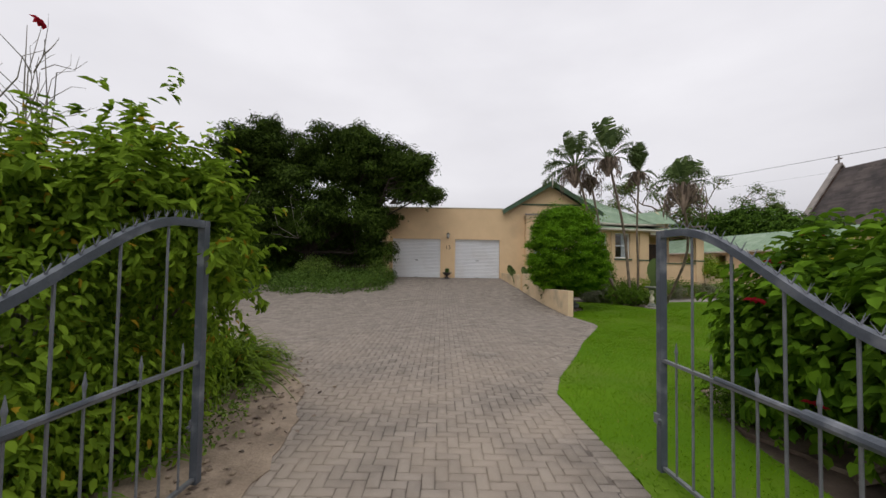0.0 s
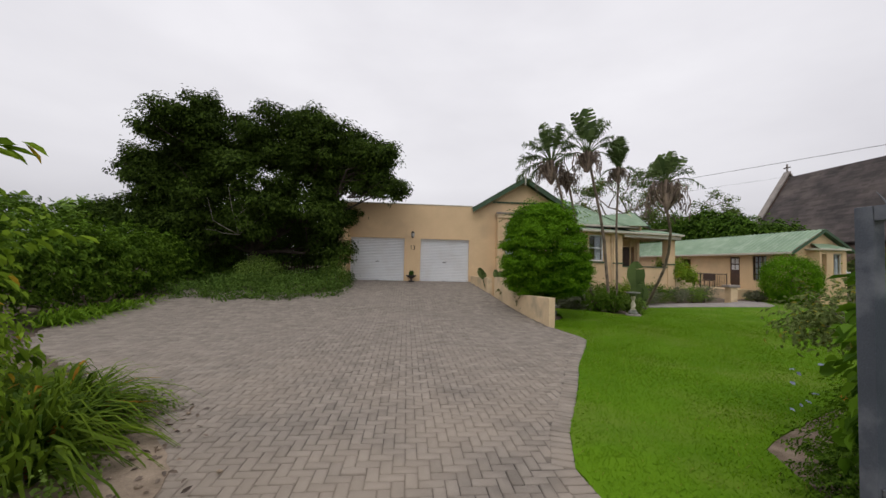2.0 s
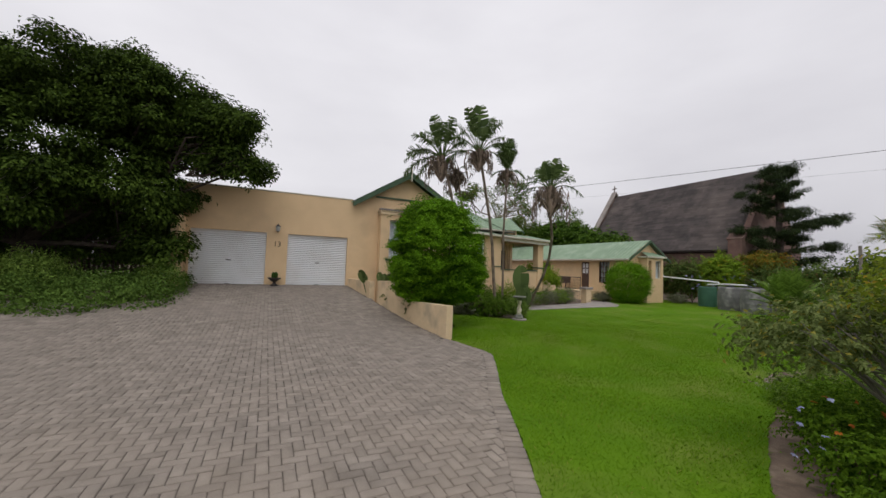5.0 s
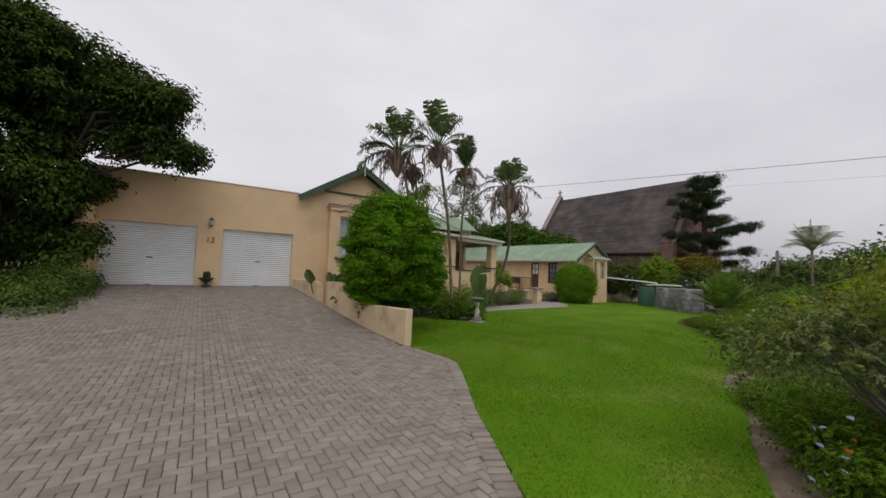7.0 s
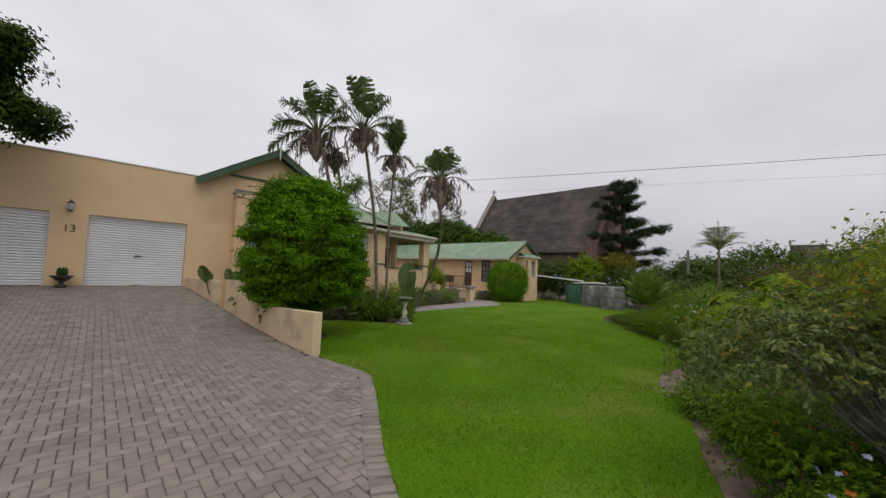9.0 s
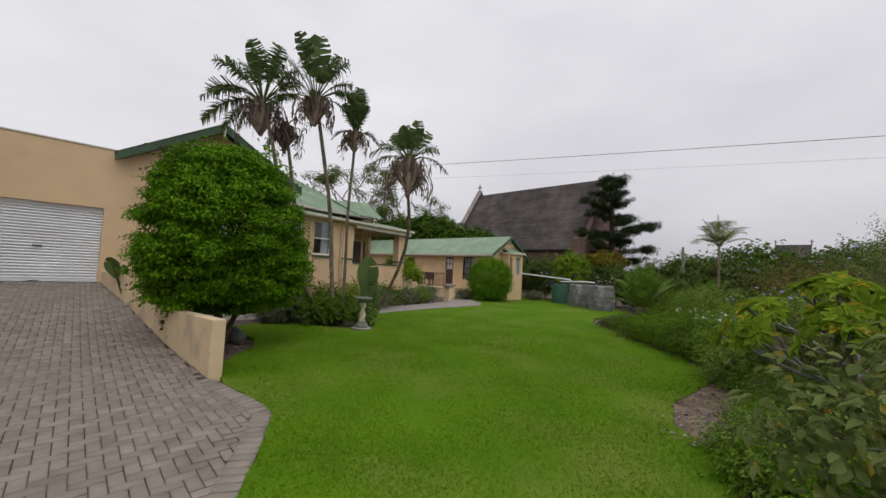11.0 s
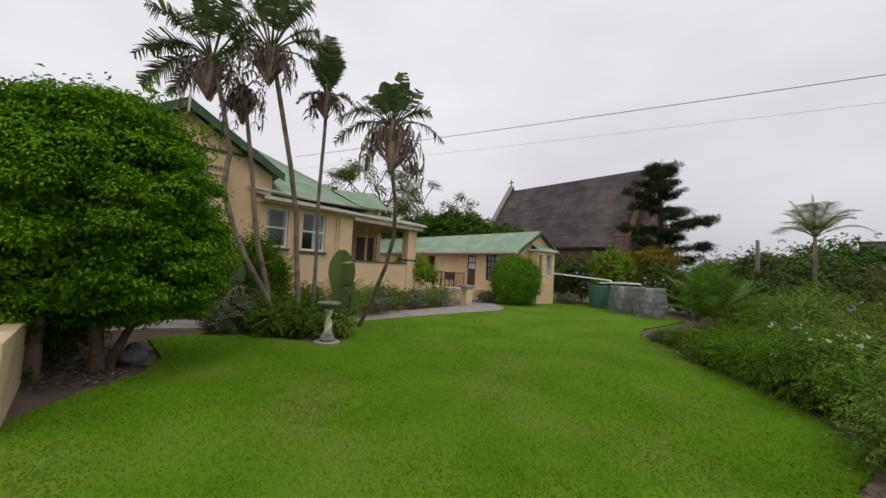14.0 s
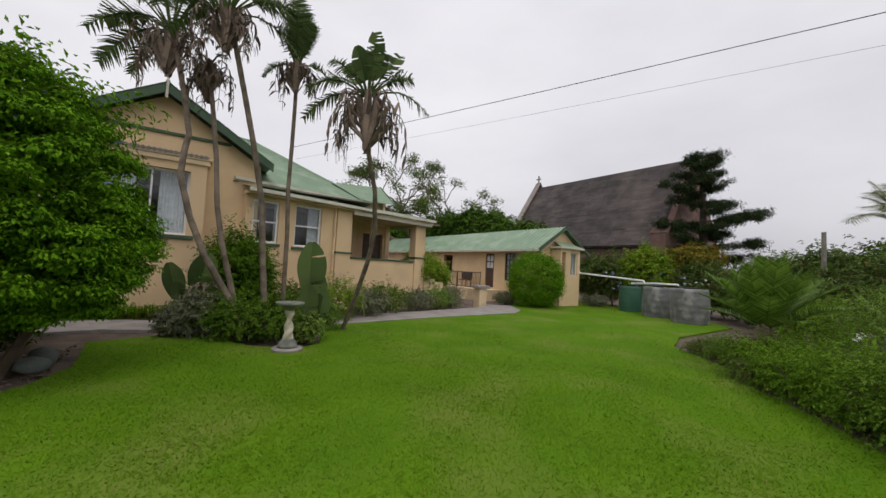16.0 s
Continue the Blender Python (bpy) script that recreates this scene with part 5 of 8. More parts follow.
# the wide dark tree beside the garage
bt = thing("dark_spreading_tree", pose(-11.6, 8.6, 0.75), "wide dark green spreading tree behind the bed", "tree")
bm = bmesh.new()
rngb = np.random.default_rng(8)
tube(bm, [(0, 0, -0.2), (0.05, 0, 0.6), (0, 0.1, 1.5), (0.1, 0.0, 2.6)], [0.3, 0.24, 0.2, 0.15], 10)
CROWN = [(-3.2, -0.4, 5.55, 2.0, 2.0, 1.8), (-1.2, -0.2, 6.72, 2.3, 2.2, 1.7), (1.4, -0.3, 6.85, 2.2, 2.1, 1.6), (3.8, -0.8, 5.75, 2.0, 2.0, 1.6), (5.6, -1.6, 4.95, 1.4, 1.5, 1.1), (6.7, -2.3, 4.55, 0.75, 0.9, 0.7), (0.2, -0.8, 4.75, 2.4, 2.0, 1.6), (-3.2, -0.5, 3.95, 1.9, 1.6, 1.4), (3.3, -1.0, 3.4, 1.7, 1.5, 1.6), (4.0, -1.4, 2.2, 1.0, 1.0, 1.4), (-2.9, -1.7, 6.75, 1.3, 1.4, 0.95), (2.6, -0.6, 7.35, 1.0, 1.2, 0.7), (-4.5, 0.1, 4.75, 1.2, 1.4, 1.2), (2.2, 0.4, 1.75, 1.6, 1.0, 1.3), (6.2, -2.2, 5.45, 0.8, 0.9, 0.8), (-1.4, -1.5, 3.15, 1.7, 1.1, 1.1), (1.4, -1.6, 3.05, 1.6, 1.0, 1.1), (-3.8, -0.6, 2.45, 1.6, 1.1, 1.2), (-2.4, 0.6, 1.85, 1.6, 0.9, 1.2), (0.9, 0.9, 2.05, 1.4, 0.8, 1.2), (-5.0, -0.4, 2.7, 1.5, 1.3, 1.5), (-1.6, -0.9, 2.2, 1.5, 1.0, 1.3), (4.6, -1.2, 6.25, 1.35, 1.4, 1.0), (3.3, -0.8, 6.95, 1.2, 1.3, 0.9), (5.8, -2.0, 5.6, 0.9, 1.0, 0.8), (2.3, -1.0, 5.1, 1.7, 1.4, 1.2), (-1.8, -0.7, 5.5, 1.7, 1.5, 1.2), (4.6, -1.3, 4.3, 1.3, 1.2, 1.0)]
limbs(bm, (0, 0.05, 1.3), [(b[0], b[1], b[2]) for b in CROWN], 0.11, rngb, 0.35)
for b in CROWN:
    limbs(bm, (b[0] * 0.7, b[1] * 0.7, b[2] * 0.85), [(b[0] + rngb.normal(0, b[3] * 0.6), b[1] + rngb.normal(0, b[4] * 0.6), b[2] + rngb.normal(0, b[5] * 0.6)) for _ in range(5)], 0.035, rngb, 0.15, 5)
part("trunk", bm, DARK_BARK, bt)
foliage("crown", clumped([(x - 0.05, y, z * 0.985 + 0.08, a, b, c * 0.98) for x, y, z, a, b, c in CROWN], 5.6, 0.56, 20), 12500, 22, 0.13, 0.14, 0.07, L_TREE, bt, 21, inner=0.15, lumps=0.28, flat=0.6, upward=0.9, plain=True)
bm = bmesh.new()
limbs(bm, (0.3, -2.2, 2.0), [(-1.3, -2.9, 3.3), (1.3, -3.0, 3.6), (0.2, -3.1, 3.9), (1.7, -2.9, 2.9), (-0.6, -3.0, 2.5), (0.8, -3.1, 3.2)], 0.02, rngb, 0.3, 5)
part("bare_twigs", bm, OLD_WOOD, bt, "pale dead twigs in the crown")

back = thing("back_hedge", pose(-11.5, 12.6, 0.75), "dark dense hedge behind the picket fence", "hedge")
foliage("crown", [(x, 0.2 * math.sin(x), 1.3, 1.5, 0.9, 1.35) for x in (-3.6, -1.8, 0.0, 2.4, 4.0)], 1400, 16, 0.15, 0.14, 0.07, L_TREE, back, 29, inner=0.5, zmin=0.0)
# hedge on the boundary, the banana clump and creepers beyond it
hedge = thing("hedge", pose(-13.6, 2.0, 0), "long dense green boundary hedge", "hedge")
sprays("crown", [(-0.7, y, 1.3 + 0.024 * (y + 6), 1.25, 1.5, 1.3) for y in (-7.5, -5.6, -3.7, -1.8, 0.1, 2.0, 3.9, 5.8, 7.5)], 3000, 16, 0.15, 0.075, L_HEDGE, hedge, 31, lumps=0.1, zmin=0.0, reach=0.5)
bm = bmesh.new()
limbs(bm, (0, 0, 0), [(-0.7, y, 1.6) for y in (-6, -3, 0, 3, 6)], 0.04, rngb, 0.2)
part("stem", bm, BARK, hedge)
cl = thing("creeper_mound", pose(-16.5, 9.5, 0.8), "tangled green creeper over the far boundary", "creeper")
foliage("crown", [(-2, -3, 1.5, 2.6, 3, 1.3), (0.5, 1.5, 1.5, 2.4, 2.4, 1.2), (-4.5, -6, 1.6, 2.5, 3.5, 1.3), (1.5, 5, 1.6, 3, 2, 1.4)], 1500, 16, 0.22, 0.2, 0.1, L_SHADY, cl, 33, zmin=0.0)


def paddle_leaf(bm, root, way, length, width, droop, rng, strips=24, ragged=0.9, fold=0.2, face=None, stalk=None, limp=0.35):
    """A banana-like leaf: stalk, arching midrib, and on either side a blade that is whole or torn into hanging strips."""
    root, way = Vector(root), Vector(way).normalized()
    side = way.cross(Vector((0, 0, 1)))
    side = side.normalized() if side.length > 0.05 else Vector((1, 0, 0))
    side = Vector((math.cos(face), math.sin(face), 0)) if face is not None else side
    side = (side + Vector(rng.normal(0, 0.12, 3))).normalized()
    side = (side - way * side.dot(way)).normalized()
    stalk = stalk or length * 0.35
    full = stalk + length

    def mid(s):
        p = root + way * (full * s)
        p.z -= droop * full * max(0.0, s - 0.2) ** 2 * 1.15
        return p

    s0 = stalk / full
    tube(bm, [mid(s) for s in (0, s0 * 0.5, s0, s0 + (1 - s0) * 0.4, s0 + (1 - s0) * 0.8)], [0.026, 0.02, 0.016, 0.011, 0.004], 5, False)
    for sg in (-1, 1):
        last = None
        for k in range(strips):
            u = (k + 0.5) / strips
            a, b = mid(s0 + (1 - s0) * k / strips), mid(s0 + (1 - s0) * (k + 1) / strips)
            w = width * 0.5 * (math.sin(math.pi * (0.1 + 0.84 * u)) ** 0.6 if ragged > 0.1 else math.sin(math.pi * (0.07 + 0.91 * u)) ** 0.75)
            fwd = (b - a).normalized()
            up = side.cross(fwd).normalized()
            up = -up if up.z < 0 else up
            torn = rng.random() < ragged
            lift = fold + (rng.normal(0, 0.18) if torn else 0.0)
            out = (side * sg * math.cos(lift) + up * math.sin(lift) + fwd * (0.35 if torn else 0.3)).normalized()
            w *= rng.uniform(0.85, 1.15) if torn else 1.0
            sag = Vector((0, 0, -w * (limp * rng.uniform(0.5, 1.5) if torn else 0.06)))
            narrow = 0.92 if torn else 1.0
            m0, m1 = a + out * w * 0.55 + sag * 0.35, a.lerp(b, narrow) + out * w * 0.55 + sag * 0.35
            t0, t1 = a.lerp(b, 0.3 if torn else 0.0) + out * w + sag, a.lerp(b, 0.5 if torn else 1.0) + out * w + sag
            if not torn and last is not None:
                va, ma, ta = last
            else:
                va, ma, ta = bm.verts.new(a), bm.verts.new(m0), bm.verts.new(t0)
            vb, mb, tb = bm.verts.new(b), bm.verts.new(m1), bm.verts.new(t1)
            bm.faces.new((va, vb, mb, ma))
            bm.faces.new((ma, mb, tb, ta))
            last = None if torn else (vb, mb, tb)


def withered(bm, root, out, length, rng):
    """A dead leaf: its rib arches out and down, with limp strips hanging from it."""
    root, out = Vector(root), Vector(out).normalized()
    rib = [root + out * (length * 0.45 * math.sin(s * 1.9)) + Vector((0, 0, length * (0.22 * math.sin(s * 3.0) - 0.85 * s * s))) for s in (k / 8 for k in range(9))]
    tube(bm, rib, [0.014 * (1 - 0.09 * k) for k in range(9)], 4, False)
    side = out.cross(Vector((0, 0, 1))).normalized()
    for k in range(2, 8):
        for sg in (-1, 1):
            if rng.random() < 0.25:
                continue
            p = rib[k]
            drop = length * rng.uniform(0.12, 0.34)
            e = p + side * sg * rng.uniform(0.03, 0.14) + out * rng.normal(0, 0.05) + Vector((0, 0, -drop))
            m = p.lerp(e, 0.5) + side * sg * 0.03 + Vector((0, 0, 0.03))
            d = (side * rng.normal(0, 1) + out * rng.normal(0, 1)).normalized() * rng.uniform(0.012, 0.035)
            v = [bm.verts.new(q) for q in (p - d * 0.6, p + d * 0.6, m + d, e + d * 0.2, e - d * 0.2, m - d)]
            bm.faces.new((v[0], v[1], v[2], v[5]))
            bm.faces.new((v[5], v[2], v[3], v[4]))


def strelitzia(base, trunk, r0, leaves, seed, label, sheath=(0.9, 0.36, 26), dead=10, group="tall palms before the house", fan=-0.62, leaf=None, limp=0.55, broad=0.56):
    """A tall wild banana: thin ringed trunk, a fan of old leaf sheaths, withered leaves and a head of leaves.
    Each leaf is (degrees from upright across the fan, degrees out of it, blade, stalk, droop, torn share)."""
    rng = np.random.default_rng(seed)
    t = thing("wild_banana_palm", pose(*base), label, "palm tree", group)
    rel = [(p[0] - base[0], p[1] - base[1], p[2] - base[2]) for p in trunk]
    pts, rad = [(0, 0, -0.05)], [r0 * 1.35]
    chain = [(0, 0, 0)] + rel
    for a, b in zip(chain, chain[1:]):
        for k in range(1, 7):
            pts.append(tuple(a[i] + (b[i] - a[i]) * k / 6 for i in range(3)))
            rad.append(r0 * (1 + 0.07 * (k % 2)) * (1 - 0.22 * len(pts) / (6 * len(rel))))
    bm = bmesh.new()
    tube(bm, pts, rad, 9)
    part("trunk", bm, PALE_BARK, t, "", True)
    head = Vector(rel[-1])
    axis, off = Vector((math.cos(fan), math.sin(fan), 0)), Vector((-math.sin(fan), math.cos(fan), 0))
    tall, wide, count = sheath
    wide *= 0.9
    bm = bmesh.new()
    for k in range(count):
        s = 2 * (k + 0.5) / count - 1
        foot = head + Vector((0, 0, -tall * rng.uniform(0.4, 1.0))) + off * rng.normal(0, r0 * 0.7)
        tip = head + axis * (s * wide * rng.uniform(0.85, 1.3)) + off * rng.normal(0, wide * 0.4) + Vector((0, 0, 0.12 - abs(s) * tall * rng.uniform(0.15, 0.5)))
        m = foot.lerp(tip, 0.55) + axis * (s * wide * 0.28)
        d = (axis * rng.uniform(0.5, 1.0) + off * rng.normal(0, 0.5)).normalized()
        rows = [[bm.verts.new(p - d * w), bm.verts.new(p + d * w)] for p, w in ((foot, r0 * 0.7), (m, rng.uniform(0.02, 0.055)), (tip, rng.uniform(0.012, 0.03)), (tip + axis * s * 0.14 + Vector((0, 0, -0.16 * rng.random())), 0.006))]
        for p, q in zip(rows, rows[1:]):
            bm.faces.new((p[0], p[1], q[1], q[0]))
    tube(bm, [head + Vector((0, 0, -tall * 0.9)), head + Vector((0, 0, -tall * 0.4)), head + Vector((0, 0, 0.1))], [r0, r0 * 2.0, r0 * 1.3], 8)
    part("leaf_base", bm, DRY, t, "fan of old grey-brown leaf sheaths")
    for k in range(dead):
        s = -1 if k % 2 else 1
        a = rng.normal(0, 0.75)
        bm = bmesh.new()
        withered(bm, head + axis * (s * wide * 0.45) + off * rng.normal(0, 0.08) + Vector((0, 0, -tall * rng.uniform(0.0, 0.55))), axis * (s * math.cos(a)) + off * math.sin(a), tall * rng.uniform(0.6, 1.2), rng)
        part("dead_leaf", bm, DRY, t)
    for lean, out, blade, stalk, droop, torn in leaves:
        a, o = radians(lean), radians(out)
        way = axis * math.sin(a) * math.cos(o) + off * math.sin(o) + Vector((0, 0, max(0.02, math.cos(a))))
        bm = bmesh.new()
        paddle_leaf(bm, head + axis * 0.05 * math.sin(a), way, blade * 0.86, blade * (broad if torn > 0.5 else 0.5), droop, rng, strips=28, ragged=torn, face=fan + rng.normal(0, 0.3) if torn < 0.5 else None, stalk=stalk * 0.78, limp=limp)
        part("leaf", bm, leaf or L_PALM, t)
    return t


strelitzia((3.55, 3.95, 0.0), [(3.23, 4.0, 0.79), (2.78, 4.1, 1.59), (2.5, 4.3, 2.29), (2.28, 4.5, 3.13), (2.31, 4.6, 3.65), (2.36, 4.65, 4.02), (2.2, 4.8, 4.94), (2.06, 4.9, 5.57), (1.91, 5.0, 6.15)], 0.062,
           [(-82, 5, 1.25, 0.65, 0.75, 1.0), (-64, -12, 1.25, 0.7, 0.75, 1.0), (-50, 12, 1.2, 0.75, 0.55, 0.9), (-34, -5, 1.15, 0.8, 0.35, 0.5), (-18, 10, 1.1, 0.8, 0.2, 0.9), (-6, -14, 1.15, 0.75, 0.2, 0.3), (8, 6, 1.1, 0.8, 0.2, 0.95), (22, -20, 1.1, 0.75, 0.3, 0.9), (36, 12, 1.1, 0.75, 0.45, 1.0), (58, -6, 1.1, 0.7, 0.75, 1.0), (-100, 20, 0.9, 0.5, 0.9, 1.0), (-45, 48, 1.1, 0.6, 0.6, 1.0), (20, 46, 1.1, 0.6, 0.6, 1.0), (-20, -46, 1.1, 0.6, 0.6, 1.0), (-56, 4, 1.35, 0.8, 0.6, 0.6), (-40, -22, 1.35, 0.85, 0.45, 0.7), (-26, 16, 1.4, 0.9, 0.25, 0.6), (-12, -4, 1.4, 0.95, 0.15, 0.4), (2, 14, 1.4, 0.9, 0.15, 0.6), (14, -10, 1.35, 0.9, 0.2, 0.6), (28, 4, 1.3, 0.85, 0.35, 0.8), (46, -18, 1.2, 0.8, 0.6, 0.8)],
           41, "tall bent wild banana with torn drooping leaves", (1.0, 0.40, 38), 22)
strelitzia((3.5, 4.25, 0.0), [(3.32, 4.3, 0.86), (3.07, 4.4, 1.86), (2.94, 4.5, 2.61), (2.86, 4.7, 3.66), (2.73, 4.9, 4.73), (2.6, 5.05, 5.7)], 0.056,
           [(-30, 10, 0.5, 0.3, 0.6, 1.0), (40, -10, 0.55, 0.3, 0.9, 1.0)], 42, "wild banana with a brown skirt of dead leaves", (0.85, 0.30, 34), 16)
strelitzia((3.92, 3.9, 0.0), [(3.86, 3.9, 0.77), (3.76, 3.9, 1.78), (3.69, 3.9, 2.66), (3.46, 3.8, 3.74), (3.2, 3.75, 4.79), (3.0, 3.7, 5.57), (2.82, 3.65, 6.15)], 0.06,
           [(-70, 8, 1.0, 0.6, 0.7, 1.0), (-42, -10, 1.1, 0.7, 0.5, 1.0), (-22, 14, 1.15, 0.75, 0.25, 0.9), (-8, -8, 1.25, 0.75, 0.1, 0.08), (6, 16, 1.15, 0.7, 0.15, 0.3), (20, -12, 1.15, 0.75, 0.25, 0.35), (38, 8, 1.1, 0.7, 0.5, 1.0), (60, -5, 1.05, 0.65, 0.75, 1.0), (80, 14, 0.95, 0.6, 0.9, 1.0), (-20, 46, 1.0, 0.6, 0.6, 1.0), (25, -46, 1.0, 0.6, 0.6, 1.0), (-30, 4, 1.3, 0.85, 0.3, 0.7), (-15, -18, 1.35, 0.9, 0.15, 0.5), (-1, 4, 1.4, 0.95, 0.05, 0.2), (13, 18, 1.35, 0.9, 0.15, 0.6), (28, -4, 1.25, 0.85, 0.35, 0.8), (48, 16, 1.1, 0.75, 0.6, 1.0)],
           43, "tall wild banana with ragged upright leaves", (0.75, 0.38, 38), 20)
strelitzia((4.22, 3.9, 0.0), [(4.22, 3.9, 0.96), (4.21, 3.9, 2.07), (4.15, 3.85, 3.11), (4.15, 3.8, 4.02), (4.13, 3.7, 4.78), (4.11, 3.65, 5.6)], 0.046,
           [(-20, 5, 0.95, 0.3, 0.1, 1.0), (-10, -8, 1.05, 0.35, 0.05, 1.0), (0, 6, 1.1, 0.35, 0.0, 1.0), (9, -5, 1.05, 0.35, 0.05, 1.0), (18, 8, 0.95, 0.3, 0.1, 1.0), (-14, 16, 0.9, 0.3, 0.1, 1.0), (12, 18, 0.9, 0.3, 0.1, 1.0), (-5, 20, 1.1, 0.4, 0.0, 1.0), (5, -20, 1.1, 0.4, 0.0, 1.0), (-24, -12, 0.85, 0.25, 0.1, 1.0), (23, -12, 0.85, 0.25, 0.1, 1.0), (75, 10, 0.55, 0.25, 0.9, 1.0), (-80, -8, 0.5, 0.25, 0.9, 1.0)],
           44, "slender wild banana with a narrow upright head", (0.6, 0.24, 30), 16, limp=0.03, broad=0.62)
strelitzia((5.72, 4.4, 0.0), [(5.79, 4.1, 0.52), (5.83, 3.4, 1.64), (5.82, 3.1, 2.32), (5.6, 2.7, 3.07), (5.33, 2.5, 3.76), (5.2, 2.4, 4.85)], 0.055,
           [(-76, 5, 0.95, 0.6, 0.8, 1.0), (-58, -12, 0.95, 0.65, 0.75, 1.0), (-30, 10, 0.8, 0.4, 0.2, 0.12), (-14, -8, 0.85, 0.4, 0.1, 0.06), (2, 8, 0.85, 0.42, 0.05, 0.06), (16, -10, 0.8, 0.42, 0.15, 0.1), (34, 12, 0.8, 0.5, 0.3, 0.5), (50, -6, 0.8, 0.5, 0.5, 0.9), (68, 6, 0.75, 0.75, 0.8, 1.0), (10, 40, 0.8, 0.45, 0.4, 0.6), (-40, -38, 0.85, 0.5, 0.5, 1.0), (-22, 22, 0.95, 0.5, 0.15, 0.3), (-6, 20, 1.0, 0.55, 0.05, 0.15), (10, -24, 0.95, 0.5, 0.1, 0.3), (26, 4, 0.95, 0.55, 0.25, 0.4), (42, 10, 0.9, 0.55, 0.45, 0.7), (-44, 12, 0.95, 0.6, 0.5, 0.9)],
           45, "leaning wild banana with a dry hanging skirt", (1.15, 0.40, 44), 26)


def young_banana(base, leaves, seed, label):
    """A trunkless clump: leaves of (azimuth, elevation, length, facing)."""
    rng = np.random.default_rng(seed)
    t = thing("young_wild_banana", pose(*base), label, "plant")
    for az, el, size, face, stem in leaves:
        a, e = radians(az), radians(el)
        bm = bmesh.new()
        paddle_leaf(bm, (0.05 * math.cos(a), 0.05 * math.sin(a), 0), (math.cos(a) * math.cos(e), math.sin(a) * math.cos(e), math.sin(e)), size, size * 0.55, 0.06, rng, ragged=0.04, fold=0.12, face=radians(face), strips=26, stalk=stem)
        part("leaf", bm, L_PALM, t)
    return t


young_banana((4.62, 3.15, 0.0), [(150, 89, 1.2, -36, 0.85), (60, 87, 0.95, -24, 0.55), (200, 86, 0.8, -46, 0.4), (-40, 85, 0.85, -30, 0.3), (110, 84, 0.7, -60, 0.25), (300, 86, 0.8, -14, 0.2)], 51, "young wild banana with broad whole leaves")
young_banana((2.6, 6.0, 0.0), [(160, 74, 1.0, -30, 0.5), (20, 80, 1.15, -20, 0.6), (250, 60, 0.8, -50, 0.4), (-50, 66, 0.85, 0, 0.4)], 52, "young wild banana against the house wall")
young_banana((-0.1, 4.85, -0.02), [(170, 78, 0.5, -20, 1.15), (30, 82, 0.75, -40, 1.2), (250, 80, 0.45, 0, 1.15), (320, 84, 0.7, -30, 1.2), (100, 76, 0.5, -50, 1.1)], 53, "small banana plant in the planter")
young_banana((-0.36, 6.3, -0.02), [(190, 74, 0.5, 40, 1.15), (215, 68, 0.6, -30, 1.2), (150, 80, 0.35, 10, 1.15)], 54, "small banana plant beside the garage")
for k, (x, y) in enumerate(((-18.6, 7.5), (-20.0, 9.5), (-17.3, 10.5), (-21.5, 7.5))):
    strelitzia((x, y, 0.6), [(x + 0.2, y, 2.2), (x + 0.2, y, 3.4)], 0.12, [(-75 + 19 * j + 5 * k, 18 * math.sin(2.3 * j + k), 1.5, 0.5, 0.6 + 0.3 * abs(j - 4) / 4, 0.35) for j in range(9)] + [(-30 + 30 * j, -50, 1.4, 0.5, 0.8, 0.4) for j in range(4)], 60 + k, "broad green banana behind the hedge", (0.6, 0.2, 10), 3, "bananas behind the hedge", -0.1 + 0.3 * k, L_CYCAD)

# ---- garden beds ----
bed = thing("groundcover_bed", pose(-9.6, 6.4, 0.2), "low spreading grey-green groundcover bed by the drive", "groundcover")
foliage("crown", [(-2.4, 0.3, 0.3, 1.4, 1.0, 0.55), (-0.9, 0.1, 0.35, 1.5, 1.1, 0.6), (0.7, 0.0, 0.35, 1.4, 1.0, 0.65), (2.0, 0.1, 0.4, 1.1, 0.9, 0.75), (0.2, 1.1, 0.45, 2.0, 0.9, 0.55), (-1.5, 1.1, 0.45, 1.7, 0.8, 0.6), (2.1, 1.0, 0.5, 0.9, 0.8, 0.7), (2.2, -1.3, 0.12, 0.9, 0.9, 0.55), (0.7, -1.7, 0.1, 1.2, 1.0, 0.45), (-1.0, -1.7, 0.1, 1.3, 1.1, 0.45), (-2.6, -1.5, 0.15, 1.2, 1.1, 0.5), (1.0, -0.6, 0.3, 1.2, 0.9, 0.5), (-1.0, -0.6, 0.3, 1.3, 0.9, 0.5)], 4200, 13, 0.10, 0.09, 0.055, L_BED, bed, 71, inner=0.6, zmin=-0.12)
bm = bmesh.new()
limbs(bm, (0, 0.3, -0.1), [(x, 0.2 * math.sin(3 * x), 0.3) for x in (-2.2, -1.2, -0.3, 0.8, 1.8)], 0.02, np.random.default_rng(70), 0.1, 5)
part("stem", bm, BARK, bed)
bushy = shrub("rounded_shrub", (-10.6, 7.0, 0.3), [(-10.6, 7.0, 1.0, 0.95, 0.8, 0.8)], 500, 18, 0.09, 0.07, 0.035, L_COVER, "rounded grey-green shrub under the tree", seed=72, zmin=0.0)
fr = thing("fern_bank", pose(-12.6, 3.2, 0), "bank of arching green ferns along the hedge", "fern")
straps("fronds", [(-0.3 + 0.25 * math.sin(k * 2.1), -3.4 + 0.33 * k, 0.0) for k in range(22)], 44, 1.2, 0.06, 0.75, L_FERN, fr, 73, 0.22, 1.3)

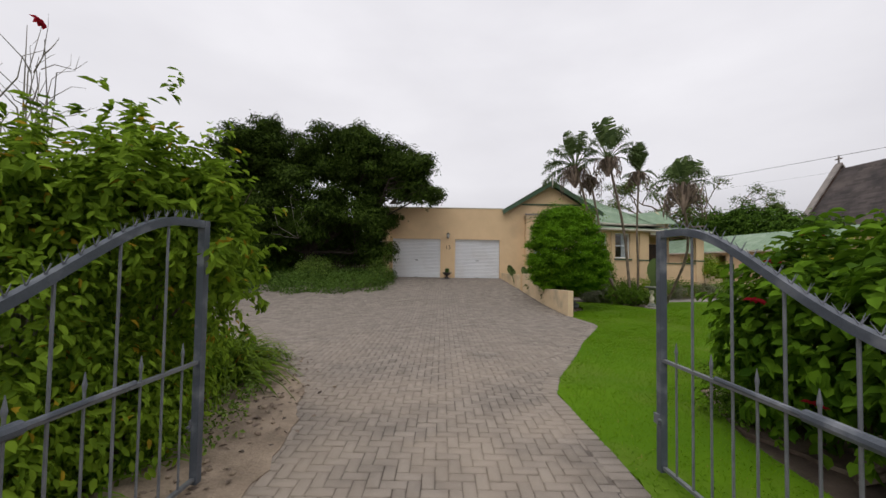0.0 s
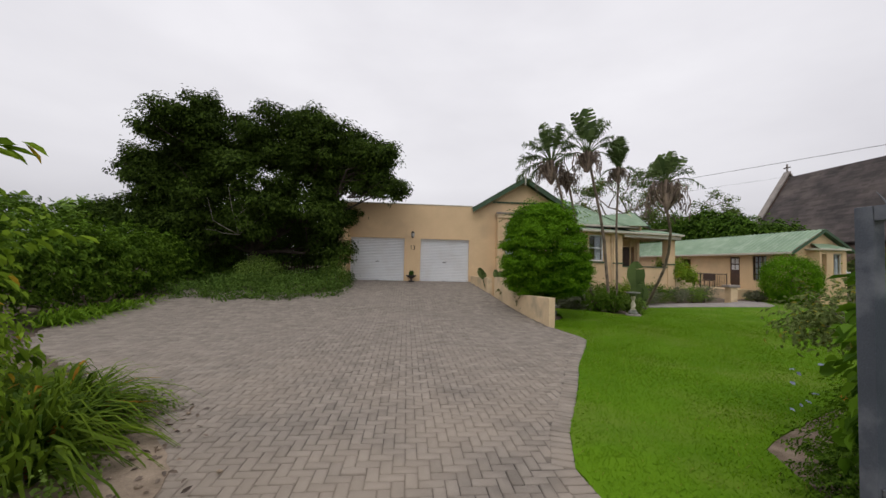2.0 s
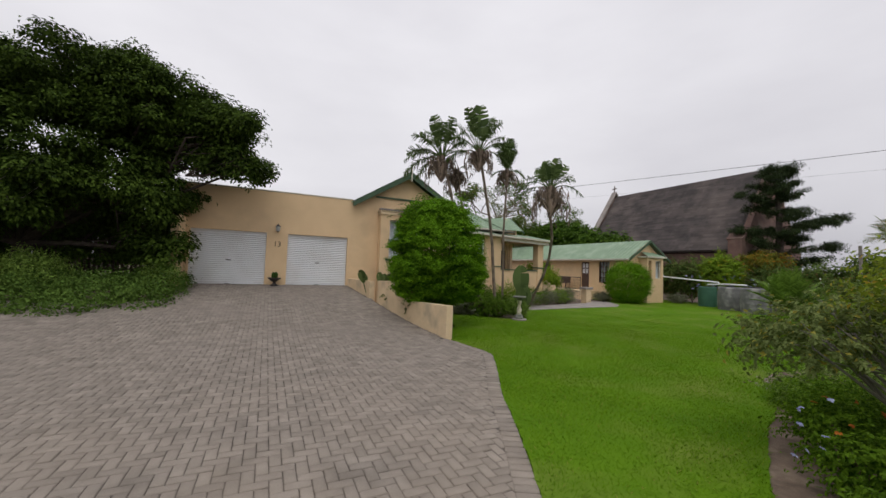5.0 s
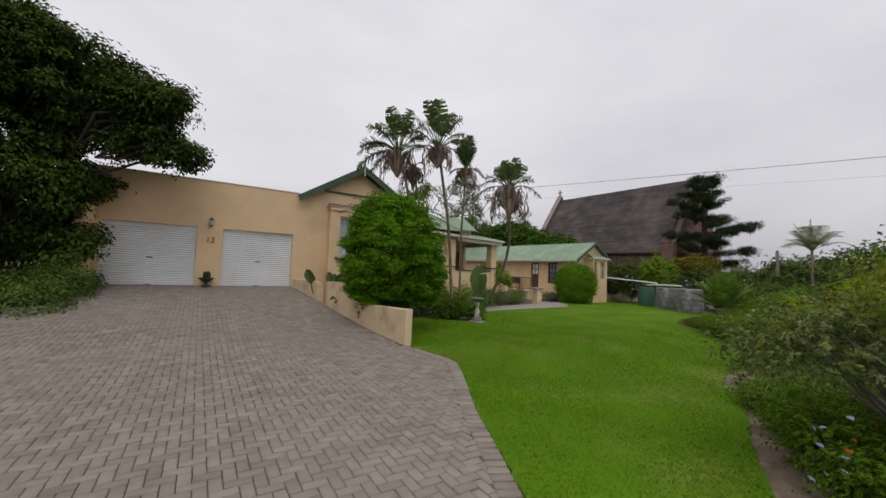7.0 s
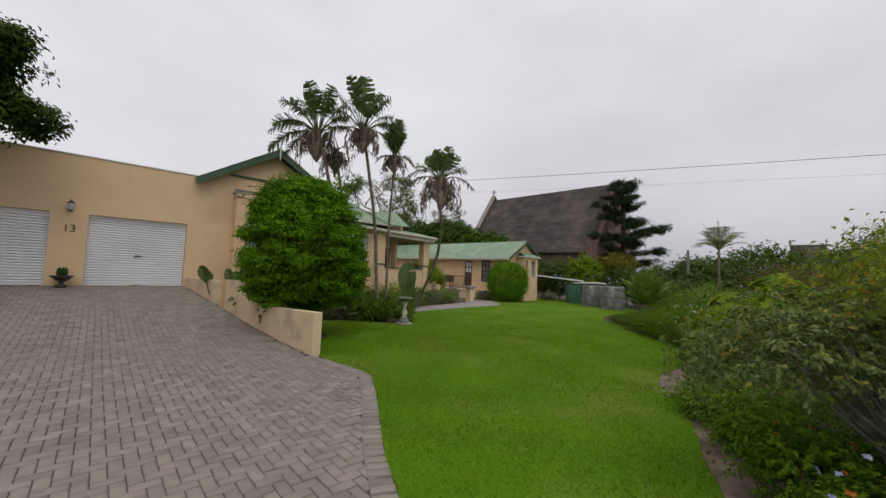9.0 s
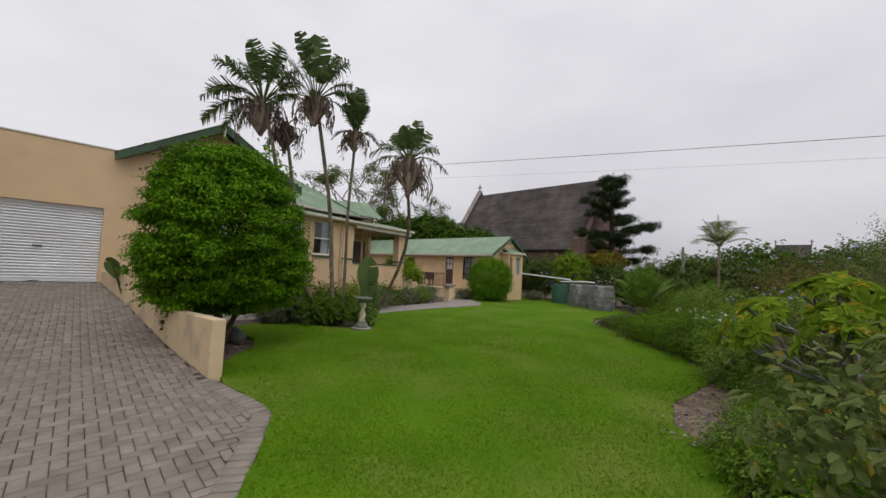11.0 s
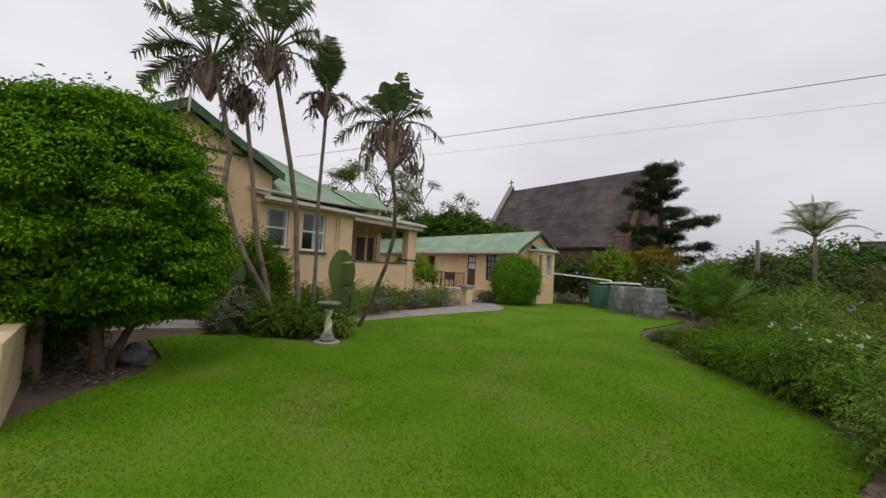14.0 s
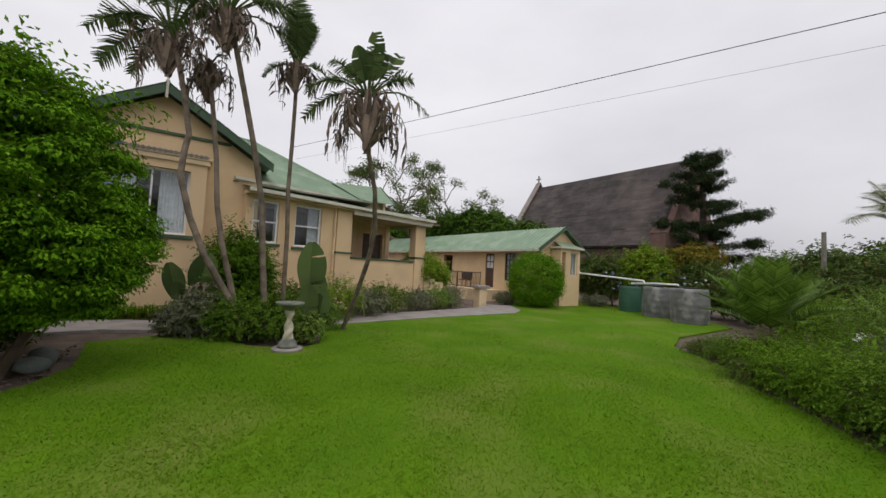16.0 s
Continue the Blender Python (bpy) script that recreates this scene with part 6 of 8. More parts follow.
bushw = shrub("red_tipped_shrub", (-7.35, 6.75, 0.5), [(-7.35, 6.75, 1.0, 0.5, 0.5, 0.65)], 220, 14, 0.08, 0.07, 0.03, L_COVER, "small leafy shrub against the garage wing wall", seed=77, zmin=0.0)
# picket fence, neighbour's house, white shed behind the tree
fence = thing("picket_fence", pose(-12.8, 11.2, 0.75), "dark weathered picket fence behind the tree", "fence")
pick = None
for k in range(26):
    if pick is None:
        bm = bmesh.new()
        slab(bm, [(0, 0, 0), (0.09, 0, 0), (0.09, 0, 2.0), (0.045, 0, 2.1), (0, 0, 2.0)], 0.025)
        pick = part("picket", bm, DARK_BARK, fence)
    else:
        o = new("picket", pick.data)
        o.parent = fence
        o.location = (k * 0.15, 0, 0)
for z in (0.4, 1.6):
    bm = bmesh.new()
    box(bm, -0.1, 3.9, 0.004, 0.05, z, z + 0.09, 0.005)
    part("rail", bm, DARK_BARK, fence)
nb = thing("neighbour_house", pose(-20.2, 19, 0.7), "red-brown brick house half hidden behind trees", "house")
bm = pierced_wall(bmesh.new(), -3, 2.2, 0, 3.5, 0, 0.3, [(0.6, 1.3, 2.0, 3.0), (-2.0, -1.2, 2.0, 3.0)])
part("wall", bm, RED_BRICK, nb)
bm = bmesh.new()
slab(bm, [(-3.4, -0.5, 3.5), (2.6, -0.5, 3.5), (2.6, 4, 4.6), (-3.4, 4, 4.6)], 0.08)
part("roof", bm, PALE_STONE, nb)
for a in (0.6, -2.0):
    bm = bmesh.new()
    box(bm, a, a + 0.75, 0.1, 0.15, 2.0, 3.0)
    part("window", bm, BROWN_WOOD, nb)
bm = bmesh.new()
box(bm, 1.9, 2.2, 0.303, 4, 0, 3.4)
part("side_wall", bm, RED_BRICK, nb)

# overgrown shrub mass beside the left gate
lb = thing("creeper_shrub", pose(-7.3, -8.2, 0), "tall tangled fresh green creeper shrub by the gate", "shrub")
bm = bmesh.new()
rngl = np.random.default_rng(14)
limbs(bm, (0, 0, -0.05), [(1.35, -0.6, 2.35), (0.75, -1.1, 2.85), (0.2, -0.9, 2.6), (-0.4, -1.3, 3.0), (-0.8, 0.4, 2.4), (0.9, -0.9, 2.7)], 0.022, rngl, 0.12, 5)
part("stem", bm, BARK, lb)
foliage("crown", [(-0.2, -1.2, 1.1, 1.05, 1.0, 1.15), (-0.1, -0.3, 1.3, 1.0, 1.0, 1.15), (-0.25, 0.5, 0.95, 0.72, 0.75, 0.95), (-1.2, -0.5, 1.4, 1.2, 1.6, 1.2), (0.2, -0.75, 1.95, 0.75, 0.7, 0.6), (-1.4, 1.4, 0.7, 0.8, 1.0, 0.7), (-0.3, -2.4, 1.2, 0.9, 0.9, 1.2), (-0.2, -3.3, 1.2, 0.8, 0.9, 1.2), (0.35, -0.9, 0.45, 0.6, 0.8, 0.6), (0.3, -1.9, 0.45, 0.6, 0.8, 0.65), (0.1, -0.1, 0.5, 0.65, 0.7, 0.6), (0.25, -2.8, 0.5, 0.6, 0.8, 0.7), (-0.9, -2.2, 1.1, 0.9, 1.6, 1.1)], 6000, 12, 0.10, 0.085, 0.04, L_FRESH, lb, 81, inner=0.4, lumps=0.2, zmin=0.0, hang=0.7, plain=False)
sprays("upper_growth", [(1.0, -0.75, 2.0, 0.5, 0.4, 0.55), (0.6, -1.05, 2.2, 0.42, 0.35, 0.62), (0.8, -1.1, 2.2, 0.5, 0.4, 0.6), (0.1, -1.3, 2.2, 0.5, 0.4, 0.5), (0.15, -0.9, 2.2, 0.45, 0.35, 0.55), (-0.5, -1.1, 2.25, 0.6, 0.45, 0.5), (-1.1, -1.0, 2.2, 0.7, 0.6, 0.45)], 280, 22, 0.1, 0.042, L_FRESH, lb, 82, lumps=0.25, reach=0.95, arch=0.12, side=1.1, plain=False)
sprays("leading_growth", [(1.3, -0.8, 1.95, 0.3, 0.35, 0.55), (1.05, -0.75, 2.2, 0.32, 0.35, 0.55), (0.62, -0.8, 2.5, 0.25, 0.3, 0.55), (0.85, -0.7, 2.2, 0.35, 0.35, 0.5), (1.1, -0.4, 1.5, 0.35, 0.45, 0.5)], 150, 20, 0.1, 0.045, L_FRESH, lb, 86, lumps=0.3, reach=0.95, arch=0.14, side=1.1, plain=False)
straps("low_fronds", [(0.62 + 0.08 * math.sin(5 * k), -2.6 + 0.22 * k, 0) for k in range(12)], 24, 0.5, 0.03, 0.7, L_FERN, lb, 85, 0.15, 1.2)
lg = thing("strap_leaf_clump", pose(-6.9, -6.3, 0), "clump of arching strap leaves spilling over the drive edge", "plant")
straps("leaves", [(-0.3 - 0.05 * k + 0.12 * math.cos(3 * k), -0.8 + 0.1 * k, 0) for k in range(14)] + [(-0.95 - 0.08 * k, -0.8 + 0.13 * k, 0) for k in range(12)], 75, 1.4, 0.042, 0.7, L_STRAPY, lg, 83, 0.26, 1.2)
foliage("low_leaves", [(-0.15, 0.2, 0.05, 0.35, 0.8, 0.12), (0.2, -1.1, 0.04, 0.3, 0.6, 0.09), (0.5, -2.2, 0.03, 0.2, 0.6, 0.07)], 230, 8, 0.06, 0.05, 0.035, L_COVER, lg, 84, zmin=0.0)
vl = thing("verge_litter", pose(-6.2, -8.0, 0.012), "scattered stones and dry leaves on the sandy verge", "litter")
rngv = np.random.default_rng(37)
lp = np.stack([rngv.normal(0.1, 0.3, 260), rngv.uniform(-3.0, 2.4, 260), rngv.uniform(0.0, 0.015, 260)], 1)
lp[:, 0] -= 0.25 * np.maximum(lp[:, 1], 0)
v, f = leaf_arrays(lp, np.tile((0, 0, 1.0), (260, 1)) + rngv.normal(0, 0.35, (260, 3)), 0.07, 0.035, rngv)
v[:, 2] = np.maximum(v[:, 2], 0.002)
tagged(arrays("dry_leaf_scatter", v, f, DRY, vl), kind="stuff")
bm = bmesh.new()
for k in range(70):
    r = float(rngv.uniform(0.012, 0.045))
    px, py = float(rngv.normal(0.05, 0.22)), float(rngv.uniform(-2.6, 2.2))
    m = Matrix.Translation((px - 0.25 * max(py, 0), py, r * 0.3)) @ Matrix.Diagonal((1.0, float(rngv.uniform(0.6, 1.2)), 0.6, 1))
    bmesh.ops.create_icosphere(bm, subdivisions=1, radius=r, matrix=m)
tagged(part("stone_scatter", bm, SAND, vl), kind="stuff")
dead = thing("bare_branches", pose(-7.98, -8.7, 0), "leafless grey thorny branches above the shrub", "shrub")
bm = bmesh.new()
for k in range(12):
    top = Vector((rngl.uniform(-0.7, 0.55), rngl.uniform(-0.5, 0.3), rngl.uniform(3.15, 3.65)))
    limbs(bm, (0, 0, 0), [top], 0.02, rngl, 0.2, 5)
    for j in range(5):
        p = top * rngl.uniform(0.7, 0.98)
        limbs(bm, p, [p + Vector(rngl.normal(0, 0.28, 3)) + Vector((0, 0, 0.2))], 0.006, rngl, 0.05, 4)
limbs(bm, (0, 0, 0.5), [(-0.07, 0.1, 3.91)], 0.016, rngl, 0.08, 5)
part("branch", bm, OLD_WOOD, dead)
blossoms("flower", [(-0.07, 0.1, 3.93)], F_RED, 0.08, dead, 5, 8, "single red flower")

# hibiscus by the right gate
hib = shrub("hibiscus_shrub", (-0.75, -9.0, 0), [(-0.65, -8.6, 1.05, 0.75, 0.75, 0.95), (-0.55, -9.6, 1.1, 0.75, 0.9, 1.0), (0.3, -9.2, 1.2, 0.9, 1.2, 1.1), (-0.5, -10.8, 1.1, 0.7, 0.9, 1.0)], 1500, 11, 0.12, 0.13, 0.085, L_HIB, "leafy hibiscus shrub with red flowers beside the gate", seed=91, lumps=0.12, zmin=0.0, sprig=11, plain=False)
for q in ((-0.45, -0.1, 0.62), (-0.2, 0.55, 1.75), (-0.05, 0.3, 2.0), (-0.62, 0.25, 1.4)):
    blossoms("flower", [q], F_RED, 0.075, hib, 6, 6, "open red hibiscus flower")

# the loose grey-green shrub that leans over the lawn
pb = shrub("plumbago_shrub", (1.5, -7.6, 0), [(0.5, -6.75, 1.22, 0.55, 0.5, 0.3), (1.2, -6.75, 1.42, 0.65, 0.5, 0.33), (1.9, -6.95, 1.4, 0.6, 0.5, 0.33), (1.2, -7.5, 1.5, 0.85, 0.7, 0.4), (2.2, -7.7, 1.4, 0.8, 0.7, 0.45), (0.9, -8.3, 1.5, 0.7, 0.6, 0.42), (2.0, -8.6, 1.35, 0.9, 0.8, 0.6)], 1650, 13, 0.10, 0.048, 0.024, L_SENNA, "loose grey-green shrub with drooping twigs over the lawn", seed=95, stems=60, lumps=0.28, zmin=0.05, sprig=22, plain=False, bark=OLD_WOOD)
bm = bmesh.new()
limbs(bm, (-0.1, 0.4, 0.9), [(-0.85, 1.55, 1.15), (-0.7, 1.6, 0.95), (-0.4, 1.5, 1.25)], 0.014, np.random.default_rng(97), 0.06, 5)
part("reaching_branch", bm, OLD_WOOD, pb)
foliage("branch_leaves", [(-0.75, 1.44, 1.08, 0.42, 0.22, 0.22), (-0.3, 1.2, 1.1, 0.4, 0.3, 0.25)], 90, 9, 0.10, 0.065, 0.04, L_SENNA, pb, 98, plain=False, inner=0.1, lumps=0.3)
foliage("upper_growth", [(-0.2, 0.4, 1.95, 0.5, 0.4, 0.25), (0.5, 0.1, 2.0, 0.5, 0.4, 0.3), (-0.9, 0.3, 1.7, 0.5, 0.4, 0.2), (-0.3, -0.6, 2.05, 0.7, 0.5, 0.3)], 260, 10, 0.1, 0.06, 0.034, L_PLUMB, pb, 96, inner=0.1, lumps=0.4)
blossoms("flower", [(-1.75 + 0.12 * math.sin(3 * k), 0.65 + 0.1 * math.cos(5 * k), 0.35 + 0.07 * k) for k in range(8)], F_BLUE, 0.025, pb, 7, 6, "pale blue flowers")

low_rows = [((0.35, -7.15, 0), 0.42, 0.3, L_STRAPM), ((1.0, -6.75, 0), 0.45, 0.33, L_STRAPM), ((1.75, -6.45, 0), 0.42, 0.28, L_FERN), ((-0.3, -7.75, 0), 0.45, 0.34, L_STRAPM), ((1.6, -6.95, 0), 0.42, 0.3, L_HEDGE), ((2.35, -6.25, 0), 0.45, 0.32, L_FERN), ((3.0, -6.0, 0), 0.4, 0.3, L_GREY), ((0.7, -7.2, 0), 0.4, 0.28, L_HEDGE), ((3.7, -6.3, 0), 0.55, 0.35, L_COVER), ((4.5, -6.9, 0), 0.6, 0.4, L_GREY), ((3.2, -7.3, 0), 0.7, 0.6, L_GREY), ((5.6, -6.6, 0), 0.7, 0.4, L_COVER)]
for k, (p, r, h, mat) in enumerate(low_rows):
    s = shrub("low_shrub", p, [(p[0], p[1], h * 0.8, r, r, h)], int(420 * (r / 0.5) ** 2), 12, 0.06, 0.045, 0.026, mat, "low rounded green shrub at the bed edge", seed=110 + k, group="bed edging shrubs", zmin=0.0, sprig=12)
    if k in (0, 1, 3, 8, 11):
        blossoms("flower", [(0.25 * math.cos(j * 2.4), 0.25 * math.sin(j * 2.4), h * 1.7) for j in range(4)], F_ORANGE, 0.03, s, 9 + k, 6, "small orange flowers")
mid_rows = [((7.6, -5.4, 0), 0.8, 0.5, L_GREY), ((8.9, -4.6, 0), 0.8, 0.5, L_COVER), ((9.9, -3.9, 0), 0.7, 0.5, L_FERN), ((8.3, -6.5, 0), 1.0, 0.8, L_BROWN), ((9.8, -5.8, 0), 1.0, 0.8, L_COVER), ((11.4, -4.9, 0), 1.0, 0.75, L_FRESH), ((13.0, -3.4, 0), 1.0, 0.8, L_COVER), ((6.6, -7.2, 0), 0.9, 0.8, L_BROWN), ((10.6, -7.6, 0), 1.4, 1.3, L_GREY), ((13.3, -5.6, 0), 1.4, 1.25, L_BROWN), ((7.6, -9.0, 0), 1.4, 1.45, L_HEDGE), ((14.8, -2.0, 0), 1.0, 0.7, L_FERN)]
for k, (p, r, h, mat) in enumerate(mid_rows):
    h = h * 1.12
    s = shrub("bed_shrub", p, [(p[0], p[1], h * 0.85, r, r, h), (p[0] + 0.4 * r, p[1] - 0.5 * r, h * 1.1, r * 0.7, r * 0.7, h * 0.7)], int(640 * r * r + 260), 13, 0.09, (0.05, 0.065, 0.042)[k % 3], (0.018, 0.034, 0.024)[k % 3], mat, "soft grey-green shrub in the flower bed", seed=130 + k, group="flower bed shrubs", lumps=0.2, zmin=0.0, sprig=14)
    if k in (0, 1, 3, 4, 5, 7, 8, 9, 2):
        rr = np.random.default_rng(k)
        blossoms("flower", [(float(rr.uniform(-r, r)) * 0.8, float(rr.uniform(-r, r)) * 0.8, h * (1.55 + 0.35 * float(rr.random()))) for j in range(16)], F_WHITE if k in (1, 2) else F_BLUE, 0.04, s, 20 + k, 6, "small pale flowers")


edge_rows = [((6.5, -5.0, 0), 0.42, 0.26, L_COVER), ((6.15, -5.45, 0), 0.4, 0.28, L_FERN), ((5.2, -5.75, 0), 0.42, 0.26, L_COVER), ((4.3, -5.65, 0), 0.35, 0.2, L_FERN), ((3.25, -5.55, 0), 0.32, 0.2, L_COVER), ((2.75, -5.7, 0), 0.3, 0.2, L_FERN), ((7.1, -5.15, 0), 0.5, 0.3, L_COVER), ((7.9, -4.75, 0), 0.5, 0.32, L_FERN), ((8.6, -4.15, 0), 0.55, 0.34, L_HEDGE), ((9.3, -3.55, 0), 0.55, 0.36, L_FERN), ((9.9, -2.9, 0), 0.6, 0.42, L_FERN), ((10.6, -2.35, 0), 0.6, 0.45, L_FERN), ((11.3, -2.0, 0), 0.45, 0.35, L_HEDGE), ((6.9, -5.8, 0), 0.6, 0.4, L_GREY), ((5.6, -5.9, 0), 0.5, 0.33, L_COVER), ((2.6, -5.95, 0), 0.35, 0.22, L_COVER), ((1.9, -6.3, 0), 0.35, 0.25, L_FERN), ((12.6, -0.9, 0), 0.4, 0.22, L_COVER), ((-0.7, -7.9, 0), 0.45, 0.3, L_HEDGE), ((4.7, -5.75, 0), 0.4, 0.24, L_COVER), ((3.7, -5.75, 0), 0.38, 0.25, L_COVER), ((11.75, -1.4, 0), 0.42, 0.22, L_COVER), ((10.4, -2.3, 0), 0.45, 0.26, L_GREY), ((12.1, -0.75, 0), 0.3, 0.16, L_GREY)]
for k, (p, r, h, mat) in enumerate(edge_rows):
    r, h = (r * 1.12, h * 1.55) if 6.4 < p[0] < 9.4 else (r, h)
    shrub("edging_shrub", p, [(p[0], p[1], h * 0.7, r, r, h)], int(460 * (r / 0.5) ** 2) + 120, 13, 0.07, 0.042, 0.02, mat, "low soft green shrub spilling over the lawn edge", seed=340 + k, group="bed edging shrubs", lumps=0.25, zmin=0.0, sprig=12)


def cycad(base, n, size, seed, label):
    rng = np.random.default_rng(seed)
    t = thing("cycad", pose(*base), label, "cycad")
    bm = bmesh.new()
    lathe(bm, [(0.16, -0.05), (0.2, 0.2), (0.17, 0.45), (0.08, 0.6)], 12)
    part("stem", bm, SAND, t, "stout brown scaly stem")
    v, f = strap_arrays(np.array([(0, 0, 0.42)] * 40) + rng.normal(0, 0.05, (40, 3)), np.stack([rng.normal(0, 1, 40), rng.normal(0, 1, 40), rng.uniform(0.3, 1.6, 40)], 1), size * 0.2, 0.03, 0.3, rng, 3)
    arrays("crown_heart", v, f, RUST, t, "rust-brown young growth")
    bm = bmesh.new()
    lathe(bm, [(0.05, 0.5), (0.085, 0.58), (0.09, 0.7), (0.06, 0.82), (0.015, 0.88)], 10)
    part("cone", bm, RUST, t, "orange-brown upright cone", True)
    for k in range(n):
        a = k * 2.4
        el = radians(20 + 62 * (1 - (k + 0.5) / n) ** 0.7 + rng.normal(0, 3)) if k < n else 0.5
        way = Vector((math.cos(a) * math.cos(el), math.sin(a) * math.cos(el), math.sin(el)))
        L = size * rng.uniform(0.85, 1.1)
        bm = bmesh.new()
        pts = []
        for s in range(9):
            u = s / 8
            p = Vector((0, 0, 0.45)) + way * (L * u)
            p.z -= 0.22 * L * u * u * math.cos(el)
            pts.append(p)
        tube(bm, pts, [0.016 * (1 - 0.8 * i / 8) for i in range(9)], 4, False)
        side = way.cross(Vector((0, 0, 1))).normalized()
        for j in range(26):
            u = 0.14 + 0.85 * j / 25
            i = min(7, int(u * 8))
            p = pts[i].lerp(pts[i + 1], u * 8 - i)
            fwd = (pts[i + 1] - pts[i]).normalized()
            ln = 0.26 * size * math.sin(math.pi * (0.12 + 0.84 * u)) ** 0.7
            for sg in (-1, 1):
                d = (side * sg + fwd * 0.55 + Vector((0, 0, 0.35))).normalized()
                w = fwd * 0.024
                tip = p + d * ln + Vector((0, 0, -0.05 * ln))
                bm.faces.new([bm.verts.new(p - w), bm.verts.new(p + w), bm.verts.new(tip)])
        part("frond", bm, L_CYCAD, t)
    return t


cycad((11.45, -2.05, 0.32), 34, 1.45, 151, "large cycad with stiff arching green fronds")
cycad((14.3, -3.4, 0.3), 20, 1.1, 152, "smaller cycad among the shrubs")


def feather_palm(base, h, n, size, seed, label):
    rng = np.random.default_rng(seed)
    t = thing("feather_palm", pose(*base), label, "palm tree")
    bm = bmesh.new()
    tube(bm, [(0, 0, -0.05), (0.03, 0, h * 0.4), (0, 0, h * 0.7), (0, 0, h)], [0.09, 0.06, 0.05, 0.045], 10)
    part("trunk", bm, PALE_BARK, t, "", True)
    for k in range(n):
        a = k * 2.4 + 0.5
        el = radians(84 if k == 0 else 30 + 42 * rng.random())
        way = Vector((math.cos(a) * math.cos(el), math.sin(a) * math.cos(el), math.sin(el)))
        L = size * rng.uniform(0.85, 1.1)
        pts = []
        for s in range(9):
            u = s / 8
            p = Vector((0, 0, h)) + way * (L * u)
            p.z -= 0.62 * L * u ** 2.6 * math.cos(el)
            pts.append(p)
        bm = bmesh.new()
        tube(bm, pts, [0.018 * (1 - 0.8 * i / 8) for i in range(9)], 4, False)
        side = way.cross(Vector((0, 0, 1))).normalized()
        for j in range(18):
            u = 0.2 + 0.79 * j / 17
            i = min(7, int(u * 8))
            p = pts[i].lerp(pts[i + 1], u * 8 - i)
            fwd = (pts[i + 1] - pts[i]).normalized()
            ln = (0.08 if k == 0 else 0.36) * size * math.sin(math.pi * (0.15 + 0.8 * u)) ** 0.6
            for sg in (-1, 1):
                d = (side * sg + fwd * 0.7 + Vector((0, 0, 0.15))).normalized()
                w = fwd * 0.016
                tip = p + d * ln + Vector((0, 0, -0.25 * ln))
                bm.faces.new([bm.verts.new(p - w), bm.verts.new(p + w), bm.verts.new(tip)])
        part("frond", bm, L_GREY, t)
    return t


feather_palm((16.2, -3.3, 0), 3.15, 17, 1.5, 155, "small feather palm standing above the shrubs")
shrub("airy_tree", (13.4, -7.8, 0), [(13.4, -7.8, 3.3, 0.9, 0.9, 0.35), (13.0, -7.4, 2.8, 0.7, 0.7, 0.3), (13.8, -8.2, 2.9, 0.7, 0.6, 0.3), (13.4, -7.7, 2.3, 0.6, 0.6, 0.3)], 260, 12, 0.12, 0.08, 0.03, L_GREY, "small airy tree with thin feathery foliage", "tree", seed=156, stems=14, inner=0.15, lumps=0.35)


def frangipani(base, seed):
    rng = np.random.default_rng(seed)
    t = thing("frangipani", pose(*base), "frangipani with bare forked grey limbs and yellowing leaves", "shrub")
    bm = bmesh.new()
    tips = []

    def fork(p, d, L, r, depth):
        q = p + d * L
        tube(bm, [p, p.lerp(q, 0.5) + Vector(rng.normal(0, 0.02, 3)), q], [r, r * 0.9, r * 0.8], 7)
        if depth == 0:
            tips.append((q, d))
            return
        for _ in range(2 if rng.random() < 0.65 else 3):
            e = (d + Vector(rng.normal(0, 0.5, 3)) + Vector((0, 0, 0.10))).normalized()
            e.z = max(e.z, 0.32)
            fork(q, e.normalized(), L * 0.75, r * 0.75, depth - 1)

    for d in ((-0.6, 0.6, 0.8), (-0.1, 0.8, 0.75), (0.5, 0.7, 0.7), (-0.7, 0.1, 0.8), (0.2, 0.3, 1.0), (0.8, 0.2, 0.8), (-0.4, 0.4, 1.0)):
        fork(Vector((0, 0, 0.1)), Vector(d).normalized(), 0.68, 0.038, 3)
    part("limb", bm, OLD_WOOD, t, "pale grey forked limbs")
    pos, nrm, along = [], [], []
    for q, d in tips:
        for k in range(11):
            a = k * 2.4
            s = d.orthogonal().normalized()
            o = s * math.cos(a) + d.cross(s) * math.sin(a)
            pos.append(q)
            al = (o + d * (0.25 + 0.09 * k)).normalized()
            along.append(al)
            nrm.append(d - al * d.dot(al) * 0.5)
    v, f = leaf_arrays(np.array(pos), np.array(nrm), 0.2, 0.08, rng, along=np.array(along))
    arrays("leaves", v, f, L_PLUM, t)
    return t


frangipani((5.35, -6.6, 0), 161)
strapbed = thing("agapanthus_clump", pose(4.6, -6.0, 0), "clump of strap leaves below the frangipani", "plant")
straps("leaves", [(0.3 * k - 0.6, 0.15 * math.sin(k), 0) for k in range(6)], 26, 0.5, 0.045, 0.7, L_STRAP, strapbed, 162, 0.12, 0.9)

